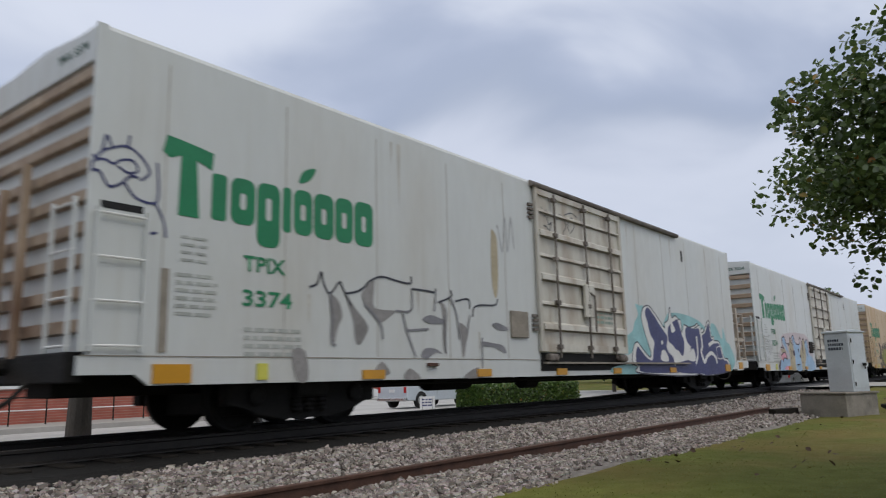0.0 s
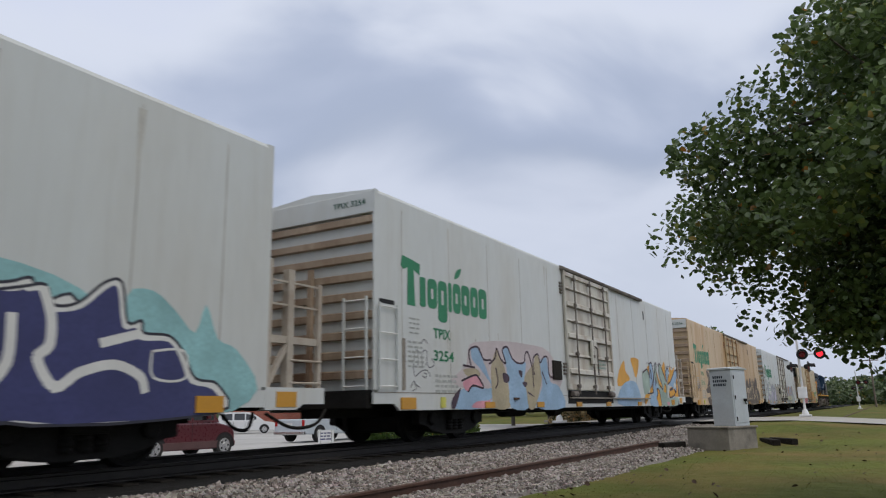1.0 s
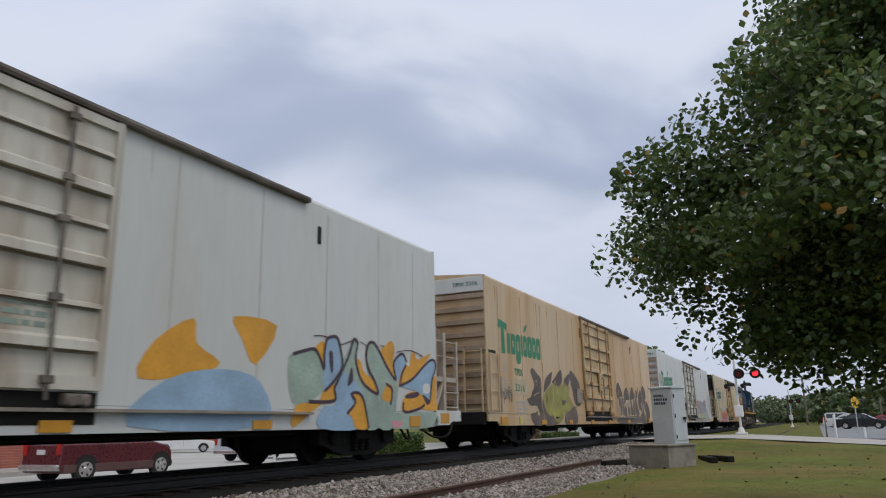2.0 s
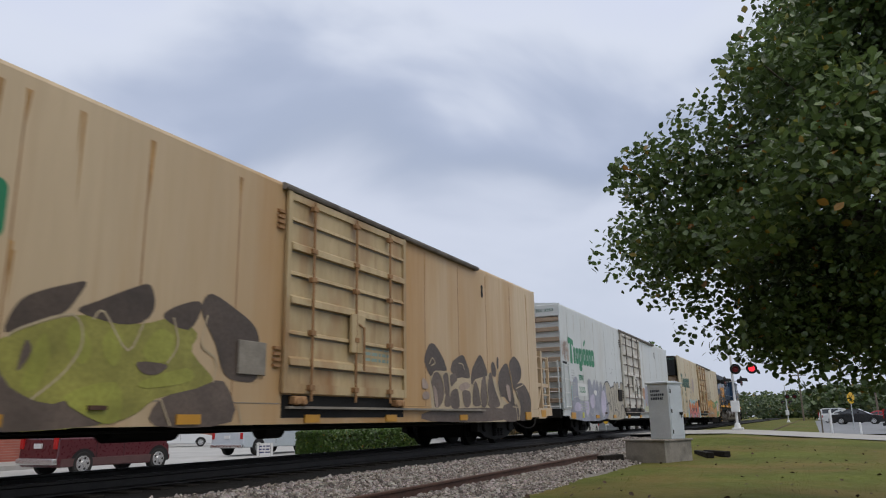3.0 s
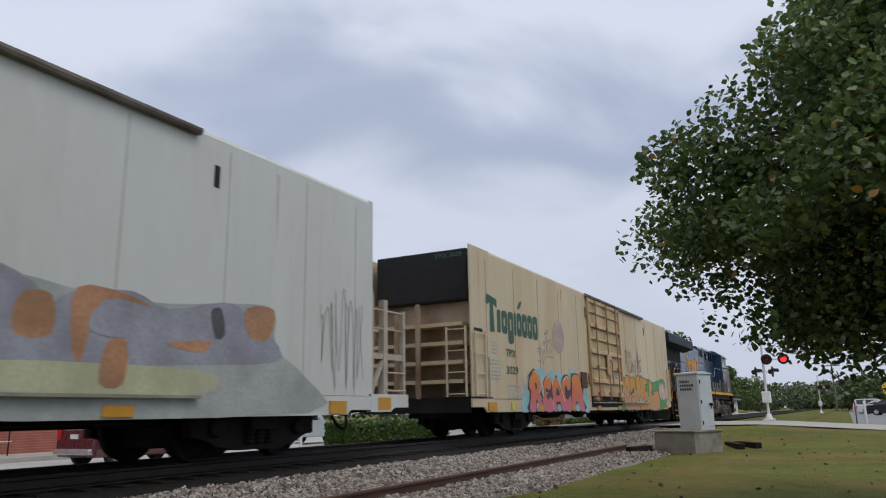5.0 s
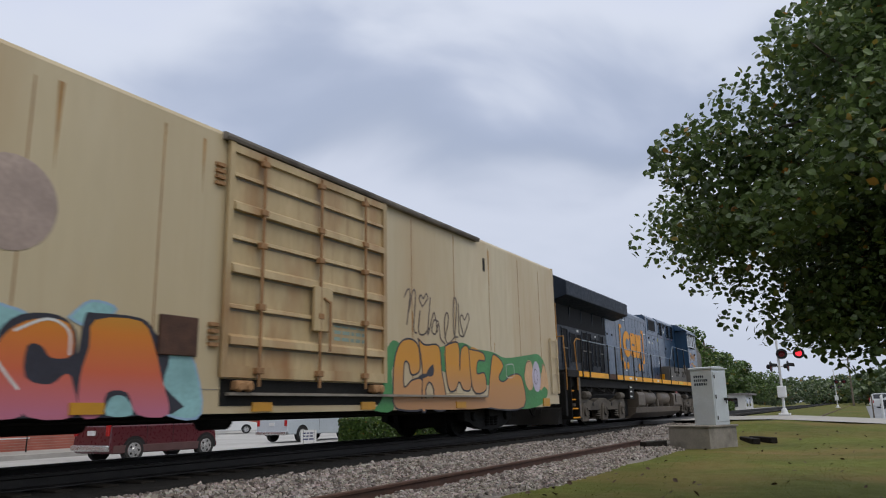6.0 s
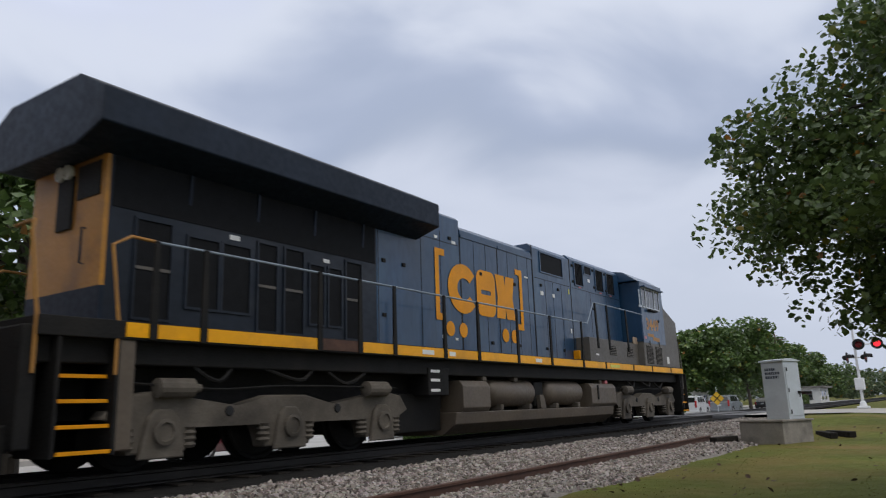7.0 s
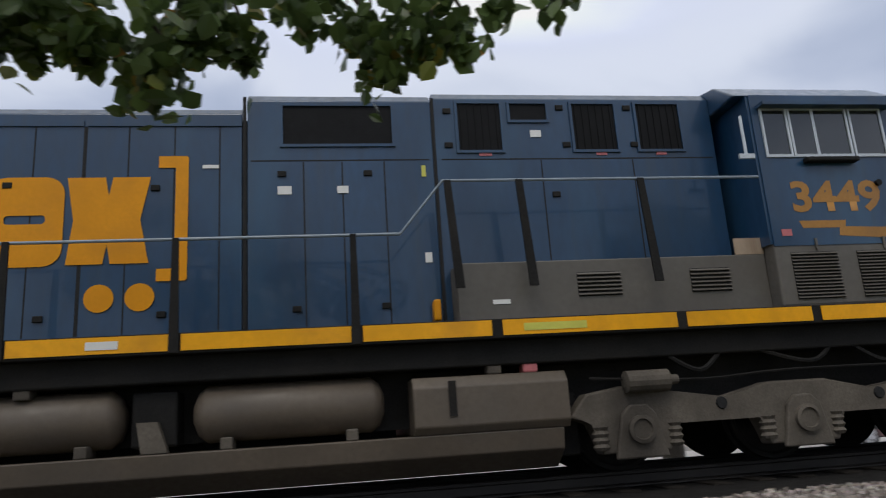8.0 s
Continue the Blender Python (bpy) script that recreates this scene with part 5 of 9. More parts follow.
g.fill(1, [(14.23, 1.39), (14.40, 1.30), (14.47, 0.96), (14.35, 0.96)])
g.fill(1, [(18.62, 1.54), (18.87, 1.55), (18.97, 1.17), (18.80, 1.16)])
g.line(2, 0.03, [(14.14, 1.51), (14.27, 1.68), (14.47, 1.72), (14.70, 1.59), (14.79, 1.32), (14.72, 1.07), (14.55, 0.94)])
g.line(2, 0.03, [(14.73, 1.67), (14.98, 1.72), (15.08, 1.33)])
g.line(2, 0.03, [(16.30, 1.40), (16.41, 1.53), (16.64, 1.63), (16.78, 1.35), (16.89, 1.02)])
g.line(2, 0.03, [(17.38, 1.03), (17.29, 1.46), (17.41, 1.73)])
g.line(2, 0.03, [(18.13, 1.88), (18.04, 1.50), (18.32, 1.15)])
g.line(2, 0.03, [(19.00, 1.96), (19.14, 1.47), (19.33, 0.98), (19.43, 0.63)])
g.line(2, 0.03, [(19.40, 1.50), (19.97, 1.62)])
g.line(2, 0.03, [(19.41, 1.43), (19.70, 0.98)])
g.line(2, 0.025, [(14.06, 1.87), (14.20, 2.01), (14.33, 1.90), (14.15, 1.84)])
g.line(2, 0.025, [(15.60, 1.98), (15.81, 1.96), (15.90, 1.85)])
g.line(2, 0.025, [(19.24, 1.07), (19.60, 1.08), (19.51, 0.98), (19.07, 0.99)])
g.done()
scribble(car_c, "black scrawled tag", 1.0, 1.7, 1.2, 1.75, S_BROWN, 7, 8, 0.02)
car_d = refrigerator_car(21.1, CAR_WHITE, SEAM, "white refrigerator car with faded slate and tan graffiti", "3253", GREEN, patch=S_WHITE, seed=4)
g = Sprayed(car_d, "faded slate grey and lilac graffiti cloud", [S_SLATE, S_LILAC, S_LGREY, S_TEAL, S_WHITE])
g.fill(3, [(0.93, 1.29), (0.97, 1.70), (1.12, 1.79), (1.20, 1.37), (1.11, 0.95), (0.96, 0.95)])
g.fill(0, [(1.08, 0.63), (1.04, 1.29), (1.08, 1.71), (1.27, 2.02), (1.64, 2.11), (1.84, 1.94), (1.89, 1.34), (3.13, 1.32), (3.09, 1.95), (3.27, 2.10), (3.54, 2.08), (3.72, 1.86), (4.02, 2.09), (4.20, 2.11), (4.28, 1.91), (4.39, 2.08), (4.63, 2.05), (4.75, 1.82), (4.95, 2.04), (5.20, 2.06), (5.36, 1.82), (5.73, 2.06), (5.88, 1.55), (5.86, 0.63)])
g.fill(1, [(1.20, 0.95), (1.53, 1.21), (2.02, 1.16), (2.25, 0.97), (1.65, 0.89)])
g.fill(1, [(2.63, 0.98), (2.61, 1.26), (3.14, 1.24), (3.16, 0.91), (2.87, 0.75)])
g.fill(1, [(3.38, 1.42), (3.91, 1.54), (4.07, 1.19), (3.67, 1.00), (3.39, 1.16)])
g.fill(1, [(4.98, 1.31), (5.21, 1.71), (5.65, 1.64), (5.76, 1.04), (5.33, 0.74), (4.99, 0.93)])
g.fill(4, [(3.95, 1.63), (4.19, 1.71), (4.41, 1.64), (4.23, 1.49)])
g.line(2, 0.03, [(3.18, 0.99), (3.12, 1.91), (3.27, 2.10), (3.50, 2.07), (3.75, 1.86)])
g.line(2, 0.03, [(3.80, 1.78), (4.02, 2.09), (4.20, 2.06), (4.26, 1.83)])
g.line(2, 0.03, [(4.33, 1.93), (4.47, 2.06), (4.64, 1.86), (4.65, 1.49)])
g.line(2, 0.03, [(2.61, 1.22), (2.63, 0.98), (2.87, 0.71), (3.16, 0.91), (3.26, 1.33)])
g.line(2, 0.03, [(3.28, 0.99), (3.48, 0.74), (3.87, 0.92), (3.98, 1.45)])
g.line(2, 0.03, [(4.81, 1.49), (4.87, 1.88), (5.12, 2.05), (5.30, 1.82), (5.22, 1.42)])
g.line(2, 0.03, [(4.86, 0.93), (5.25, 0.70), (5.76, 1.04)])
g.line(2, 0.03, [(1.08, 1.29), (1.33, 1.38), (1.88, 1.41)])
g.done()
g = Sprayed(car_d, "bubble graffiti in faded tan with dark outlines", [S_DUSTYTAN, S_CHAR])
g.fill(0, [(5.34, 0.66), (5.36, 1.61), (5.63, 1.98), (6.04, 2.11), (6.33, 2.06), (6.65, 1.88), (7.19, 1.95), (7.25, 2.09), (7.49, 2.14), (7.67, 2.04), (7.85, 2.18), (8.06, 2.06), (8.12, 1.88), (8.38, 1.95), (8.44, 2.07), (8.68, 2.17), (8.85, 2.11), (9.17, 2.11), (9.22, 1.40), (8.98, 1.00), (9.01, 0.63)])
g.line(1, 0.055, [(5.33, 0.67), (5.36, 1.61), (5.63, 1.98), (6.04, 2.11), (6.30, 2.09), (6.62, 1.88), (6.86, 1.59), (6.97, 1.21), (6.93, 0.90), (6.82, 0.65)])
g.line(1, 0.055, [(6.67, 1.89), (7.19, 1.95)])
g.line(1, 0.055, [(7.27, 0.97), (7.21, 1.55), (7.23, 1.95), (7.33, 2.12), (7.53, 2.12), (7.69, 1.94), (7.62, 1.65), (7.56, 1.37), (7.66, 1.18), (7.90, 0.91), (8.05, 0.64)])
g.line(1, 0.055, [(7.72, 1.94), (7.79, 2.13), (7.96, 2.15), (8.11, 2.03), (8.11, 1.84)])
g.line(1, 0.055, [(8.39, 1.87), (8.41, 2.06), (8.63, 2.18), (8.81, 2.11), (8.77, 1.76)])
g.line(1, 0.055, [(8.82, 2.09), (9.00, 2.15), (9.18, 2.03)])
g.line(1, 0.055, [(7.02, 0.68), (7.15, 0.90), (7.36, 0.98), (7.65, 0.94), (7.78, 0.81), (7.71, 0.71)])
g.line(1, 0.055, [(8.32, 0.63), (8.34, 0.99), (8.51, 1.17), (8.76, 1.18), (8.88, 1.00), (8.85, 0.63)])
g.line(1, 0.055, [(5.76, 0.93), (5.84, 1.16), (6.06, 1.22), (6.23, 1.26), (6.37, 1.18), (6.46, 0.95)])
g.line(1, 0.055, [(6.38, 1.66), (6.53, 1.19), (6.62, 0.92)])
g.done()
g = Sprayed(car_d, "small smiling face and faint strokes", [S_GREY])
g.fill(0, [(6.67, 2.68), (6.72, 2.71), (6.76, 2.67), (6.71, 2.64)])
g.fill(0, [(7.12, 2.69), (7.18, 2.71), (7.20, 2.66), (7.14, 2.63)])
g.line(0, 0.025, [(6.81, 2.51), (6.91, 2.47), (7.04, 2.55)])
g.line(0, 0.015, [(7.26, 3.29), (7.33, 3.42), (7.48, 3.54)])
g.line(0, 0.015, [(7.64, 3.77), (7.81, 3.94)])
g.done()
g = Sprayed(car_d, "faded orange and grey graffiti with a green band", [S_FOG, S_FADEGREEN, S_SLATE, S_RUST, S_CHAR])
g.fill(0, [(13.21, 1.40), (13.27, 1.83), (13.72, 2.03), (14.38, 2.14), (15.36, 2.04), (16.45, 2.05), (17.69, 2.20), (18.44, 2.19), (18.50, 1.62), (19.20, 1.22), (19.33, 0.67), (12.74, 0.66), (12.92, 1.08)])
g.fill(2, [(13.93, 1.21), (13.72, 1.64), (13.94, 2.05), (14.57, 2.10), (14.85, 1.88), (15.10, 2.02), (15.89, 2.14), (16.45, 1.98), (17.37, 2.18), (17.85, 2.08), (18.67, 1.49), (17.31, 1.31)])
g.fill(1, [(13.72, 0.97), (13.93, 1.21), (17.00, 1.23), (17.29, 0.98), (16.12, 0.88)])
g.fill(3, [(13.16, 1.99), (13.72, 2.08), (13.83, 1.65), (13.61, 1.51), (13.31, 1.62)])
g.fill(3, [(14.49, 1.51), (14.50, 1.92), (14.86, 1.96), (14.90, 1.53)])
g.fill(3, [(15.15, 2.08), (15.75, 2.10), (16.16, 1.97), (15.49, 1.98), (15.28, 1.25), (15.14, 1.48)])
g.fill(3, [(17.85, 2.15), (18.44, 2.19), (18.34, 1.75), (17.92, 1.74)])
g.fill(3, [(15.53, 1.02), (15.60, 1.50), (15.87, 1.51), (15.85, 1.02)])
g.fill(3, [(13.93, 1.10), (13.89, 1.54), (14.06, 1.11)])
g.fill(3, [(16.43, 1.54), (17.18, 1.63), (17.01, 1.46)])
g.fill(2, [(13.72, 1.64), (13.98, 2.11), (14.16, 2.23), (14.57, 2.06), (14.27, 1.67)])
g.fill(2, [(15.35, 1.61), (15.48, 1.92), (16.02, 1.89), (15.87, 1.58)])
g.fill(4, [(17.17, 2.03), (17.36, 2.08), (17.44, 1.74), (17.27, 1.68)])
g.done()
scribble(car_d, "black flecked scrawl", 19.6, 20.8, 0.9, 2.9, S_GREY, 47, 9, 0.012)
scribble(car_d, "reddish brown scratchy scrawl", 0.05, 0.85, 2.5, 3.5, S_RUST, 61, 9, 0.018)
car_e = refrigerator_car(21.74, CAR_CREAM, RUST_SEAM, "cream refrigerator car with bright lettered graffiti", "3029", DK_GREEN, unit=True, seed=5)
FADE = paint_stops("spray_yellow_to_pink", [(0.50, 0.16, 0.24), (0.60, 0.13, 0.06), (0.62, 0.20, 0.02), (0.42, 0.30, 0.03)], 0.66, 2.0)
g = Sprayed(car_e, "yellow, orange and pink bubble letters on teal clouds", [S_TEAL, S_BLACK, FADE, S_WHITE, S_SKY])
g.fill(0, [(2.89, 0.63), (2.92, 0.91), (3.07, 1.14), (3.31, 1.21), (3.42, 0.91), (3.35, 0.63)], 4, 0.03)
g.fill(0, [(4.04, 1.65), (4.19, 1.79), (4.47, 1.85), (4.69, 1.73), (4.47, 1.53), (4.40, 1.19)], 4, 0.03)
g.fill(0, [(4.79, 1.62), (5.14, 1.74), (5.43, 1.76), (5.46, 1.61), (5.25, 1.51)], 4, 0.03)
g.fill(0, [(5.54, 1.60), (5.73, 1.79), (6.06, 1.74), (6.29, 1.66), (6.02, 1.43), (5.75, 1.48)], 4, 0.03)
g.fill(0, [(6.76, 1.69), (7.01, 1.90), (7.34, 1.84), (7.02, 1.62)], 4, 0.03)
g.fill(0, [(7.92, 1.29), (8.45, 1.40), (8.70, 0.63), (8.15, 0.63), (8.00, 0.98)], 4, 0.03)
g.fill(1, [(3.35, 0.63), (3.41, 0.91), (3.45, 1.16), (3.35, 1.21), (3.38, 1.52), (3.54, 1.65), (3.81, 1.78), (4.08, 1.68), (4.29, 1.53), (4.39, 1.30), (4.36, 1.16), (4.50, 1.00), (4.57, 1.13), (4.50, 1.40), (4.66, 1.55), (4.96, 1.61), (5.16, 1.52), (5.27, 1.30), (5.54, 1.62), (5.69, 1.63), (5.92, 1.33), (6.09, 1.18), (6.02, 1.46), (6.23, 1.67), (6.64, 1.70), (6.86, 1.54), (6.90, 1.29), (6.95, 1.72), (7.08, 1.77), (7.69, 1.77), (7.91, 1.61), (8.14, 1.34), (8.07, 0.98), (8.23, 0.63), (5.13, 0.63)])
g.fill(2, [(3.45, 0.63), (3.51, 0.92), (3.58, 1.16), (3.44, 1.28), (3.49, 1.47), (3.68, 1.61), (3.81, 1.74), (4.08, 1.64), (4.30, 1.46), (4.34, 1.26), (4.17, 1.09), (4.30, 0.93), (4.53, 0.63), (4.18, 0.63), (4.08, 0.86), (3.92, 0.92), (3.88, 0.63)])
g.fill(2, [(4.51, 1.30), (4.62, 1.48), (4.88, 1.58), (5.11, 1.51), (5.13, 1.30), (4.90, 1.21), (4.72, 1.28), (4.69, 1.17), (4.91, 1.14), (4.74, 1.07), (4.84, 0.93), (5.01, 1.01), (5.20, 0.94), (5.27, 0.63), (4.57, 0.63), (4.42, 0.93), (4.57, 1.07), (4.63, 1.14)])
g.fill(2, [(5.33, 0.63), (5.29, 0.94), (5.22, 1.23), (5.35, 1.45), (5.59, 1.60), (5.75, 1.48), (5.93, 1.22), (6.27, 0.87), (6.34, 0.64), (6.01, 0.63), (5.89, 0.87), (5.64, 0.87), (5.60, 0.63)])
g.fill(2, [(6.10, 0.95), (6.00, 1.26), (6.13, 1.50), (6.40, 1.64), (6.77, 1.62), (6.84, 1.29), (6.60, 1.24), (6.48, 1.36), (6.33, 1.35), (6.34, 1.03), (6.61, 0.96), (6.79, 1.08), (6.88, 0.96), (6.93, 0.63), (6.40, 0.63)])
g.fill(2, [(6.99, 0.63), (6.95, 1.04), (7.03, 1.38), (7.08, 1.69), (7.69, 1.73), (7.91, 1.43), (8.04, 1.07), (8.18, 0.63), (7.72, 0.63), (7.57, 0.88), (7.30, 0.88), (7.25, 0.63)])
g.fill(1, [(3.87, 1.40), (3.99, 1.37), (4.01, 1.24), (3.90, 1.23)])
g.fill(1, [(5.61, 1.28), (5.74, 1.26), (5.83, 1.10), (5.52, 1.08)])
g.fill(0, [(3.98, 0.63), (3.97, 0.83), (4.07, 0.83), (4.15, 0.63)])
g.fill(0, [(5.65, 0.63), (5.67, 0.81), (5.84, 0.81), (5.93, 0.63)])
g.fill(0, [(7.31, 0.63), (7.36, 0.83), (7.55, 0.83), (7.66, 0.63)])
g.line(3, 0.03, [(3.84, 1.74), (4.09, 1.63), (4.32, 1.43), (4.31, 1.26), (4.18, 1.11), (4.34, 0.93)])
g.line(3, 0.03, [(4.71, 1.52), (4.97, 1.59), (5.13, 1.44)])
g.line(3, 0.03, [(5.69, 1.59), (6.09, 1.11), (6.27, 0.91)])
g.line(3, 0.03, [(6.18, 1.50), (6.52, 1.65), (6.77, 1.54), (6.80, 1.29)])
g.line(3, 0.03, [(5.24, 0.94), (5.29, 0.65)])
g.line(4, 0.03, [(2.91, 1.48), (3.03, 1.49), (2.98, 1.40)])
g.line(4, 0.03, [(3.02, 1.32), (3.20, 1.36), (3.18, 1.24), (3.06, 1.26), (3.02, 1.32)])
g.line(4, 0.03, [(3.32, 1.52), (3.39, 1.61), (3.37, 1.40)])
g.done()
g = Sprayed(car_e, "thin dark scrawled tag", [S_GREY])
g.line(0, 0.025, [(4.79, 2.81), (4.96, 2.92), (5.11, 2.91), (4.92, 2.82), (4.79, 2.81)])
g.line(0, 0.025, [(4.59, 2.47), (4.71, 2.60), (4.81, 2.51), (4.97, 2.76), (4.90, 2.45), (5.13, 2.64)])
g.line(0, 0.025, [(4.61, 2.19), (4.73, 2.35), (4.83, 2.22), (4.95, 2.46), (5.06, 2.25), (5.19, 2.42), (5.28, 2.59), (5.41, 2.45), (5.25, 2.26)])
g.line(0, 0.025, [(4.59, 1.93), (4.75, 2.10), (5.11, 2.18), (5.45, 2.15)])
g.line(0, 0.025, [(4.47, 2.38), (4.56, 2.25), (4.53, 2.11), (4.63, 1.90)])
g.line(0, 0.025, [(5.03, 2.62), (5.37, 2.70)])
g.line(0, 0.025, [(4.18, 2.34), (4.42, 2.39)])
g.line(0, 0.025, [(4.19, 2.27), (4.43, 2.26)])
g.line(0, 0.025, [(4.21, 2.01), (4.45, 2.01)])
g.done()
g = Sprayed(car_e, "orange block letters on green clouds with black outlines", [S_GREEN, S_BLACK, CAMEL, S_PEACH, S_LILAC, S_LGREY])
g.fill(0, [(12.88, 0.90), (12.87, 1.30), (12.97, 1.65), (13.21, 1.89), (13.49, 1.77), (13.16, 1.32), (13.22, 0.63), (12.55, 0.63), (12.72, 0.71)])
g.fill(0, [(14.83, 1.80), (15.18, 1.91), (15.96, 2.03), (16.54, 1.94), (17.51, 1.91), (18.22, 1.81), (19.66, 1.96), (20.36, 2.00), (20.79, 1.67), (20.84, 0.96), (20.05, 0.63), (18.20, 0.63), (17.33, 1.12), (14.96, 1.40)])
g.fill(2, [(13.20, 0.77), (13.24, 1.46), (13.44, 1.84), (13.76, 1.96), (14.06, 1.89), (14.16, 1.67), (14.14, 1.36), (13.85, 1.28), (13.74, 1.49), (13.60, 1.48), (13.58, 1.05), (13.86, 1.17), (14.20, 1.21), (14.27, 0.99), (14.23, 0.63), (13.39, 0.63)], 1, 0.035)
g.fill(2, [(14.11, 1.98), (14.38, 1.88), (14.92, 1.89), (15.02, 1.40), (15.16, 0.96), (15.23, 0.63), (14.65, 0.63), (14.69, 0.99), (14.52, 1.15), (14.37, 0.99), (14.39, 0.63), (14.21, 0.64), (14.25, 1.37)], 1, 0.035)
g.fill(2, [(15.18, 1.91), (15.76, 2.01), (15.81, 1.44), (15.90, 1.89), (16.25, 1.91), (16.33, 1.10), (15.98, 1.01), (15.78, 1.18), (15.59, 1.01), (15.34, 1.00), (15.20, 1.33)], 1, 0.035)
g.fill(2, [(16.25, 1.91), (16.93, 1.87), (17.04, 1.69), (16.70, 1.67), (16.62, 1.39), (17.01, 1.40), (17.04, 1.02), (16.41, 1.02)], 1, 0.035)
g.fill(2, [(17.17, 0.93), (17.33, 1.51), (17.51, 1.86), (18.03, 1.64), (17.76, 1.33), (18.03, 1.24), (18.50, 1.41), (19.10, 1.37), (19.18, 0.63), (17.17, 0.63)], 1, 0.035)
g.fill(2, [(14.23, 0.63), (14.22, 0.82), (17.17, 0.88), (17.17, 0.63)])
g.fill(1, [(14.41, 1.34), (14.67, 1.51), (14.68, 1.31), (14.52, 1.26)])
g.fill(1, [(14.10, 1.25), (14.30, 1.31), (14.52, 1.29), (14.20, 1.20)])
g.fill(3, [(19.31, 1.48), (19.45, 1.75), (19.70, 1.82), (19.85, 1.64), (19.82, 1.14), (19.57, 1.05), (19.36, 1.22)])
g.fill(3, [(20.31, 1.06), (20.46, 1.53), (20.60, 1.78), (20.83, 1.55), (20.92, 1.07), (20.62, 1.16)])
g.fill(4, [(19.82, 1.50), (20.00, 1.79), (20.23, 1.76), (20.38, 1.43), (20.27, 1.06), (20.00, 1.04), (19.85, 1.23)])
g.line(1, 0.02, [(19.92, 1.42), (20.00, 1.60), (20.15, 1.52), (20.12, 1.24), (19.97, 1.25), (19.92, 1.42)])
g.line(1, 0.02, [(19.31, 1.48), (19.45, 1.74), (19.70, 1.79)])
g.line(1, 0.02, [(20.46, 1.53), (20.60, 1.75), (20.79, 1.55)])
g.line(5, 0.02, [(18.20, 1.64), (18.61, 1.66), (18.62, 1.38), (18.21, 1.36), (18.20, 1.64)])
g.done()
g = Sprayed(car_e, "thin black looping scrawl with two hearts", [S_UMBER])
g.line(0, 0.035, [(13.62, 2.76), (13.75, 2.92), (13.83, 2.84), (13.70, 2.24)])
g.line(0, 0.035, [(13.74, 2.40), (13.93, 2.90), (14.03, 2.84), (13.95, 2.19), (14.05, 2.09)])
g.line(0, 0.035, [(14.19, 2.54), (14.13, 2.13), (14.32, 2.08), (14.53, 2.22)])
g.line(0, 0.035, [(14.61, 2.85), (14.48, 2.09), (14.71, 2.53), (14.80, 2.50), (14.87, 2.18)])
g.line(0, 0.035, [(14.29, 2.64), (14.17, 2.78), (14.24, 2.87), (14.33, 2.81), (14.44, 2.92), (14.50, 2.83), (14.29, 2.64)])
g.line(0, 0.035, [(14.92, 2.39), (14.75, 2.41), (14.64, 2.19), (14.79, 2.13), (14.93, 2.35), (15.00, 2.06), (15.18, 1.96)])
g.line(0, 0.035, [(15.18, 2.08), (15.35, 2.45), (15.31, 2.62), (15.20, 2.51), (15.18, 2.17), (15.31, 1.97), (15.62, 2.13)])
g.line(0, 0.035, [(15.62, 2.13), (15.74, 2.86), (15.60, 2.93), (15.58, 2.21), (15.76, 2.14)])
g.line(0, 0.035, [(15.83, 2.87), (15.82, 2.24), (16.03, 2.17)])
g.line(0, 0.035, [(16.03, 2.17), (15.88, 2.52), (15.98, 2.64), (16.09, 2.54), (16.24, 2.70), (16.31, 2.57), (16.03, 2.17)])
g.done()
bm = bmesh.new()
flat(bm, [(6.00 + 0.52 * math.cos(k * math.tau / 28), 2.83 + 0.52 * math.sin(k * math.tau / 28)) for k in range(28)], -0.005)
part("faded_mark", bm, S_SMOKEMARK, car_e, "faded brown round mark")
for ob, x0 in zip((car_a, car_b, car_c, car_d, car_e), (3.49, 27.5, 52.0, 75.9, 101.1)):
    MOVING.append((ob, x0))
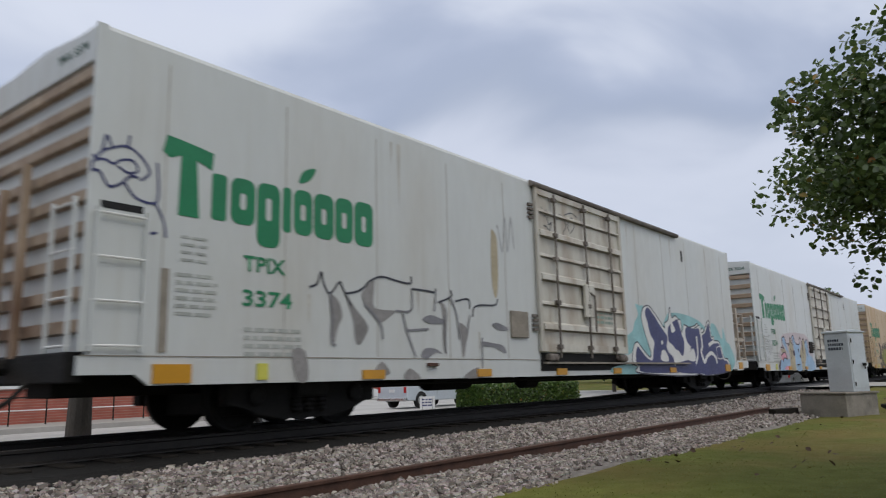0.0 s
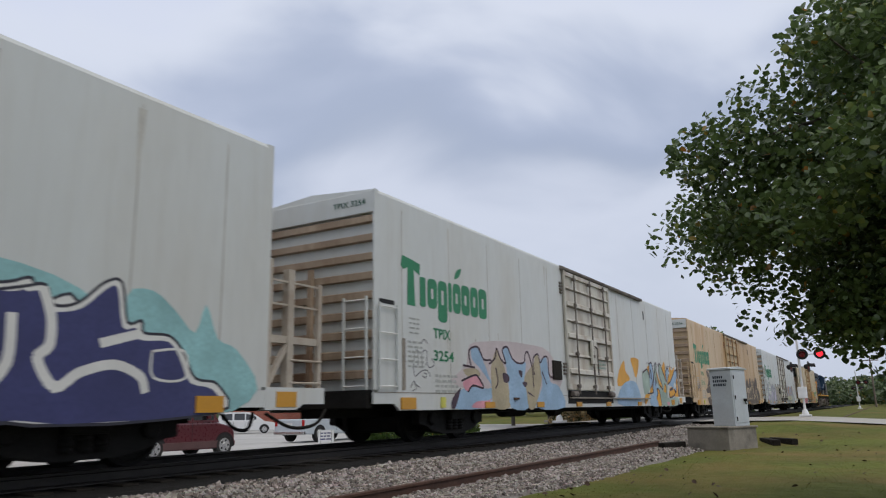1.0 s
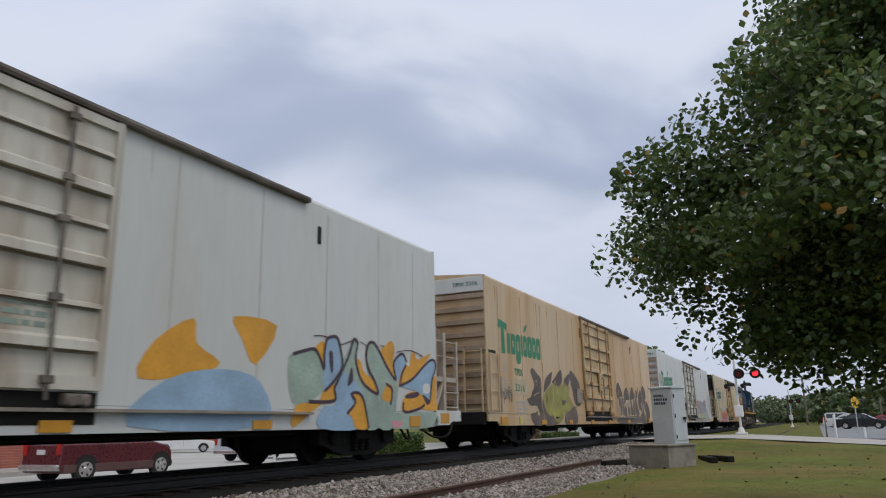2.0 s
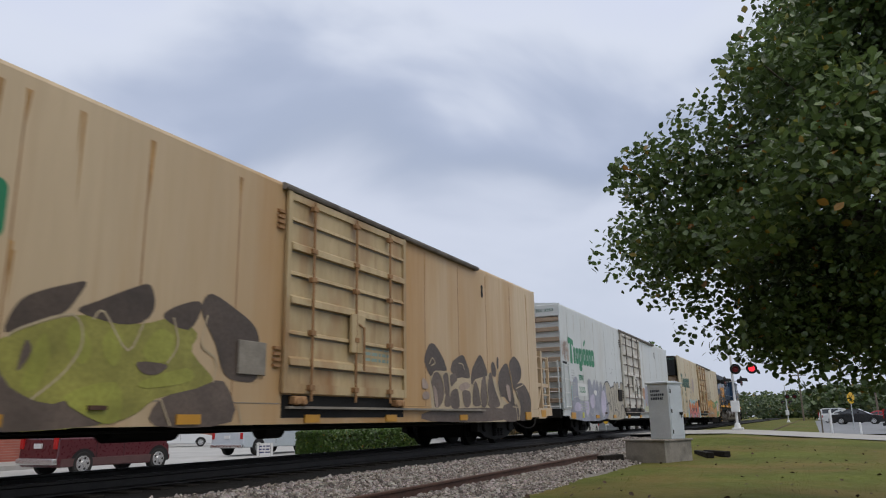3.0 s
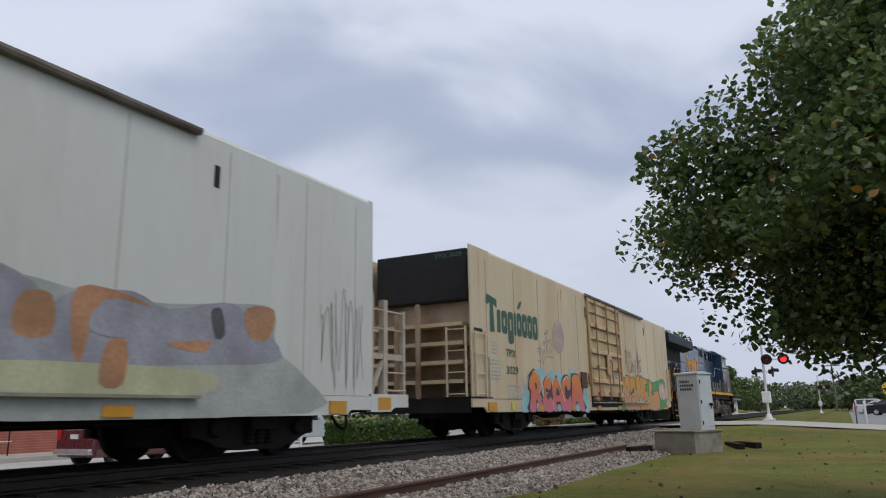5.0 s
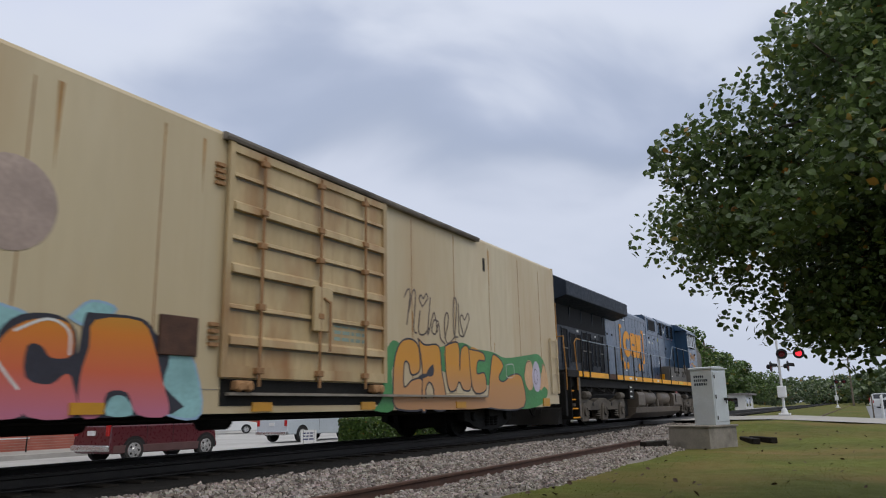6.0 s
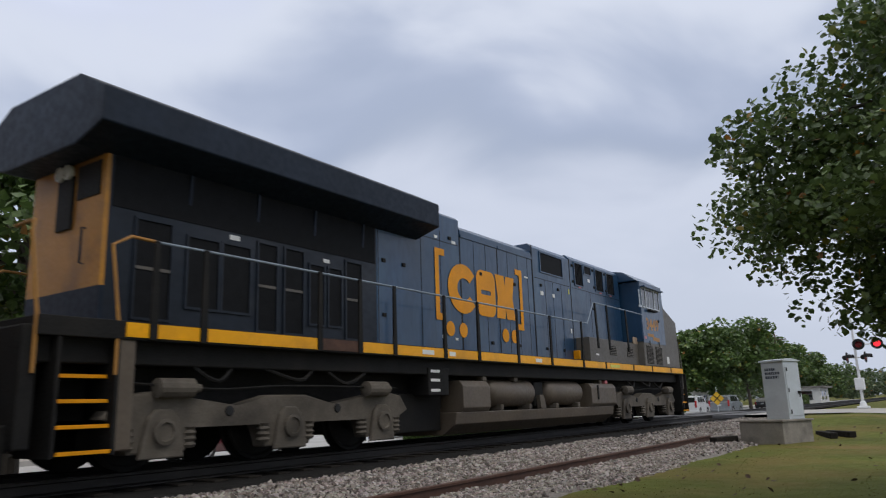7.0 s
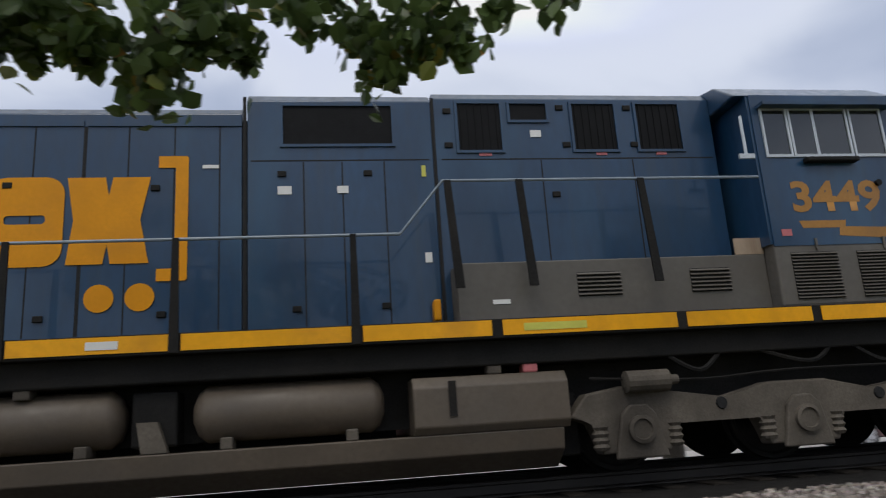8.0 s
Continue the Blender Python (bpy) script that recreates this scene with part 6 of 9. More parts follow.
# ---- locomotive ----
HANDRAIL = mat("pale_blue_handrail", (0.22, 0.27, 0.33), 0.4, vary=0.15)
def loco_truck(loco, axles, sgn):
    t = new("truck")
    t.parent = loco
    a, b, c = axles
    for y in (0.16, CAR_W - 0.4):
        bm = bmesh.new()
        o = [(a - 0.75, 0.62), (a - 0.55, 0.86), (a - 0.1, 0.93), (b - 0.9, 0.72), (b - 0.35, 0.88), (b + 0.35, 0.88), (b + 0.9, 0.72), (c + 0.1, 0.93), (c + 0.55, 0.86), (c + 0.75, 0.62),
             (c + 0.5, 0.56), (c + 0.42, 0.22), (c - 0.36, 0.22), (c - 0.45, 0.52), (b + 0.5, 0.52), (b + 0.42, 0.2), (b - 0.42, 0.2), (b - 0.5, 0.52), (a + 0.45, 0.52), (a + 0.36, 0.22), (a - 0.42, 0.22), (a - 0.5, 0.56)]
        prism(bm, o, y, y + 0.24, "y", 0.025)
        part("side_frame", bm, TRUCK_GREY, t, "cast steel side frame coated with road grime")
        yf = y if y < 1 else y + 0.24
        s = -1 if y < 1 else 1
        for x in axles:
            bm = bmesh.new()
            prism(bm, [(x - 0.3, 0.16), (x + 0.3, 0.16), (x + 0.2, 0.62), (x + 0.1, 0.72), (x - 0.1, 0.72), (x - 0.2, 0.62)], *sorted((yf, yf + s * 0.07)), "y", 0.02)
            part("journal_box", bm, TRUCK_GREY, t)
            bm = bmesh.new()
            lathe(bm, [(0, 0.15), (s * 0.05, 0.15), (s * 0.06, 0.11), (s * 0.035, 0.10), (s * 0.035, 0.02)], "y", (x, yf + s * 0.07, 0.46), 18)
            part("bearing_cap", bm, TRUCK_GREY, t)
            for k in (-0.42, 0.42):
                bm = bmesh.new()
                lathe(bm, [(0.26 + 0.035 * j, 0.095 if j % 2 else 0.07) for j in range(8)], "z", (x + k, yf - s * 0.04, 0), 12)
                part("spring", bm, TRUCK_GREY, t)
        for x in (a + 0.15, c - 0.15):
            bm = bmesh.new()
            lathe(bm, [(x - 0.28, 0.06), (x - 0.26, 0.12), (x + 0.22, 0.12), (x + 0.24, 0.06), (x + 0.34, 0.05)], "x", (0, yf + s * 0.06, 0.96), 14)
            part("brake_cylinder", bm, TRUCK_GREY, t)
        for x in (a + 1.0, b + 1.0):
            bm = bmesh.new()
            lathe(bm, [(0, 0.07), (s * 0.02, 0.06)], "y", (x, yf, 0.68), 12)
            part("frame_hole", bm, DARK, t)
        bm = bmesh.new()
        path_tube(bm, smooth_line3([(a - 0.5, yf + s * 0.03, 1.02), (a + 0.8, yf + s * 0.03, 0.95), (b, yf + s * 0.03, 1.0), (c + 0.4, yf + s * 0.03, 0.98)]), 0.014, 6)
        part("brake_pipe", bm, BLACK_STEEL, t)
        bm = bmesh.new()
        path_tube(bm, smooth_line3([(a + 0.4, yf + 0.1, 1.3), (a + 0.8, yf, 1.05), (a + 1.3, yf + 0.1, 1.3), (b + 0.2, yf, 1.08), (b + 0.7, yf + 0.1, 1.3), (b + 1.2, yf, 1.04), (c - 0.1, yf + 0.1, 1.3)], 6), 0.028, 6)
        part("cable", bm, BLACK_STEEL, t)
    bm = bmesh.new()
    box(bm, a - 0.2, c + 0.2, 0.75, CAR_W - 0.75, 0.55, 1.15, 0.03)
    part("bolster", bm, BLACK_STEEL, t)
    for x in axles:
        wheelset(loco, x, CAR_W / 2, 0.533)


def louvre(parent, x0, x1, z0, z1, y, n, material):
    v = new("louvre")
    v.parent = parent
    bm = bmesh.new()
    box(bm, x0, x1, y - 0.004, y + 0.02, z0, z1)
    part("backing", bm, DARK, v)
    for k in range(n):
        z = z0 + (z1 - z0) * (k + 0.5) / n
        bm = bmesh.new()
        prism(bm, [(y - 0.006, z + 0.35 * (z1 - z0) / n), (y - 0.03, z - 0.15 * (z1 - z0) / n), (y - 0.026, z - 0.25 * (z1 - z0) / n), (y - 0.006, z + 0.1 * (z1 - z0) / n)], x0, x1, "x")
        part("slat", bm, material, v)


def plate(parent, name, x0, x1, z0, z1, y, material, t=0.008, label=""):
    bm = bmesh.new()
    box(bm, x0, x1, y - t, y + 0.004, z0, z1)
    return part(name, bm, material, parent, label)


def framed_opening(parent, x0, x1, z0, z1, y, inner, frame_mat, name="screen", bars_n=0):
    v = new(name)
    v.parent = parent
    plate(v, "panel", x0, x1, z0, z1, y, inner, 0.004)
    bm = bmesh.new()
    w = 0.035
    for q in ((x0 - w, x1 + w, z1, z1 + w), (x0 - w, x1 + w, z0 - w, z0), (x0 - w, x0, z0, z1), (x1, x1 + w, z0, z1)):
        box(bm, q[0], q[1], y - 0.025, y + 0.002, q[2], q[3])
    part("frame", bm, frame_mat, v)
    for k in range(bars_n):
        x = x0 + (x1 - x0) * (k + 0.5) / bars_n
        bm = bmesh.new()
        box(bm, x - 0.008, x + 0.008, y - 0.016, y - 0.004, z0, z1)
        part("bar", bm, SCREEN, v)
    return v


def diesel_locomotive():
    c = thing("diesel_locomotive", "dark blue diesel locomotive with yellow sill stripe and lettering shapes", "locomotive")
    HY, FY = 0.70, CAR_W - 0.70
    # underframe and stripe
    bm = bmesh.new()
    box(bm, -0.95, 20.85, 0.18, CAR_W - 0.18, 1.22, 1.50, 0.02)
    part("underframe", bm, BLACK_STEEL, c)
    bm = bmesh.new()
    box(bm, -0.8, 20.6, 0.62, CAR_W - 0.62, 0.62, 1.22)
    part("centre_frame", bm, BLACK_STEEL, c)
    for x0, x1 in ((5.25, 6.8), (14.72, 14.95)):
        bm = bmesh.new()
        box(bm, x0, x1, 0.5, CAR_W - 0.5, 0.22, 0.9, 0.02)
        part("equipment_rack", bm, BLACK_STEEL, c)
    bm = bmesh.new()
    box(bm, -1.0, 21.0, 0.03, CAR_W - 0.03, 1.49, 1.70, 0.01)
    part("walkway", bm, BLACK_STEEL, c)
    posts = [0.3, 1.0, 3.05, 3.95, 4.83, 6.32, 7.50, 9.11, 10.72, 12.52]
    cuts = posts + [14.0, 16.1, 17.75, 19.6, 20.98]
    for a, b in zip([-0.1] + cuts, cuts):
        worn = abs(a - 3.05) < 0.01 or abs(a - 17.75) < 0.01
        bm = bmesh.new()
        box(bm, a + 0.07, b - 0.05, 0.018, 0.034, 1.52, 1.685)
        part("sill_stripe", bm, RAIL_RUST if worn and a < 5 else STRIPE, c)
    # hood sections: (x0, x1, top, chamfer)
    for x0, x1, top, ch in ((0.05, 5.2, 4.0, 0.05), (5.2, 6.58, 4.25, 0.1), (6.58, 7.98, 4.61, 0.06), (8.02, 11.30, 4.46, 0.1), (11.36, 13.55, 4.65, 0.12), (13.58, 17.25, 4.69, 0.12)):
        bm = bmesh.new()
        prism(bm, [(HY, 1.70), (HY, top - ch), (HY + ch, top), (FY - ch, top), (FY, top - ch), (FY, 1.70)], x0, x1, "x", 0.012)
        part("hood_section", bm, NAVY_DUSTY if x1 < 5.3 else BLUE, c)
    bm = bmesh.new()
    box(bm, 5.3, 17.2, HY + 0.06, FY - 0.06, 1.72, 4.3)
    part("hood_core", bm, DARK, c)
    for x0, x1 in ((8.02, 9.56), (9.60, 11.30)):
        bm = bmesh.new()
        box(bm, x0, x1, HY - 0.02, HY + 0.02, 4.20, 4.27)
        part("roof_seam", bm, BLUE, c)
    for x in (5.25, 6.57, 7.25, 8.0, 8.55, 9.05, 9.58, 10.05, 10.55, 11.05, 11.33, 12.0, 12.45, 12.95, 13.57, 14.9, 16.1):
        top = 4.2 if x < 11.3 else 3.75
        wide = 0.02 if x in (8.0, 9.58, 11.33, 13.57) else 0.008
        plate(c, "door_seam", x - wide, x + wide, 1.80, top if x < 11.3 else (4.58 if x in (11.33, 13.57) else top), HY, DARK, 0.003)
    plate(c, "door_seam", 11.4, 13.5, 3.76, 3.775, HY, DARK, 0.003)
    plate(c, "door_seam", 13.65, 17.2, 3.76, 3.775, HY, DARK, 0.003)
    plate(c, "door_seam", 6.6, 7.95, 3.98, 3.995, HY, DARK, 0.003)
    for x, z in ((5.4, 2.3), (5.4, 3.3), (6.0, 3.3), (7.3, 2.0), (7.6, 4.1), (8.8, 3.5), (9.2, 2.0), (10.35, 3.45), (10.45, 2.0), (11.75, 3.6), (12.75, 3.6), (11.9, 2.0), (12.9, 2.0), (13.75, 4.4), (13.75, 3.95), (15.2, 4.45), (16.1, 4.45), (15.25, 3.95), (16.15, 3.95), (15.05, 3.3)):
        bm = bmesh.new()
        box(bm, x - 0.05, x + 0.05, HY - 0.025, HY + 0.002, z - 0.035, z + 0.035, 0.008)
        part("latch", bm, BLACK_STEEL, c)
    # windows and grilles of the engine hood
    framed_opening(c, 11.77, 13.06, 3.97, 4.46, HY, SCREEN, BLUE, "grille", 0)
    for x0, x1, z0 in ((13.88, 14.42, 3.88), (14.55, 15.02, 4.28), (15.36, 15.92, 3.88), (16.22, 16.8, 3.88)):
        framed_opening(c, x0, x1, z0, 4.50, HY, SCREEN, BLUE, "grille", 6 if z0 < 4 else 0)
    bm = bmesh.new()
    lathe(bm, [(4.6, 0.36), (4.76, 0.36), (4.84, 0.3)], "z", (7.2, 1.3, 0), 20)
    part("exhaust_stack", bm, TANK, c)
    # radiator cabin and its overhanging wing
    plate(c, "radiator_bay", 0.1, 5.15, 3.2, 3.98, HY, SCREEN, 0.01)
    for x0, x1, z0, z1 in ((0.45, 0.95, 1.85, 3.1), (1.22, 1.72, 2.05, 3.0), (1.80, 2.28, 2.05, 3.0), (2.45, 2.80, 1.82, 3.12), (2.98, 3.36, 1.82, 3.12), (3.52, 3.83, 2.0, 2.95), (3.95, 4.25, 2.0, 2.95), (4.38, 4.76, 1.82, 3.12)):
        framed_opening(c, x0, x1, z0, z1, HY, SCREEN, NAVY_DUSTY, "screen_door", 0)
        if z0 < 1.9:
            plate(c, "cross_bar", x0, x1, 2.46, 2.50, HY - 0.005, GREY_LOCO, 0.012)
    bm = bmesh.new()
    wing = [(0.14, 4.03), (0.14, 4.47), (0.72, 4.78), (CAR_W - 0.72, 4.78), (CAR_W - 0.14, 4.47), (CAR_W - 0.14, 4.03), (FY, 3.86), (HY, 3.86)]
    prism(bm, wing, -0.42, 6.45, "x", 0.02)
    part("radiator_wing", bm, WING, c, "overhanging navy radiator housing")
    bm = bmesh.new()
    box(bm, 3.4, 6.2, 0.9, CAR_W - 0.9, 4.78, 4.83, 0.01)
    box(bm, 0.0, 3.2, 0.9, CAR_W - 0.9, 4.78, 4.81, 0.01)
    part("fan_cover", bm, WING, c)
    for x in (1.2, 2.4, 3.6, 4.8):
        bm = bmesh.new()
        prism(bm, [(HY, 3.3), (HY, 3.95), (0.3, 4.02), (HY - 0.04, 3.86)], x, x + 0.05, "x")
        part("wing_bracket", bm, WING, c)
    # rear face in dull yellow, with window, headlights and door
    bm = bmesh.new()
    box(bm, 0.0, 0.06, HY, FY, 2.2, 3.88)
    part("rear_face", bm, REAR_FACE, c, "dull yellow rear hood end")
    bm = bmesh.new()
    box(bm, 0.0, 0.06, HY, FY, 1.70, 2.2)
    part("rear_base", bm, WING, c)
    bm = bmesh.new()
    box(bm, -0.02, 0.01, HY + 0.1, HY + 0.62, 3.35, 3.8, 0.01)
    part("rear_window", bm, DARK, c)
    bm = bmesh.new()
    box(bm, -0.04, 0.01, HY + 0.7, HY + 1.05, 3.0, 3.7, 0.01)
    part("rear_doorway", bm, DARK, c)
    for y in (HY + 0.8, HY + 0.98):
        bm = bmesh.new()
        lathe(bm, [(0.0, 0.1), (-0.06, 0.1), (-0.07, 0.07), (-0.05, 0.06)], "x", (-0.02, y, 3.76), 16)
        part("headlight", bm, DECAL, c, "round white headlight")
    bm = bmesh.new()
    path_tube(bm, [(-0.02, HY + 0.35, 2.5), (-0.07, HY + 0.35, 2.5), (-0.07, HY + 0.35, 2.95), (-0.02, HY + 0.35, 2.95)], 0.014, 6)
    part("grab_iron", bm, WING, c)
    # rear deck, steps and pilot
    for end, xs, s in (("rear", -1.0, 1), ("front", 20.35, 1)):
        for y0 in (0.04, CAR_W - 0.74):
            st = new("steps")
            st.parent = c
            for k in range(5):
                z = 0.3 + 0.265 * k
                inset = 0.05 * k
                ya, yb = (y0 + inset, y0 + 0.7) if y0 < 1 else (y0, y0 + 0.7 - inset)
                bm = bmesh.new()
                box(bm, xs + 0.28, xs + 0.86, ya, yb, z - 0.03, z)
                part("tread", bm, BLACK_STEEL, st)
                bm = bmesh.new()
                box(bm, xs + 0.28, xs + 0.86, ya - 0.012, ya + 0.02, z - 0.028, z + 0.012)
                part("nosing", bm, YELLOW, st)
            for x in (xs + 0.22, xs + 0.88):
                bm = bmesh.new()
                box(bm, x, x + 0.04, y0, y0 + 0.7, 0.25, 1.5)
                part("step_side", bm, BLACK_STEEL, st)
    bm = bmesh.new()
    box(bm, -0.1, 0.12, 0.05, 0.6, 0.28, 1.5, 0.02)
    part("end_bulkhead", bm, TANK, c)
    for x0, x1 in ((-1.12, -0.95), (20.9, 21.05)):
        bm = bmesh.new()
        box(bm, x0, x1, 0.1, CAR_W - 0.1, 0.35, 1.6, 0.02)
        part("pilot", bm, BLACK_STEEL, c)
    for x0, s in ((-1.12, -1), (21.05, 1)):
        bm = bmesh.new()
        tube(bm, (x0, CAR_W / 2, 0.86), (x0 + s * 0.35, CAR_W / 2, 0.86), 0.1)
        xa, xb = sorted((x0 + s * 0.35, x0 + s * 0.68))
        box(bm, xa, xb, CAR_W / 2 - 0.17, CAR_W / 2 + 0.17, 0.70, 1.02, 0.05)
        part("coupler", bm, BLACK_STEEL, c)
        bm = bmesh.new()
        prism(bm, [(x0, 0.14), (x0 + s * 0.35, 0.12), (x0 + s * 0.12, 0.55), (x0, 0.6)], 0.25, CAR_W - 0.25, "y")
        part("plow", bm, BLACK_STEEL, c)
        for y in (0.8, 1.0, 2.1, 2.3):
            bm = bmesh.new()
            path_tube(bm, smooth_line3([(x0, y, 0.9), (x0 + s * 0.2, y, 0.6), (x0 + s * 0.3, y, 0.38)]), 0.025, 6)
            part("air_hose", bm, BLACK_STEEL, c)
    # handrails
    RZ = 2.67
    bm = bmesh.new()
    path_tube(bm, [(0.3, 0.06, RZ), (13.03, 0.06, RZ), (13.53, 0.06, 3.27), (17.35, 0.06, 3.27)], 0.018, 8)
    part("handrail", bm, HANDRAIL, c)
    for x in posts:
        bm = bmesh.new()
        prism(bm, [(x - 0.05, 1.50), (x + 0.05, 1.50), (x + 0.032, RZ), (x - 0.032, RZ)], 0.0, 0.03, "y")
        part("stanchion", bm, BLACK_STEEL, c)
    for x in (13.58, 14.4, 15.85):
        bm = bmesh.new()
        prism(bm, [(x + 0.02, 2.05), (x + 0.12, 2.05), (x + 0.04, 3.27), (x - 0.04, 3.27)], 0.03, 0.06, "y")
        part("stanchion", bm, BLACK_STEEL, c)
    for x0, y in ((-0.12, 0.05), (-1.0, 0.08), (-0.12, CAR_W - 0.05)):
        bm = bmesh.new()
        path_tube(bm, [(x0, y, 1.1), (x0, y, 1.7), (x0 - 0.12, y, 2.55), (x0 + (0.1 if x0 > -0.5 else -0.1), y, 2.68), (x0 + (0.42 if x0 > -0.5 else -0.1), y if x0 > -0.5 else y + 0.4, RZ)], 0.02, 8)
        part("step_handrail", bm, REAR_YEL, c)
    bm = bmesh.new()
    path_tube(bm, [(21.0, 0.08, 1.0), (21.02, 0.08, 1.9), (20.9, 0.1, 2.6), (20.7, 0.12, 2.75)], 0.02, 8)
    part("step_handrail", bm, GREY_LOCO, c)
    # dusty low boxes on the walkway and the battery covers
    bm = bmesh.new()
    box(bm, 13.66, 17.42, 0.30, HY, 1.70, 2.38, 0.015)
    part("battery_box", bm, GREY_LOCO, c, "dusty grey equipment boxes along the walkway")
    louvre(c, 15.05, 15.57, 1.95, 2.23, 0.30, 6, GREY_LOCO)
    louvre(c, 16.43, 16.93, 1.95, 2.23, 0.30, 6, GREY_LOCO)
    bm = bmesh.new()
    box(bm, 13.42, 13.50, 0.5, 0.69, 1.78, 2.02, 0.02)
    part("brake_chain_hook", bm, YELLOW, c)
    # cab and nose
    cab = new("cab")
    cab.parent = c
    cab["label"] = "angular grey-blue driver's cab with side windows"
    bm = bmesh.new()
    A, B = 0.1, CAR_W - 0.1
    prism(bm, [(17.42, 1.70), (20.95, 1.70), (20.9, 3.28), (19.62, 3.66), (19.46, 4.36), (17.45, 4.36)], A, B, "y", 0.03)
    part("shell", bm, [GREY_LOCO], cab)
    bm = bmesh.new()
    prism(bm, [(A + 0.0, 4.345), (A + 0.45, 4.66), (A + 0.8, 4.72), (B - 0.8, 4.72), (B - 0.45, 4.66), (B, 4.345)], 17.25, 19.5, "x", 0.02)
    part("cab_roof", bm, BLUE, cab)
    bm = bmesh.new()
    box(bm, 17.43, 19.56, A - 0.008, A + 0.01, 2.42, 4.35)
    part("upper_side", bm, BLUE, cab)
    bm = bmesh.new()
    box(bm, 17.395, 17.43, A + 0.01, B - 0.01, 2.45, 4.34)
    part("back_wall", bm, BLUE, cab)
    for k, (x0, x1) in enumerate(((17.56, 17.86), (17.93, 18.68), (18.76, 19.16))):
        w = new("cab_window")
        w.parent = cab
        bm = bmesh.new()
        box(bm, x0, x1, A - 0.014, A + 0.005, 3.56, 4.14)
        part("pane", bm, WINDOW, w)
        bm = bmesh.new()
        for q in ((x0 - 0.03, x1 + 0.03, 4.14, 4.175), (x0 - 0.03, x1 + 0.03, 3.525, 3.56), (x0 - 0.03, x0, 3.56, 4.14), (x1, x1 + 0.03, 3.56, 4.14)):
            box(bm, q[0], q[1], A - 0.03, A, q[2], q[3])
        part("frame", bm, SILVER, w)
    bm = bmesh.new()
    box(bm, 18.22, 18.26, A - 0.02, A, 3.56, 4.14)
    part("mullion", bm, SILVER, cab)
    bm = bmesh.new()
    prism(bm, [(17.5, 4.16), (19.3, 4.16), (19.3, 4.2), (17.5, 4.2)], A - 0.16, A, "y")
    part("sunshade", bm, BLUE, cab)
    bm = bmesh.new()
    box(bm, 18.0, 18.7, A - 0.12, A - 0.008, 3.44, 3.5, 0.015)
    part("armrest", bm, BLACK_STEEL, cab)
    bm = bmesh.new()
    tube(bm, (17.25, 0.06, 3.55), (17.25, 0.06, 4.05), 0.02, seg=8)
    box(bm, 17.15, 17.35, 0.04, 0.07, 3.5, 3.56)
    part("mirror", bm, SILVER, cab)
    bm = bmesh.new()
    for x0, x1, y0 in ((17.5, 18.3, 1.0), (18.6, 19.2, 1.1)):
        box(bm, x0, x1, y0, y0 + 0.7, 4.7, 4.78, 0.02)
    part("air_conditioner", bm, TANK, cab)
    lettering("unit_number", "3449", 0.40, REAR_YEL, cab, 17.76, A - 0.013, 2.82, 1.2, 0.03)
    bm = bmesh.new()
    flat(bm, [(17.80, 2.72), (18.42, 2.72), (18.40, 2.64), (18.98, 2.62), (18.9, 2.49), (18.30, 2.53), (18.32, 2.63), (17.84, 2.63)], A - 0.012)
    part("lightning_bolt", bm, REAR_YEL, cab)
    plate(cab, "decal", 17.55, 17.68, 2.54, 2.62, A - 0.008, PINK)
    louvre(cab, 17.62, 18.22, 1.78, 2.34, A, 14, GREY_LOCO)
    louvre(cab, 18.48, 19.1, 1.78, 2.34, A, 14, GREY_LOCO)
    plate(cab, "decal", 19.55, 19.78, 1.82, 2.05, A, DECAL)
    for x in (17.95, 18.85):
        plate(cab, "hinge", x, x + 0.03, 2.36, 2.5, A - 0.008, GREY_LOCO, 0.02)
    bm = bmesh.new()
    lathe(bm, [(0, 0.04), (-0.05, 0.04)], "y", (18.95, A, 3.18), 10)
    part("lamp", bm, BLACK_STEEL, cab)
    # sills of dirt-cream at the cab step
    plate(c, "step_panel", 17.05, 17.42, 2.38, 2.58, 0.32, END_DIRTY, 0.02)
    # orange marks: brackets, plain block shapes and dots
    y = HY - 0.014
    bm = bmesh.new()
    ribbon(bm, [(7.32, 3.75), (7.1, 3.75), (7.1, 2.42), (7.32, 2.42)], 0.14, y, 0, False)
    part("bracket_mark", bm, YELLOW, c)
    bm = bmesh.new()
    ribbon(bm, [(10.44, 3.76), (10.64, 3.76), (10.64, 2.44), (10.44, 2.44)], 0.14, y, 0, False)
    part("bracket_mark", bm, YELLOW, c)
    bm = bmesh.new()
    arc = [radians(38 + 284 * k / 22) for k in range(23)]
    flat(bm, [(8.06 + 0.58 * math.cos(u), 3.08 + 0.53 * math.sin(u)) for u in arc] + [(8.10 + 0.27 * math.cos(u), 3.08 + 0.23 * math.sin(u)) for u in reversed(arc)], y)
    part("block_mark", bm, YELLOW, c, "plain orange rounded block")
    bm = bmesh.new()
    ring_shape(bm, rounded(9.0, 3.08, 0.80, 1.02, 0.2), rounded(9.0, 3.10, 0.42, 0.10, 0.04), y)
    part("block_mark", bm, YELLOW, c, "plain orange rounded block")
    bm = bmesh.new()
    flat(bm, [(9.44, 2.58), (9.82, 2.58), (9.86, 2.8), (9.9, 2.58), (10.3, 2.58), (10.2, 3.08), (10.3, 3.58), (9.9, 3.58), (9.86, 3.36), (9.82, 3.58), (9.42, 3.58), (9.5, 3.08)], y)
    part("block_mark", bm, YELLOW, c, "plain orange notched block")
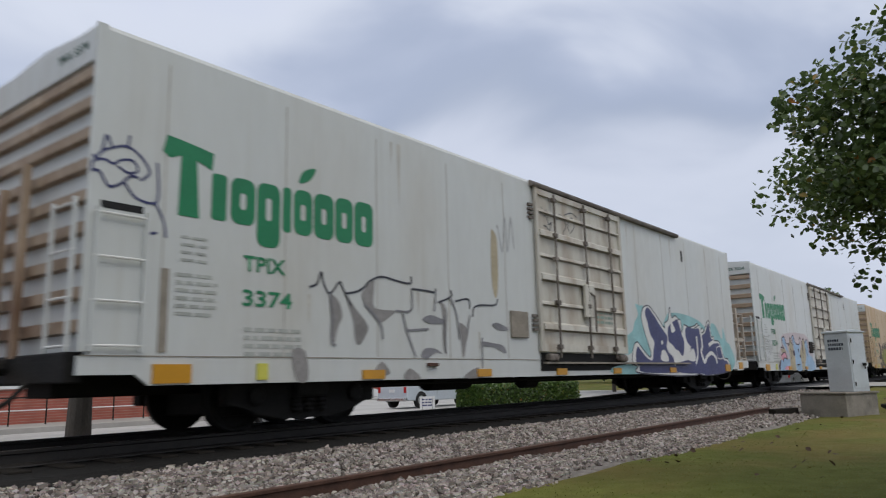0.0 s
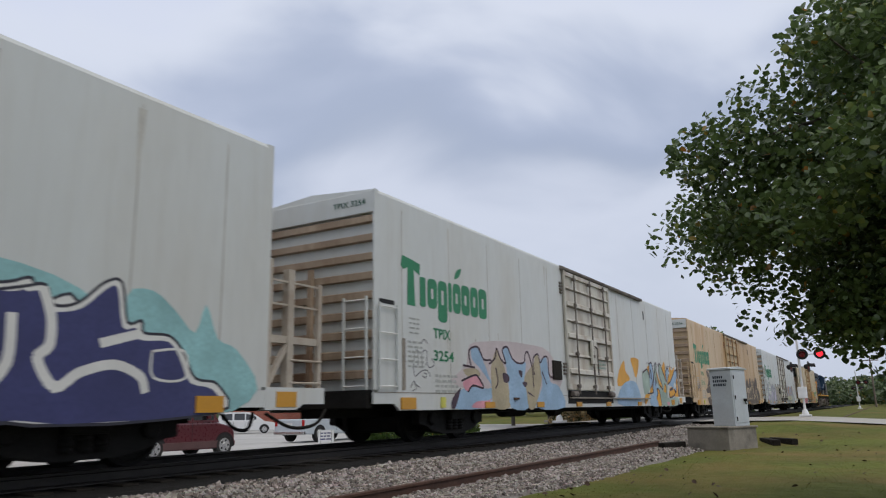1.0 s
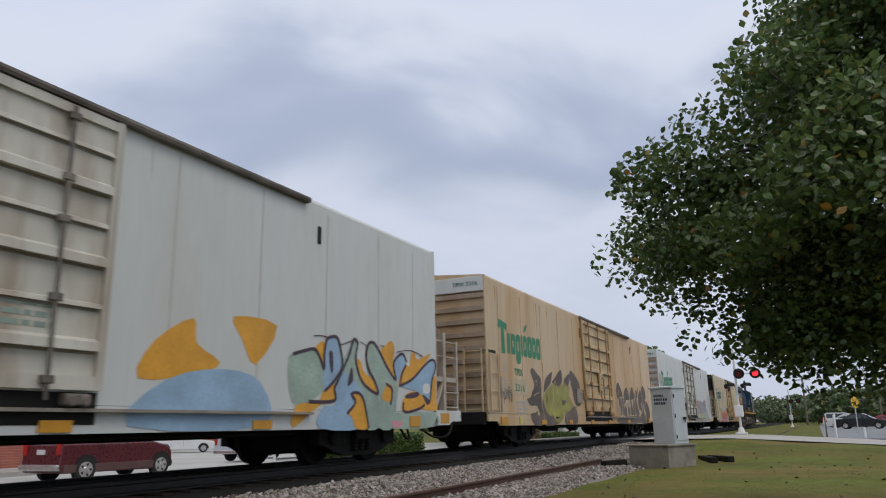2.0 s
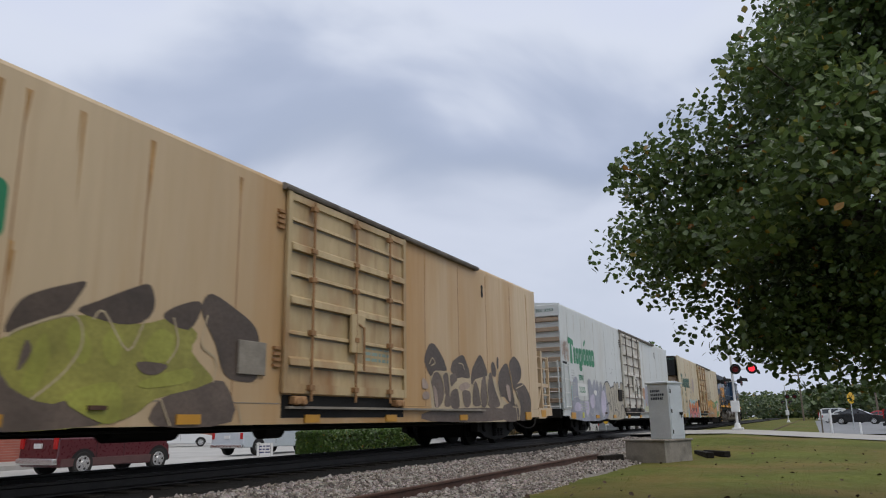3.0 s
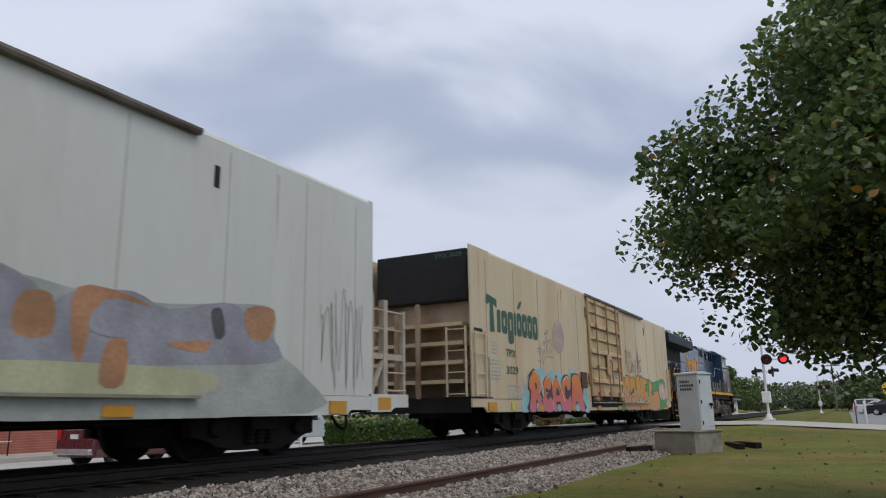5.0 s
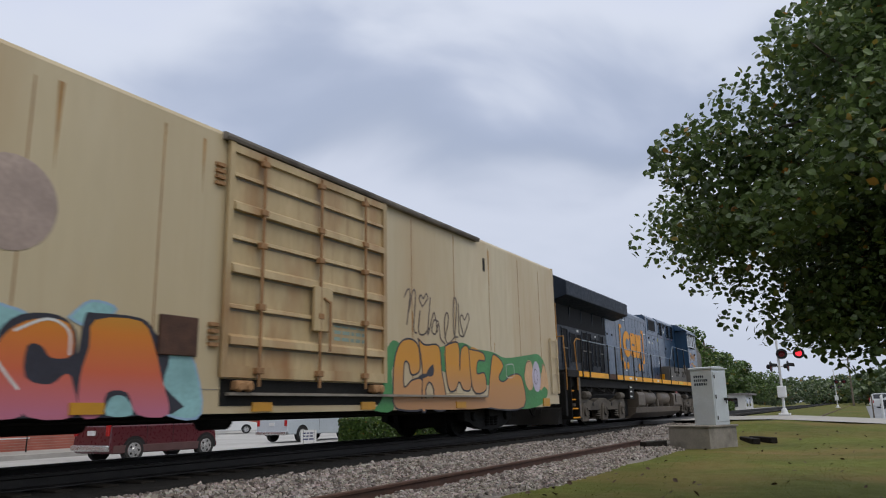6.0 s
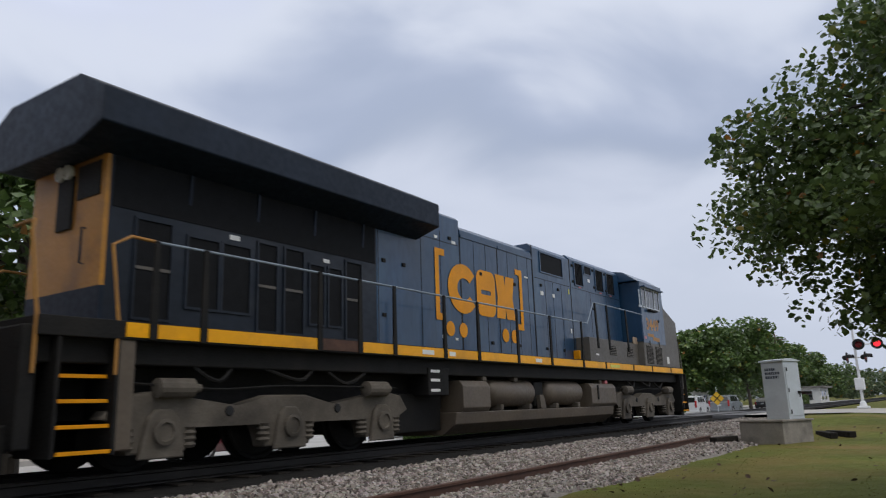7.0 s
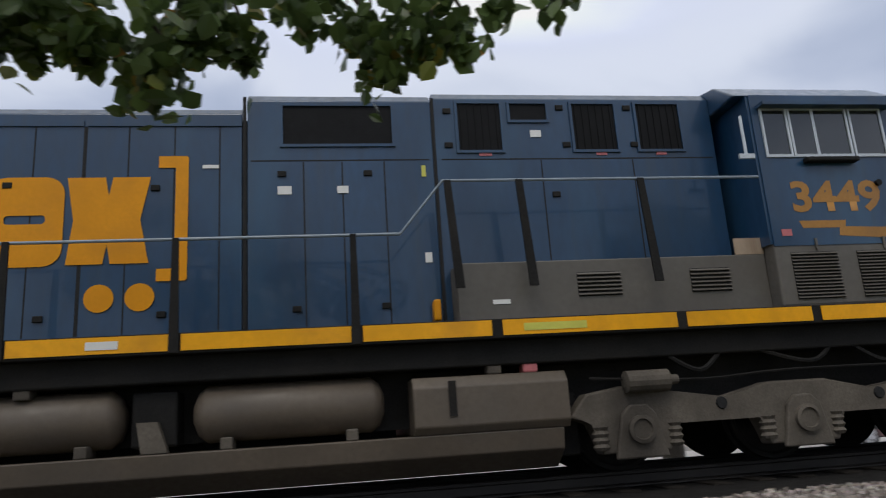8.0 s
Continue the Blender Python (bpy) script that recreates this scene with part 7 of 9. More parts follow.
    for x in (7.53, 8.02, 9.80, 10.22):
        bm = bmesh.new()
        flat(bm, [(x + 0.155 * math.cos(k * math.tau / 20), 2.2 + 0.155 * math.sin(k * math.tau / 20)) for k in range(20)], y)
        part("dot_mark", bm, YELLOW, c)
    # small decals on the doors
    for x, z, w, h, m in ((7.1, 4.05, 0.1, 0.06, DECAL), (7.75, 4.03, 0.14, 0.06, DECAL), (7.3, 2.02, 0.12, 0.06, DECAL), (7.75, 2.0, 0.1, 0.05, DECAL), (10.95, 3.7, 0.18, 0.04, DECAL), (11.78, 3.4, 0.16, 0.1, DECAL), (12.45, 3.4, 0.13, 0.09, DECAL), (13.42, 3.62, 0.05, 0.14, YELLOW_REFL), (13.42, 2.55, 0.08, 0.12, DECAL), (14.2, 3.83, 0.16, 0.04, PINK), (15.7, 3.83, 0.14, 0.04, PINK), (16.5, 3.83, 0.14, 0.04, PINK), (14.86, 4.1, 0.14, 0.09, DECAL), (2.0, 3.12, 0.18, 0.07, DECAL), (3.9, 3.06, 0.14, 0.06, DECAL)):
        plate(c, "decal", x - w / 2, x + w / 2, z - h / 2, z + h / 2, HY, m, 0.012)
    plate(c, "decal", 14.05, 14.25, 1.9, 1.95, 0.30, DECAL)
    for x, w, m in ((5.6, 0.35, DECAL), (9.9, 0.3, DECAL), (6.45, 0.2, DECAL), (14.3, 0.7, YELLOW_REFL)):
        plate(c, "decal", x, x + w, 1.56, 1.64, 0.018, m, 0.006)
    # fuel tank, air reservoirs and boxes below
    tk = new("fuel_tank")
    tk.parent = c
    tk["label"] = "dusty brown fuel tank"
    bm = bmesh.new()
    prism(bm, [(0.16, 0.54), (0.2, 0.32), (0.5, 0.12), (CAR_W - 0.5, 0.12), (CAR_W - 0.2, 0.32), (CAR_W - 0.16, 0.54)], 6.84, 14.68, "x", 0.015)
    part("tank_bottom", bm, TANK, tk)
    for x0, x1 in ((7.0, 8.0), (13.08, 14.75)):
        bm = bmesh.new()
        prism(bm, [(0.16, 0.54), (0.1, 0.62), (0.1, 1.02), (0.18, 1.13), (CAR_W - 0.18, 1.13), (CAR_W - 0.1, 1.02), (CAR_W - 0.1, 0.62), (CAR_W - 0.16, 0.54)], x0, x1, "x", 0.015)
        part("tank_block", bm, TANK, tk)
    bm = bmesh.new()
    box(bm, 8.05, 12.96, 0.95, CAR_W - 0.95, 0.54, 1.2)
    part("tank_core", bm, BLACK_STEEL, tk)
    plate(tk, "filler", 13.45, 13.53, 0.72, 1.08, 0.1, BLACK_STEEL, 0.02)
    for x0, x1 in ((8.25, 10.2), (10.86, 12.80)):
        bm = bmesh.new()
        lathe(bm, [(x0, 0.1), (x0 + 0.05, 0.22), (x0 + 0.14, 0.29), (x1 - 0.14, 0.29), (x1 - 0.05, 0.22), (x1, 0.1)], "x", (0, 0.46, 0.90), 24)
        part("air_reservoir", bm, TANK, c, "dusty cylindrical air reservoir", smooth=True)
        for x in (x0 + 0.35, x1 - 0.35):
            bm = bmesh.new()
            box(bm, x - 0.06, x + 0.06, 0.18, 0.5, 0.54, 0.66, 0.015)
            part("saddle", bm, TRUCK_GREY, c)
    bm = bmesh.new()
    box(bm, 10.28, 10.72, 0.3, 0.8, 0.6, 1.15, 0.03)
    part("filter_box", bm, BLACK_STEEL, c)
    bm = bmesh.new()
    prism(bm, [(10.4, 0.55), (10.65, 0.55), (10.55, 0.85), (10.35, 0.85)], 0.2, 0.3, "y")
    part("bracket", bm, TRUCK_GREY, c)
    bm = bmesh.new()
    box(bm, 5.95, 6.6, 0.15, 0.7, 0.85, 1.35, 0.02)
    part("equipment_box", bm, BLACK_STEEL, c)
    for z in (0.92, 1.1, 1.26):
        plate(c, "decal", 6.02, 6.3, z, z + 0.05, 0.15, DECAL, 0.004)
    for x in (7.9, 9.2, 13.9, 14.3):
        bm = bmesh.new()
        box(bm, x, x + 0.16, 0.2, 0.4, 1.13, 1.28, 0.02)
        part("valve", bm, PINK if x == 14.3 else TRUCK_GREY, c)
    loco_truck(c, (0.55, 2.57, 4.58), 1)
    loco_truck(c, (15.5, 17.45, 19.45), 1)
    return c


MOVING.append((diesel_locomotive(), 124.755))
# ---- cabinet, crossing signals, posts ----
def signal_cabinet():
    c = thing("signal_cabinet", "grey aluminium signal cabinet on a stained concrete plinth", "cabinet", pose(20.72, 3.83, -0.51, 0, 0, -24))
    bm = bmesh.new()
    box(bm, -0.62, 0.62, -0.62, 0.62, -0.05, 0.53, 0.02)
    part("plinth", bm, CONCRETE, c, "water-stained concrete plinth")
    bm = bmesh.new()
    box(bm, -0.66, 0.66, -0.66, 0.66, 0.53, 0.575, 0.01)
    part("cap_slab", bm, CONCRETE, c)
    body = new("housing")
    body.parent = c
    body.matrix_basis = pose(0.16, -0.22, 0)
    bm = bmesh.new()
    box(bm, -0.32, 0.32, -0.32, 0.32, 0.575, 2.02, 0.012)
    part("body", bm, SILVER, body)
    bm = bmesh.new()
    prism(bm, [(-0.36, 2.02), (0.36, 2.02), (0.36, 2.04), (0.0, 2.10), (-0.36, 2.07)], -0.36, 0.36, "y", 0.008)
    part("lid", bm, SILVER, body)
    bm = bmesh.new()
    box(bm, 0.32, 0.335, -0.28, 0.28, 0.66, 1.95, 0.004)
    box(bm, -0.28, 0.28, -0.335, -0.32, 0.66, 1.95, 0.004)
    part("door", bm, SILVER, body)
    bm = bmesh.new()
    box(bm, 0.12, 0.24, -0.37, -0.335, 1.2, 1.27, 0.006)
    tube(bm, (0.14, -0.385, 1.24), (0.14, -0.385, 1.12), 0.014)
    part("handle", bm, BLACK_STEEL, body)
    for z in (0.76, 1.3, 1.82):
        bm = bmesh.new()
        tube(bm, (-0.24, -0.345, z - 0.05), (-0.24, -0.345, z + 0.05), 0.014)
        part("hinge", bm, BLACK_STEEL, body)
    bm = bmesh.new()
    for r, w in enumerate((0.28, 0.40, 0.37)):
        u = -0.22
        rnd = random.Random(r + 3)
        while u < -0.22 + w:
            k = min(rnd.uniform(0.035, 0.06), -0.22 + w - u + 0.01)
            flat(bm, [(u, 1.80 - r * 0.1), (u + k, 1.80 - r * 0.1), (u + k, 1.865 - r * 0.1), (u, 1.865 - r * 0.1)], 0)
            u += k + 0.018
    ob = part("stencil", bm, STENCIL, body, "rows of black stencilled bars")
    ob.matrix_basis = pose(-0.326, 0, 0, 0, 0, -90)
    ob["kind"] = "stuff"


signal_cabinet()


LAMP_RED = mat("glowing_red_lens", (0.5, 0.02, 0.02), 0.3, emit=(1.0, 0.03, 0.05, 1.3))
LAMP_OFF = mat("dark_red_lens", (0.18, 0.01, 0.015), 0.25)
WHITE_PAINT = mat("white_post_paint", (0.72, 0.73, 0.74), 0.5, vary=0.08, dirt=(0.45, 0.43, 0.40), dirt_amt=0.4)
RED_PAINT = mat("red_stripe_paint", (0.55, 0.05, 0.05), 0.45)
SIGN_YELLOW = mat("yellow_sign_sheet", (0.70, 0.42, 0.02), 0.4, vary=0.06)
WOOD_POLE = mat("weathered_pole_wood", (0.16, 0.13, 0.10), 0.9, vary=0.25, stretch=(3, 3, 0.3), bump=0.3)


def flasher(parent, x, y, z, lit, face):
    f = new("flasher")
    f.parent = parent
    f.matrix_basis = pose(x, y, z, 0, 0, face)
    bm = bmesh.new()
    lathe(bm, [(0.0, 0.26), (-0.012, 0.26), (-0.012, 0.16)], "y", (0, 0, 0), 24)
    part("target", bm, DARK, f)
    bm = bmesh.new()
    lathe(bm, [(0.02, 0.12), (0.16, 0.11), (0.2, 0.05)], "y", (0, 0, 0), 16)
    part("housing", bm, DARK, f)
    bm = bmesh.new()
    lathe(bm, [(-0.013, 0.15), (-0.03, 0.13), (-0.04, 0.06)], "y", (0, 0, 0), 20)
    part("lens", bm, LAMP_RED if lit else LAMP_OFF, f)
    bm = bmesh.new()
    n = 14
    a = [(0.165 * math.cos(k * math.pi / n), 0.165 * math.sin(k * math.pi / n)) for k in range(n + 1)]
    rows = [[bm.verts.new((u, y0, v + dz)) for u, v in a] for y0, dz in ((-0.012, 0), (-0.28, -0.03))]
    for k in range(n):
        bm.faces.new((rows[0][k], rows[0][k + 1], rows[1][k + 1], rows[1][k]))
    part("hood", bm, DARK, f)


def crossing_signal(x, y, z, face, label, upper, arm_sign=0, lit=True):
    c = thing("crossing_signal", label, "crossing signal", pose(x, y, z), group="crossing signals")
    bm = bmesh.new()
    tube(bm, (0, 0, 0), (0, 0, 4.3 if upper else 3.6), 0.06, 0.055, 14)
    part("mast", bm, WHITE_PAINT, c)
    bm = bmesh.new()
    box(bm, -0.26, 0.26, -0.26, 0.26, 0.0, 0.1, 0.02)
    lathe(bm, [(0.1, 0.17), (0.3, 0.12), (0.34, 0.07)], "z", (0, 0, 0), 14)
    part("base", bm, WHITE_PAINT, c)
    bm = bmesh.new()
    box(bm, -0.28, 0.28, -0.18, 0.2, 0.85, 1.4, 0.03)
    part("gate_motor_box", bm, WHITE_PAINT, c)
    for lv, r in ((2.95, 0.38), (2.35, 0.38)) if upper else ((2.2, 0.38),):
        cc, ss = math.cos(radians(face)), math.sin(radians(face))
        off = 0.55 if lv > 2.5 else 0.0
        bm = bmesh.new()
        tube(bm, (cc * (off - 0.45), ss * (off - 0.45), lv), (cc * (off + 0.45), ss * (off + 0.45), lv), 0.03)
        part("cross_arm", bm, WHITE_PAINT, c)
        turn = face if lv > 2.5 or not upper else face + 75
        flasher(c, cc * (off - r) + 0.12 * ss, ss * (off - r) - 0.12 * cc, lv, False, turn)
        flasher(c, cc * (off + r) + 0.12 * ss, ss * (off + r) - 0.12 * cc, lv, lit and lv > 2.5, turn)
    for a in () if upper else (45, -45):
        bm = bmesh.new()
        box(bm, -0.6, 0.6, -0.012, 0.012, -0.11, 0.11)
        part("crossbuck_board", bm, WHITE_PAINT, c, at=pose(0, -0.08, 3.85 if upper else 3.2, 0, a, 0 if not upper else face))
    if arm_sign:
        ar = new("gate_arm")
        ar.parent = c
        ar["label"] = "lowered red and white striped gate arm"
        for k in range(14):
            bm = bmesh.new()
            h = 0.075 - 0.002 * k
            xa, xb = sorted((arm_sign * (0.5 + 0.42 * k), arm_sign * (0.5 + 0.42 * (k + 1))))
            box(bm, xa, xb, -0.35, -0.32, 1.1 - h, 1.1 + h)
            part("stripe", bm, RED_PAINT if k % 2 else WHITE_PAINT, ar)
        bm = bmesh.new()
        prism(bm, [(-arm_sign * 0.7, 1.0), (arm_sign * 0.6, 1.03), (arm_sign * 0.6, 1.17), (-arm_sign * 0.7, 1.25)], -0.34, -0.3, "y")
        part("counterweight", bm, BLACK_STEEL, ar)
    return c


crossing_signal(39.6, 3.4, -0.02, -84, "white level crossing signal mast with red flashing lamps", True)
crossing_signal(31.8, 12.85, -0.05, -72, "white crossing signal with a lowered gate arm", False, 1)
crossing_signal(95.0, 2.6, -0.2, -88, "white signal mast far along the tracks", True, 0, False)


def post(name, label, x, y, z, h, r, material, lean=0.0):
    c = thing(name, label, "post", pose(x, y, z, 0, lean, 0))
    bm = bmesh.new()
    tube(bm, (0, 0, 0), (0, 0, h), r, r * 0.95, 10)
    lathe(bm, [(h, r * 0.95), (h + r * 0.6, r * 0.5)], "z", (0, 0, 0), 10)
    part("shaft", bm, material, c)
    bm = bmesh.new()
    lathe(bm, [(-0.05, r * 1.6), (0.03, r * 1.5), (0.05, r)], "z", (0, 0, 0), 10)
    part("footing", bm, CONCRETE, c)
    return c


post("bollard", "white round bollard beside the crossing road", 41.2, -0.75, -0.35, 1.15, 0.06, WHITE_PAINT)
post("bollard", "thin dark post beside the grass verge", 41.5, -0.35, -0.35, 1.15, 0.035, WOOD_POLE)
post("bollard", "low leaning pale post at the car park edge", 41.3, -2.0, -0.4, 0.62, 0.05, WHITE_PAINT, 12)


def round_sign():
    c = thing("warning_sign", "round yellow railway warning sign on a post", "sign", pose(52, -2.2, -0.3, 0, 0, -38))
    bm = bmesh.new()
    tube(bm, (0, 0.03, 0), (0, 0.03, 2.3), 0.03)
    part("pole", bm, SILVER, c)
    bm = bmesh.new()
    lathe(bm, [(0.0, 0.34), (-0.006, 0.35), (-0.012, 0.34)], "y", (0, 0, 1.9), 28)
    part("disc", bm, SIGN_YELLOW, c)
    bm = bmesh.new()
    for a in (45, 135):
        d = Vector((math.cos(radians(a)), math.sin(radians(a))))
        ribbon(bm, [tuple(Vector((0, 1.9)) - d * 0.3), tuple(Vector((0, 1.9)) + d * 0.3)], 0.04, -0.016, 0, False)
    part("cross_mark", bm, DARK, c)


round_sign()


def diamond_sign():
    c = thing("warning_sign", "yellow diamond crossing warning sign by the street", "sign", pose(62, 15.6, -0.76, 0, 0, -76))
    bm = bmesh.new()
    tube(bm, (0, 0.03, 0), (0, 0.03, 2.4), 0.03)
    part("pole", bm, SILVER, c)
    bm = bmesh.new()
    prism(bm, [(0, 0.9), (0.55, 1.45), (0, 2.0), (-0.55, 1.45)], -0.012, 0, "y")
    part("plate", bm, SIGN_YELLOW, c)
    bm = bmesh.new()
    ribbon(bm, [(-0.25, 1.2), (0.25, 1.7)], 0.07, -0.016, 0, False)
    ribbon(bm, [(-0.25, 1.7), (0.25, 1.2)], 0.07, -0.02, 0, False)
    part("cross_mark", bm, DARK, c)


diamond_sign()


def utility_pole(x, y, z, h, label):
    c = thing("utility_pole", label, "utility pole", pose(x, y, z), group="utility poles")
    bm = bmesh.new()
    tube(bm, (0, 0, 0), (0, 0, h), 0.15, 0.1, 12)
    part("pole", bm, WOOD_POLE, c)
    bm = bmesh.new()
    box(bm, -0.06, 0.06, -1.1, 1.1, h - 0.7, h - 0.58)
    part("cross_arm", bm, WOOD_POLE, c)
    for y0 in (-1.0, -0.5, 0.5, 1.0):
        bm = bmesh.new()
        lathe(bm, [(0, 0.03), (0.06, 0.05), (0.12, 0.03)], "z", (0, y0, h - 0.58), 8)
        part("insulator", bm, SILVER, c)


utility_pole(120, -8.2, -0.4, 6.9, "weathered wooden utility pole beyond the car park")
utility_pole(125, 1.3, -0.4, 7.6, "weathered wooden utility pole beside the tracks")
utility_pole(84, 14.5, -0.76, 8.0, "weathered wooden utility pole along the street")

# ---- vehicles ----
TYRE = mat("tyre_rubber", (0.02, 0.02, 0.02), 0.85, vary=0.2)
RIM = mat("alloy_rim", (0.55, 0.55, 0.56), 0.3, 0.8, vary=0.1)
GLASS_DARK = glass_mat("tinted_car_glass", (0.015, 0.018, 0.02), 0.03)
TAIL = mat("red_tail_lamp", (0.45, 0.02, 0.02), 0.25)
CHROME = mat("dull_chrome", (0.6, 0.6, 0.6), 0.25, 0.9, vary=0.05)
HEAD = mat("clear_headlamp", (0.75, 0.76, 0.78), 0.15)


def car_paint(name, c):
    return mat(name, c, 0.3, vary=0.05, scale=1.0, coat=0.5)


VEHICLES = {  # outline (x, z) of the lower body and of the glasshouse, wheels, width
    "van": dict(w=1.75, r=0.36, wheels=(0.86, 3.68), body=[(0.0, 0.42), (0.05, 1.12), (3.35, 1.12), (3.95, 0.98), (4.12, 0.8), (4.15, 0.38), (4.0, 0.25), (0.1, 0.28)], top=[(0.05, 1.12), (0.16, 1.85), (0.4, 1.92), (2.5, 1.92), (2.85, 1.86), (3.45, 1.12)],
                glass=((0.25, 1.2), (1.35, 2.25), (2.35, 3.2))),
    "minivan": dict(w=1.9, r=0.33, wheels=(0.9, 3.75), body=[(0.0, 0.42), (0.06, 1.0), (3.4, 1.0), (4.5, 0.85), (4.75, 0.6), (4.78, 0.35), (4.6, 0.22), (0.1, 0.25)], top=[(0.06, 1.0), (0.3, 1.6), (0.6, 1.7), (2.4, 1.7), (2.8, 1.62), (3.75, 0.98)], glass=((0.45, 1.25), (1.4, 2.2), (2.3, 3.1))),
    "pickup": dict(w=1.95, r=0.37, wheels=(1.05, 4.25), body=[(0.0, 0.5), (0.02, 1.08), (3.95, 1.08), (5.1, 1.0), (5.3, 0.85), (5.35, 0.42), (5.1, 0.32), (0.15, 0.38)], top=[(2.1, 1.08), (2.2, 1.72), (2.4, 1.78), (3.1, 1.78), (3.3, 1.72), (3.95, 1.08)], glass=((2.35, 3.3),)),
    "sedan": dict(w=1.82, r=0.32, wheels=(0.95, 3.65), body=[(0.0, 0.42), (0.1, 0.92), (0.9, 0.96), (3.3, 0.92), (4.4, 0.78), (4.6, 0.55), (4.62, 0.32), (4.4, 0.2), (0.1, 0.22)], top=[(0.75, 0.95), (1.5, 1.38), (1.9, 1.45), (2.4, 1.42), (3.4, 0.92)], glass=((1.2, 1.95), (2.05, 2.8))),
    "suv": dict(w=1.9, r=0.37, wheels=(0.95, 3.7), body=[(0.0, 0.48), (0.05, 1.1), (3.3, 1.1), (4.45, 1.0), (4.65, 0.75), (4.68, 0.4), (4.5, 0.28), (0.1, 0.3)], top=[(0.05, 1.1), (0.3, 1.65), (0.6, 1.73), (2.4, 1.73), (2.75, 1.66), (3.5, 1.1)], glass=((0.45, 1.2), (1.3, 2.05), (2.15, 2.9)))}


def vehicle(kind, name, label, category, paint, at, two_tone=None):
    s = VEHICLES[kind]
    c = thing(name, label, category, at, group="parked and passing vehicles")
    w, r = s["w"], s["r"]
    bm = bmesh.new()
    prism(bm, s["body"], 0, w, "y", 0.05)
    part("body", bm, paint, c)
    if two_tone:
        bm = bmesh.new()
        box(bm, 0.12, s["body"][4][0] - 0.2, -0.012, w + 0.012, 0.30, 0.52, 0.01)
        part("lower_panel", bm, two_tone, c)
    bm = bmesh.new()
    inset = 0.1
    t = s["top"]
    a = [bm.verts.new((x, 0.02 + inset * (z - t[0][1]), z)) for x, z in t]
    b = [bm.verts.new((x, w - 0.02 - inset * (z - t[0][1]), z)) for x, z in t]
    bm.faces.new(a)
    bm.faces.new(b)
    for k in range(len(t)):
        bm.faces.new((a[k], a[(k + 1) % len(t)], b[(k + 1) % len(t)], b[k]))
    part("cabin", bm, paint, c)
    base = t[0][1]
    roof = max(z for x, z in t)
    def top_at(x):
        return float(np.interp(x, [p[0] for p in t], [p[1] for p in t]))
    for x0, x1 in s["glass"]:
        for side in (0, 1):
            bm = bmesh.new()
            pts = [(x0, base + 0.08), (x1, base + 0.08), (x1, min(roof - 0.12, top_at(x1) - 0.1)), (x0, min(roof - 0.12, top_at(x0) - 0.1))]
            if pts[2][1] < base + 0.15:
                pts[2] = (x1 - 0.3, min(roof - 0.12, top_at(x1 - 0.3) - 0.1))
            yy = [0.02 + inset * (z - base) - 0.006 for x, z in pts]
            bm.faces.new([bm.verts.new((x, y if not side else w - y, z)) for (x, z), y in zip(pts, yy)])
            part("side_window", bm, GLASS_DARK, c)
    # rear and front screens
    for (xa, za), (xb, zb), nm in ((t[0], t[1], "rear_window"), (t[-2], t[-1], "windscreen")):
        bm = bmesh.new()
        k0, k1 = 0.15, 0.88
        d = Vector((xb - xa, zb - za)).normalized()
        nx, nz = (-d.y, d.x) if nm == "rear_window" else (-d.y, d.x)
        p0, p1 = (xa + (xb - xa) * k0, za + (zb - za) * k0), (xa + (xb - xa) * k1, za + (zb - za) * k1)
        o = 0.012
        bm.faces.new([bm.verts.new(v) for v in ((p0[0] + nx * o, 0.2, p0[1] + nz * o), (p0[0] + nx * o, w - 0.2, p0[1] + nz * o), (p1[0] + nx * o, w - 0.22, p1[1] + nz * o), (p1[0] + nx * o, 0.22, p1[1] + nz * o))])
        part(nm, bm, GLASS_DARK, c)
    for x in s["wheels"]:
        for side in (0, 1):
            wh = new("wheel")
            wh.parent = c
            wh.matrix_basis = pose(x, 0.1 if not side else w - 0.1, r, 0, 0, 0 if not side else 180)
            bm = bmesh.new()
            lathe(bm, [(-0.11, r * 0.66), (-0.12, r * 0.9), (-0.08, r), (0.08, r), (0.1, r * 0.9)], "y", (0, 0, 0), 22)
            part("tyre", bm, TYRE, wh)
            bm = bmesh.new()
            lathe(bm, [(-0.124, r * 0.08), (-0.13, r * 0.2), (-0.115, r * 0.25), (-0.12, r * 0.62), (-0.1, r * 0.66)], "y", (0, 0, 0), 20)
            part("rim", bm, RIM, wh)
            for k in range(5):
                an = k * math.tau / 5
                bm = bmesh.new()
                lathe(bm, [(-0.127, r * 0.1), (-0.121, r * 0.1)], "y", (math.cos(an) * r * 0.43, 0, math.sin(an) * r * 0.43), 8)
                part("rim_hole", bm, DARK, wh)
            bm = bmesh.new()
            n = 14
            arc = [(x + (r + 0.07) * math.cos(k * math.pi / n), r + (r + 0.07) * math.sin(k * math.pi / n)) for k in range(n + 1)]
            y = -0.006 if not side else w + 0.006
            bm.faces.new([bm.verts.new((u, y, v)) for u, v in arc + [(x - r - 0.07, 0.3), (x + r + 0.07, 0.3)]])
            part("wheel_arch", bm, DARK, c)
    L = max(x for x, z in s["body"])
    bz = s["body"][1][1]
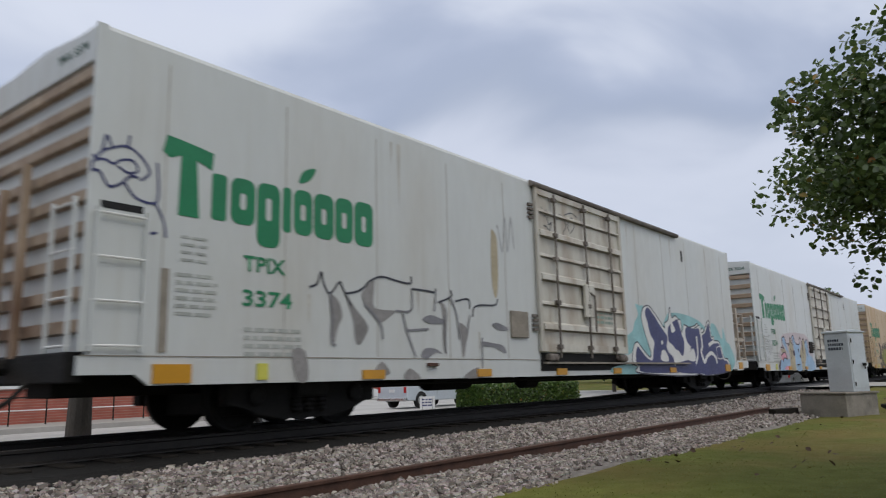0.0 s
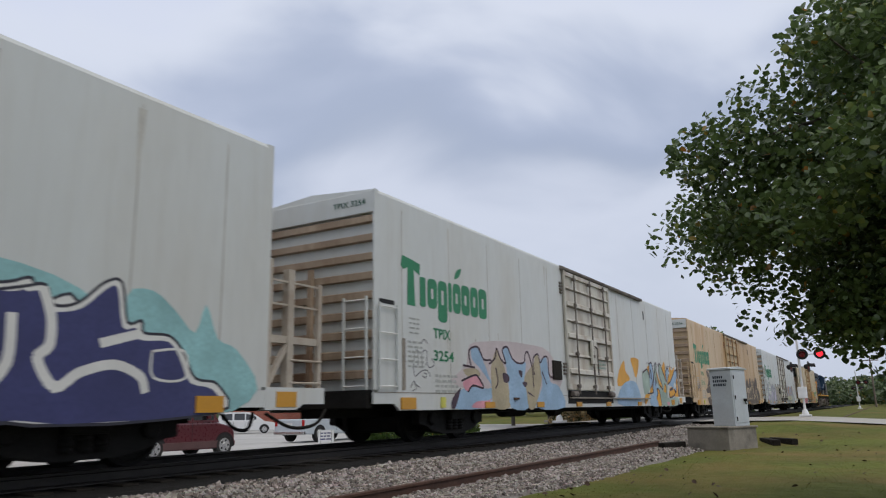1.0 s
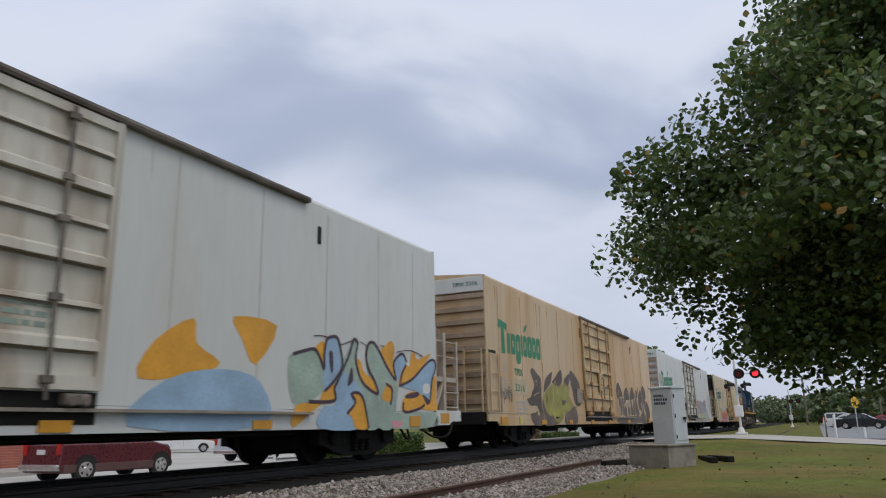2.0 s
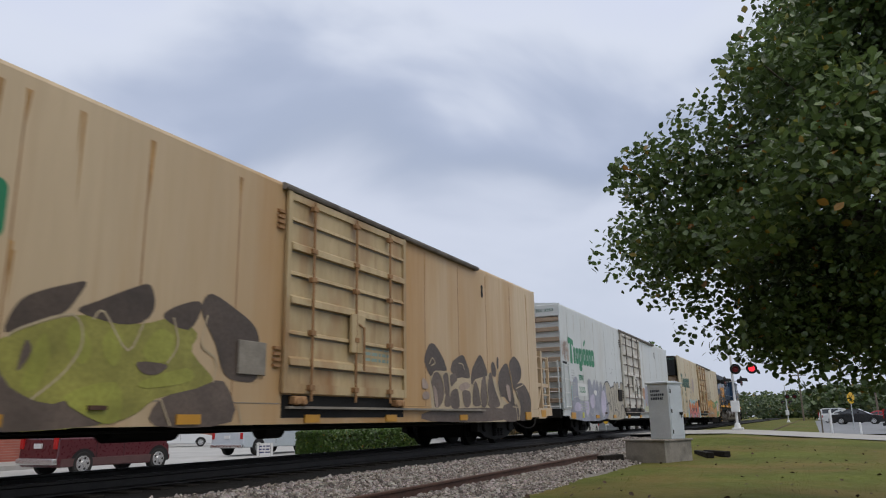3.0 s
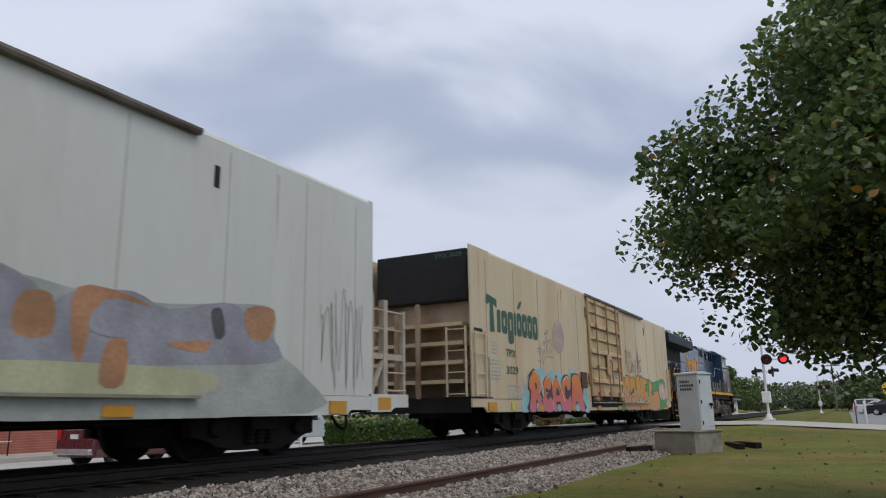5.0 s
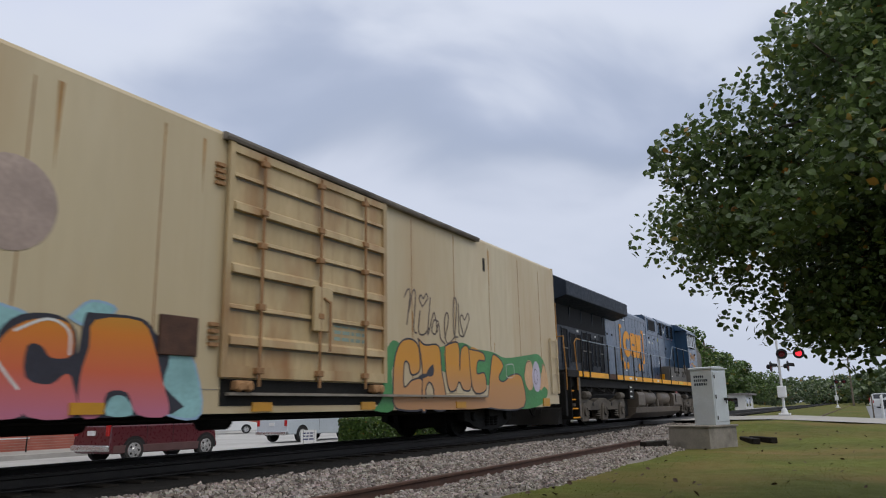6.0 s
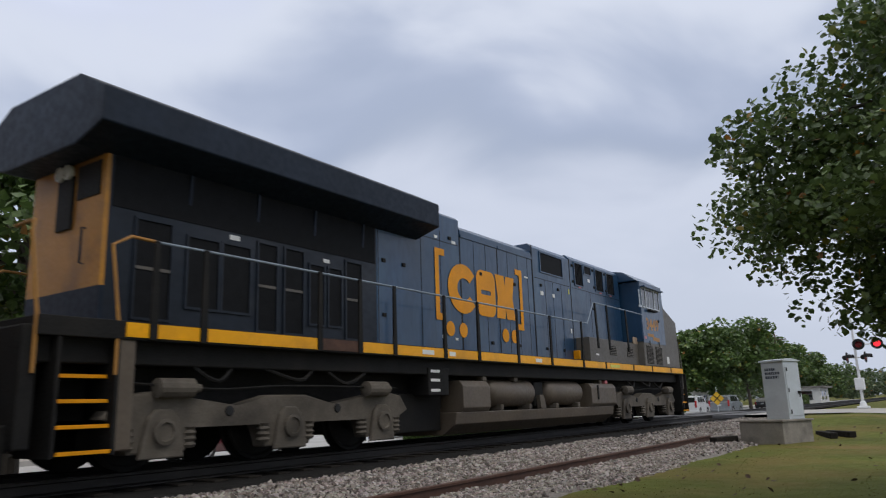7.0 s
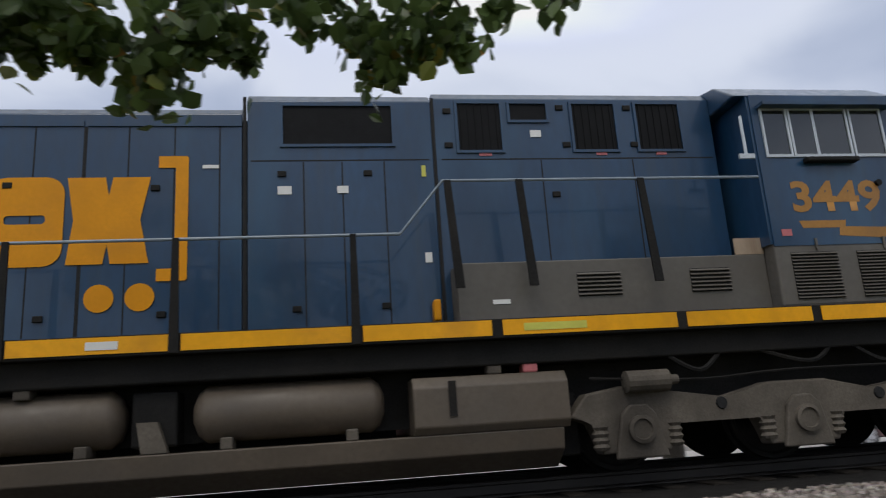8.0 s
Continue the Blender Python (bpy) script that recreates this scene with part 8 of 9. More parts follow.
    for y0 in (0.06, w - 0.2):
        bm = bmesh.new()
        box(bm, -0.02, 0.06, y0, y0 + 0.14, bz - 0.32, bz + (0.2 if kind in ("van", "minivan", "suv") else -0.04), 0.01)
        part("tail_lamp", bm, TAIL, c)
        bm = bmesh.new()
        box(bm, L - 0.12, L + 0.015, y0, y0 + 0.2, 0.58, 0.74, 0.02)
        part("headlamp", bm, HEAD, c)
    bm = bmesh.new()
    box(bm, -0.1, 0.08, 0.03, w - 0.03, 0.36, 0.54, 0.04)
    part("rear_bumper", bm, CHROME if kind in ("pickup", "van") else paint, c)
    bm = bmesh.new()
    box(bm, L - 0.1, L + 0.06, 0.03, w - 0.03, 0.32, 0.5, 0.04)
    part("front_bumper", bm, CHROME if kind == "pickup" else paint, c)
    bm = bmesh.new()
    box(bm, -0.03, 0.02, w / 2 - 0.16, w / 2 + 0.16, bz - 0.3, bz - 0.16)
    part("blank_plate", bm, WHITE_PAINT, c)
    for side in (-0.12, w + 0.02):
        bm = bmesh.new()
        box(bm, t[-2][0] - 0.02, t[-2][0] + 0.12, side, side + 0.1, base + 0.1, base + 0.24, 0.02)
        part("door_mirror", bm, paint, c)
    for x0, x1 in s["glass"][-2:]:
        bm = bmesh.new()
        box(bm, x0 - 0.06, x0 - 0.045, -0.003, 0.02, 0.5, base)
        part("door_gap", bm, DARK, c)
        bm = bmesh.new()
        box(bm, x0 + 0.0, x0 + 0.16, -0.02, 0.01, base - 0.16, base - 0.12)
        part("door_handle", bm, paint, c)
    if kind == "pickup":
        bm = bmesh.new()
        box(bm, 0.1, 2.08, 0.12, w - 0.12, 1.075, 1.086)
        part("bed_shadow", bm, DARK, c)
        bm = bmesh.new()
        path_tube(bm, [(0.15, 0.06, 1.09), (0.15, 0.06, 1.16), (2.0, 0.06, 1.16), (2.0, 0.06, 1.09)], 0.02, 6)
        part("bed_rail", bm, CHROME, c)
    return c


SZ = -0.76
MAROON = car_paint("maroon_paint", (0.085, 0.012, 0.018))
VAN_WHITE, PALE_BLUE, CAR_BLACK, CAR_RED, CAR_GREY = (car_paint(n, c) for n, c in (("white_car_paint", (0.66, 0.67, 0.68)), ("silvery_white_paint", (0.50, 0.55, 0.60)), ("black_car_paint", (0.012, 0.013, 0.016)), ("red_car_paint", (0.40, 0.02, 0.03)), ("grey_car_paint", (0.20, 0.22, 0.24))))
vehicle("van", "van", "dark maroon passenger van standing in the street", "van", MAROON, pose(14.4, 19.5, SZ), mat("maroon_lower_trim", (0.10, 0.05, 0.05), 0.5))
vehicle("pickup", "pickup_truck", "silvery white pickup truck parked beside a hedge", "pickup truck", PALE_BLUE, pose(26.6, 23.4, SZ))
vehicle("minivan", "minivan", "white minivan parked near the brick building", "minivan", VAN_WHITE, pose(41.5, 45.8, SZ - 0.18, 0, 0, -44))
vehicle("suv", "car", "white sport utility car waiting in the street", "car", VAN_WHITE, pose(62, 17.2, SZ, 0, 0, 3))
vehicle("pickup", "pickup_truck", "white pickup truck further down the street", "pickup truck", VAN_WHITE, pose(79, 18.6, SZ))
vehicle("suv", "car", "dark grey car down the street", "car", CAR_GREY, pose(67, 15.8, SZ))
vehicle("sedan", "car", "dark car far down the street", "car", CAR_BLACK, pose(98, 18.4, SZ))
vehicle("suv", "car", "black sport utility car in the car park", "car", CAR_BLACK, pose(49.5, -3.6, -0.42, 0, 0, -112))
vehicle("sedan", "car", "black sedan parked in the car park", "car", CAR_BLACK, pose(80.0, -1.4, -0.3, 0, 0, -100))
vehicle("sedan", "car", "white sedan parked in the car park", "car", VAN_WHITE, pose(92, -0.9, -0.3, 0, 0, -95))
vehicle("minivan", "car", "white minivan parked in the car park", "car", VAN_WHITE, pose(100, -0.6, -0.3, 0, 0, -90))
vehicle("sedan", "car", "red sedan parked in the car park", "car", CAR_RED, pose(108, -5.4, -0.4, 0, 0, -90))
vehicle("sedan", "car", "grey sedan parked in the car park", "car", CAR_GREY, pose(90, -7.2, -0.42, 0, 0, -60))


def yard_sign():
    c = thing("yard_sign", "small white yard sign leaning at the kerb", "sign", pose(22.1, 18.4, SZ, 0, 0, -25))
    bm = bmesh.new()
    box(bm, -0.32, 0.32, -0.01, 0.01, 0.25, 0.72)
    part("board", bm, WHITE_PAINT, c)
    for x in (-0.22, 0.22):
        bm = bmesh.new()
        tube(bm, (x, 0, 0), (x, 0, 0.7), 0.012)
        part("leg", bm, BLACK_STEEL, c)
    bm = bmesh.new()
    bars(bm, -0.24, 0.58, 0.48, 3, 0.11, 0.05, -0.014, 4)
    part("writing", bm, S_NAVY, c)


yard_sign()

# ---- brick building, railing, far white building ----
BRICK = mat("red_brick", (0.36, 0.105, 0.075), 0.85, vary=0.2, scale=1.5, bump=0.3, bscale=30)
MORTAR = mat("mortar", (0.34, 0.27, 0.23), 0.9)
ROOF = mat("flat_roof_edge", (0.20, 0.19, 0.18), 0.7)
WALL_WHITE = mat("white_render", (0.66, 0.66, 0.64), 0.8, vary=0.06)


def brick_building(x, y, L, H, label):
    c = thing("brick_building", label, "building", pose(x, y, -0.62))
    bm = bmesh.new()
    box(bm, 0, L, 0, 10, 0, H)
    part("wall", bm, BRICK, c)
    bm = bmesh.new()
    for k in range(40):
        box(bm, 0, L, -0.004, 0.002, 0.1 + k * 0.1, 0.112 + k * 0.1)
    part("mortar_joint", bm, MORTAR, c)
    bm = bmesh.new()
    box(bm, -0.2, L + 0.2, -0.25, 10.2, H, H + 0.3, 0.02)
    part("roof", bm, ROOF, c)
    for x in (3.0, 8.0, 13.0, 19.0, 24.5, 30.5):
        if x + 2 > L:
            continue
        wn = new("window")
        wn.parent = c
        bm = bmesh.new()
        box(bm, x, x + 1.5, -0.02, 0.01, 1.35, 2.7)
        part("pane", bm, GLASS_DARK, wn)
        bm = bmesh.new()
        for q in ((x - 0.06, x + 1.56, 2.7, 2.78), (x - 0.06, x, 1.35, 2.7), (x + 1.5, x + 1.56, 1.35, 2.7), (x + 0.72, x + 0.78, 1.35, 2.7)):
            box(bm, q[0], q[1], -0.05, 0.0, q[2], q[3])
        part("frame", bm, WHITE_PAINT, wn)
        bm = bmesh.new()
        box(bm, x - 0.1, x + 1.6, -0.1, 0.0, 1.24, 1.35, 0.01)
        part("sill", bm, WHITE_PAINT, wn)


brick_building(-14, 28.2, 34.0, 4.2, "low red brick building with white window sills beside the street")
brick_building(26, 62, 44.0, 5.0, "further red brick building behind the parked vehicles")


def railing():
    c = thing("railing", "dark metal handrail in front of the brick building", "railing", pose(8, 26.9, -0.6))
    for k in range(8):
        bm = bmesh.new()
        tube(bm, (k * 1.2, 0, 0), (k * 1.2, 0, 0.95), 0.025)
        part("post", bm, BLACK_STEEL, c)
    for z in (0.5, 0.93):
        bm = bmesh.new()
        tube(bm, (-0.1, 0, z), (8.5, 0, z), 0.022)
        part("rail", bm, WHITE_PAINT if z < 0.6 else BLACK_STEEL, c)


railing()


def far_building(x, y, w, d, h, label, roof_mat):
    c = thing("far_building", label, "building", pose(x, y, -0.7))
    bm = bmesh.new()
    box(bm, 0, w, 0, d, 0, h)
    part("wall", bm, WALL_WHITE, c)
    bm = bmesh.new()
    box(bm, -0.4, w + 0.4, -0.6, d + 0.4, h, h + 0.25, 0.03)
    part("roof", bm, roof_mat, c)
    n = int(w // 3)
    for k in range(n):
        wn = new("window")
        wn.parent = c
        bm = bmesh.new()
        box(bm, 1 + k * 3, 2.6 + k * 3, -0.03, 0.01, 0.8, 2.0)
        part("pane", bm, GLASS_DARK, wn)
        bm = bmesh.new()
        box(bm, 0.95 + k * 3, 2.65 + k * 3, -0.06, 0.0, 0.72, 0.8)
        part("sill", bm, WHITE_PAINT, wn)
    for k in range(int(d // 3)):
        wn = new("window")
        wn.parent = c
        bm = bmesh.new()
        box(bm, -0.03, 0.01, 1 + k * 3, 2.6 + k * 3, 0.8, 2.0)
        part("pane", bm, GLASS_DARK, wn)


far_building(92, 29, 24, 8, 2.6, "low white building behind the street trees", WALL_WHITE)
far_building(112, 14.5, 8, 5, 2.4, "small pale concrete building near the tracks", ROOF)
# ---- trees, hedges, grass, stones ----
def leaf_mat(name, c, vary=0.35):
    m = bpy.data.materials.new(name)
    m.use_nodes = True
    n, l = m.node_tree.nodes, m.node_tree.links
    b = n["Principled BSDF"]
    g, rp = n.new("ShaderNodeNewGeometry"), n.new("ShaderNodeValToRGB")
    l.new(g.outputs["Random Per Island"], rp.inputs[0])
    e = rp.color_ramp.elements
    e[0].position, e[0].color = 0.0, (*(v * (1 - vary) for v in c), 1)
    e[1].position, e[1].color = 0.93, (c[0] * (1 + vary * 1.3), c[1] * (1 + vary), c[2] * (1 + vary * 0.6), 1)
    x = e.new(0.985)
    x.color = (c[0] * 2.6, c[1] * 1.7, c[2], 1)
    y = e.new(0.996)
    y.color = (0.34, 0.15, 0.03, 1)
    l.new(rp.outputs[0], b.inputs["Base Color"])
    b.inputs["Roughness"].default_value = 0.34
    b.inputs["Specular IOR Level"].default_value = 0.6
    tr, mx, out = n.new("ShaderNodeBsdfTranslucent"), n.new("ShaderNodeMixShader"), n["Material Output"]
    mx.inputs[0].default_value = 0.32
    l.new(rp.outputs[0], tr.inputs["Color"])
    l.new(b.outputs[0], mx.inputs[1])
    l.new(tr.outputs[0], mx.inputs[2])
    l.new(mx.outputs[0], out.inputs["Surface"])
    return m


LEAF = leaf_mat("glossy_pear_leaves", (0.092, 0.150, 0.056), 0.45)
LEAF_FAR = leaf_mat("street_tree_leaves", (0.085, 0.15, 0.045), 0.45)
LEAF_HEDGE = leaf_mat("hedge_leaves", (0.07, 0.13, 0.03), 0.3)
LEAF_WOODS = leaf_mat("far_wood_leaves", (0.085, 0.13, 0.06), 0.35)


def leaves_mesh(name, centres, size, rnd, material, shape=6, droop=0.3):
    """Many small folded leaves, each its own island."""
    n = len(centres)
    if shape == 6:
        base = np.array([(0, 0, 0), (0.34, 0.28, 0.05), (0.42, 0.62, 0.02), (0, 1.05, -0.1), (-0.42, 0.62, 0.02), (-0.34, 0.28, 0.05)]) - (0, 0.5, 0)
        tri = np.array([(0, 1, 2), (0, 2, 3), (0, 3, 4), (0, 4, 5)])
    else:
        base = np.array([(-0.5, -0.5, 0), (0.5, -0.4, 0.1), (0.45, 0.5, -0.05), (-0.4, 0.5, 0.12)])
        tri = np.array([(0, 1, 2), (0, 2, 3)])
    a = rnd.normal(size=(n, 3))
    a[:, 2] = np.abs(a[:, 2]) + droop
    a /= np.linalg.norm(a, axis=1)[:, None]
    u = np.cross(a, rnd.normal(size=(n, 3)))
    u /= np.linalg.norm(u, axis=1)[:, None]
    v = np.cross(a, u)
    s = size * rnd.uniform(0.6, 1.3, n)
    P = centres[:, None, :] + s[:, None, None] * (base[None, :, 0:1] * u[:, None] + base[None, :, 1:2] * v[:, None] + base[None, :, 2:3] * a[:, None])
    F = (np.arange(n)[:, None, None] * len(base) + tri[None]).reshape(-1, 3)
    me = bpy.data.meshes.new(name)
    me.from_pydata(P.reshape(-1, 3).tolist(), [], F.tolist())
    me.materials.append(material)
    return me


def limb(bm, pts, r0, r1, seg=8):
    n = len(pts) - 1
    for k in range(n):
        a, b = r0 + (r1 - r0) * k / n, r0 + (r1 - r0) * (k + 1) / n
        tube(bm, pts[k], pts[k + 1], a, b, seg, caps=False)


def tree(name, label, at, trunk_h, crown_c, rad, count, size, seed, material, trunk_r=0.16, clumps=60, up=1.0, down=0.75, shape=6, group="", spread=0.42, cone=0.0, tuck=0.0):
    """A tapered trunk, forked limbs that end in clumps, and a crown of small leaves round the clumps."""
    rnd = np.random.RandomState(seed)
    c = thing(name, label, "tree", at, group=group)
    cc = np.array(crown_c)
    # clump centres near the crown's shell, uneven
    d = rnd.normal(size=(clumps, 3))
    d /= np.linalg.norm(d, axis=1)[:, None]
    rr = rnd.uniform(0.2, 0.95, clumps) ** 0.5
    rz = np.where(d[:, 2] > 0, up, down)
    taper = 1 - 0.42 * cone * np.clip(d[:, 2] * rr, 0, 1) - tuck * np.clip(-d[:, 2] * rr, 0, 1)
    K = cc + d * rr[:, None] * np.array(rad) * np.stack([taper, taper, rz], 1)
    bm = bmesh.new()
    top = Vector((cc[0] * 0.7, cc[1] * 0.7, trunk_h))
    limb(bm, [(0, 0, -0.15), (0.02, 0.02, trunk_h * 0.5), top], trunk_r, trunk_r * 0.6, 12)
    part("trunk", bm, BARK, c)
    for k in range(0, clumps, 2):
        bm = bmesh.new()
        e = Vector(K[k])
        s = top.lerp(Vector(cc) + Vector((0, 0, rad[2] * 0.4)), rnd.uniform(-0.1, 0.7))
        m = s.lerp(e, 0.5) + Vector((0, 0, 0.12 * (e - s).length))
        limb(bm, smooth_line3([s, m, e], 3), trunk_r * 0.3, 0.008, 5)
        part("limb", bm, BARK, c)
    w = rnd.uniform(0.5, 1.4, clumps)
    idx = rnd.choice(clumps, count, p=w / w.sum())
    sc = np.mean(rad) * spread
    off = rnd.normal(size=(count, 3))
    off *= (rnd.uniform(0, 1, count) ** 0.4 * sc * rnd.uniform(0.6, 1.1, clumps)[idx] / np.linalg.norm(off, axis=1))[:, None]
    off[:, 2] *= 0.75
    ob = new("crown", leaves_mesh("crown", K[idx] + off, size, rnd, material, shape))
    ob.parent = c
    ob["kind"] = "stuff"
    return c


def gz(x, y):
    return lawn_z(x, y)


tree("pear_tree", "broad green pear tree with a dense rounded crown", pose(9.0, -1.45, gz(9.0, -1.45)), 2.2, (0.0, 0.0, 3.42), (3.45, 3.45, 3.2), 122000, 0.072, 7, LEAF, 0.17, 230, 1.0, 0.60, 6, spread=0.215, cone=1.1, tuck=0.36)


def overhang_tree():
    c = tree("pear_tree", "green pear tree with drooping leafy branches overhead", pose(-3.0, 1.0, gz(-3.0, 1.0)), 2.4, (0.3, 0.2, 4.4), (2.2, 2.2, 1.5), 6000, 0.085, 12, LEAF, 0.16, 40, 1.0, 0.5, 6, spread=0.3)
    rnd = np.random.RandomState(5)
    bm = bmesh.new()
    pts = []
    # sprays that droop in front of the sky: heading, height angle of the tip, reach, leaves
    for az, el, dist, n in ((-27, 25.5, 3.4, 140), (-22, 26.5, 3.5, 130), (-18, 27, 3.3, 120), (-14, 25.0, 3.4, 130), (-10, 28.5, 3.5, 90), (-6, 28.0, 3.6, 90), (-1, 30.5, 3.5, 50), (3, 30.0, 3.5, 50), (6, 27.2, 3.4, 80), (9, 28.5, 3.3, 70), (12.5, 28.6, 3.4, 60), (16, 31.0, 3.5, 30), (20.5, 30.3, 3.5, 26), (23, 32.0, 3.5, 20)):
        a, e = radians(az), radians(el)
        tip = Vector((math.sin(a) * dist, math.cos(a) * dist, 0.616 + dist * math.tan(e)))
        top = tip + Vector((rnd.uniform(-0.25, 0.1), rnd.uniform(-0.2, 0.2), rnd.uniform(0.45, 0.6)))
        root = Vector((-2.4 + 0.03 * az, 1.3, 3.7))
        line = smooth_line3([root, root.lerp(top, 0.55) + Vector((0, 0, 0.35)), top, tip], 5)
        limb(bm, [p - Vector((-3.0, 1.0, gz(-3.0, 1.0))) for p in line], 0.028, 0.004, 5)
        for k in range(int(n * 1.9)):
            t = rnd.uniform(0.0, 1.0) ** 0.8
            p = top.lerp(tip, t) + Vector(rnd.normal(size=3)) * (0.17 * (1.15 - t))
            pts.append(p - Vector((-3.0, 1.0, gz(-3.0, 1.0))))
    part("drooping_twig", bm, BARK, c)
    ob = new("leaf_sprays", leaves_mesh("leaf_sprays", np.array([tuple(p) for p in pts]), 0.104, rnd, LEAF, 6, 0.0))
    ob.parent = c
    ob["kind"] = "stuff"


overhang_tree()
tree("street_tree", "green street tree with a dark trunk beyond the tracks", pose(6.3, 13.3, -0.75), 2.6, (0.2, 0.3, 4.3), (2.4, 2.4, 1.7), 5000, 0.16, 21, LEAF_FAR, 0.24, 40, 1.0, 0.8, 4)


def polar(az, dist):
    return math.sin(radians(az)) * dist, math.cos(radians(az)) * dist


for az, dist, h, r, sd in ((67.3, 56, 9.3, 4.2, 31), (70.6, 62, 9.6, 3.2, 32), (73.4, 72, 7.6, 3.2, 33), (75.9, 74, 8.4, 3.6, 34), (78.1, 80, 8.8, 4.2, 35), (79.8, 96, 8.0, 4.5, 36), (81.5, 118, 7.4, 5.0, 37), (82.9, 150, 7.2, 6.0, 38), (72.0, 92, 9.0, 4.5, 39), (64.5, 70, 9.0, 4.5, 40), (77, 110, 10.0, 5.5, 41)):
    x, y = polar(az, dist)
    tree("street_tree", "leafy green street tree beside the far road", pose(x, y, -0.78), h * 0.36, (0.0, 0.2, h * 0.60), (r, r, h * 0.40), 9000, 0.27, sd, LEAF_FAR, 0.2, 46, 1.0, 0.85, 4, "street trees", spread=0.36)


def shrub(name, label, outline, z0, z1, count, size, seed, material, at):
    """A clipped hedge or bush: a dense skin of leaves over a dark twig core."""
    rnd = np.random.RandomState(seed)
    c = thing(name, label, "hedge", at)
    L, W = outline
    bm = bmesh.new()
    box(bm, 0.12, L - 0.12, 0.12, W - 0.12, z0, z1 - 0.12, 0.1)
    part("twig_core", bm, mat("shaded_twigs", (0.03, 0.045, 0.015), 0.9), c)
    p = rnd.uniform(size=(count, 3)) * (L, W, z1 - z0) + (0, 0, z0)
    face = rnd.randint(0, 4, count)
    p[face == 0, 1] = rnd.uniform(-0.04, 0.1, (face == 0).sum())
    p[face == 1, 2] = z1 + 0.06 * np.sin(p[face == 1, 0] * 2.1) + rnd.uniform(-0.1, 0.05, (face == 1).sum())
    p[face == 2, 0] = rnd.uniform(-0.04, 0.1, (face == 2).sum())
    ob = new("leaves", leaves_mesh("leaves", p, size, rnd, material, 4))
    ob.parent = c
    ob["kind"] = "stuff"


shrub("hedge", "clipped green hedge along the street", (9.5, 1.5), 0.0, 1.05, 9000, 0.10, 51, LEAF_HEDGE, pose(28.0, 20.0, -0.78))
shrub("hedge", "low bright green hedge beside the tracks", (8.0, 1.6), 0.0, 0.75, 4000, 0.14, 52, LEAF_HEDGE, pose(50.0, 17.0, -0.78))
shrub("bush", "rounded dark green bush near the tracks", (3.2, 2.4), 0.0, 1.5, 2500, 0.16, 53, LEAF_FAR, pose(92.0, 13.6, -0.78))
shrub("hedge", "dark low hedge near the tracks", (9.0, 1.6), 0.0, 0.9, 3000, 0.16, 54, LEAF_FAR, pose(80.0, 13.4, -0.78))
shrub("bush", "straw-coloured ornamental grass clump by the crossing", (2.2, 2.0), 0.0, 1.35, 2600, 0.12, 55, leaf_mat("dry_ornamental_grass", (0.30, 0.25, 0.15), 0.25), pose(38.5, 14.2, -0.5))


def far_woods():
    """Distant belts of wood: ragged masses of leaf clumps."""
    rnd = np.random.RandomState(77)
    pts = []
    for k in range(150):
        az = rnd.uniform(83.5, 112)
        dist = rnd.uniform(215, 290) if az < 90 else rnd.uniform(135, 200)
        top = dist * math.tan(radians(1.75 if az < 90 else 2.25)) * rnd.uniform(0.78, 1.06)
        x, y = polar(az, dist)
        n = 620
        r = rnd.uniform(3.5, 6.5)
        p = rnd.normal(size=(n, 3))
        p /= np.linalg.norm(p, axis=1)[:, None]
        p *= (rnd.uniform(0.55, 1.0, n))[:, None] * (r, r, top * 0.55)
        pts.append(p + (x, y, top * 0.5))
    for k in range(90):
        x = rnd.uniform(20, 320)
        y = rnd.uniform(52, 90)
        r, top = rnd.uniform(3.5, 6), rnd.uniform(6, 9)
        p = rnd.normal(size=(420, 3))
        p /= np.linalg.norm(p, axis=1)[:, None]
        p *= (rnd.uniform(0.55, 1.0, 420))[:, None] * (r, r, top * 0.55)
        pts.append(p + (x, y, top * 0.5))
    ob = new("far_woods", leaves_mesh("far_woods", np.concatenate(pts), 0.62, rnd, LEAF_WOODS, 4))
    tagged(ob, "dark green belt of distant woods along the horizon", "woods", kind="stuff")


far_woods()


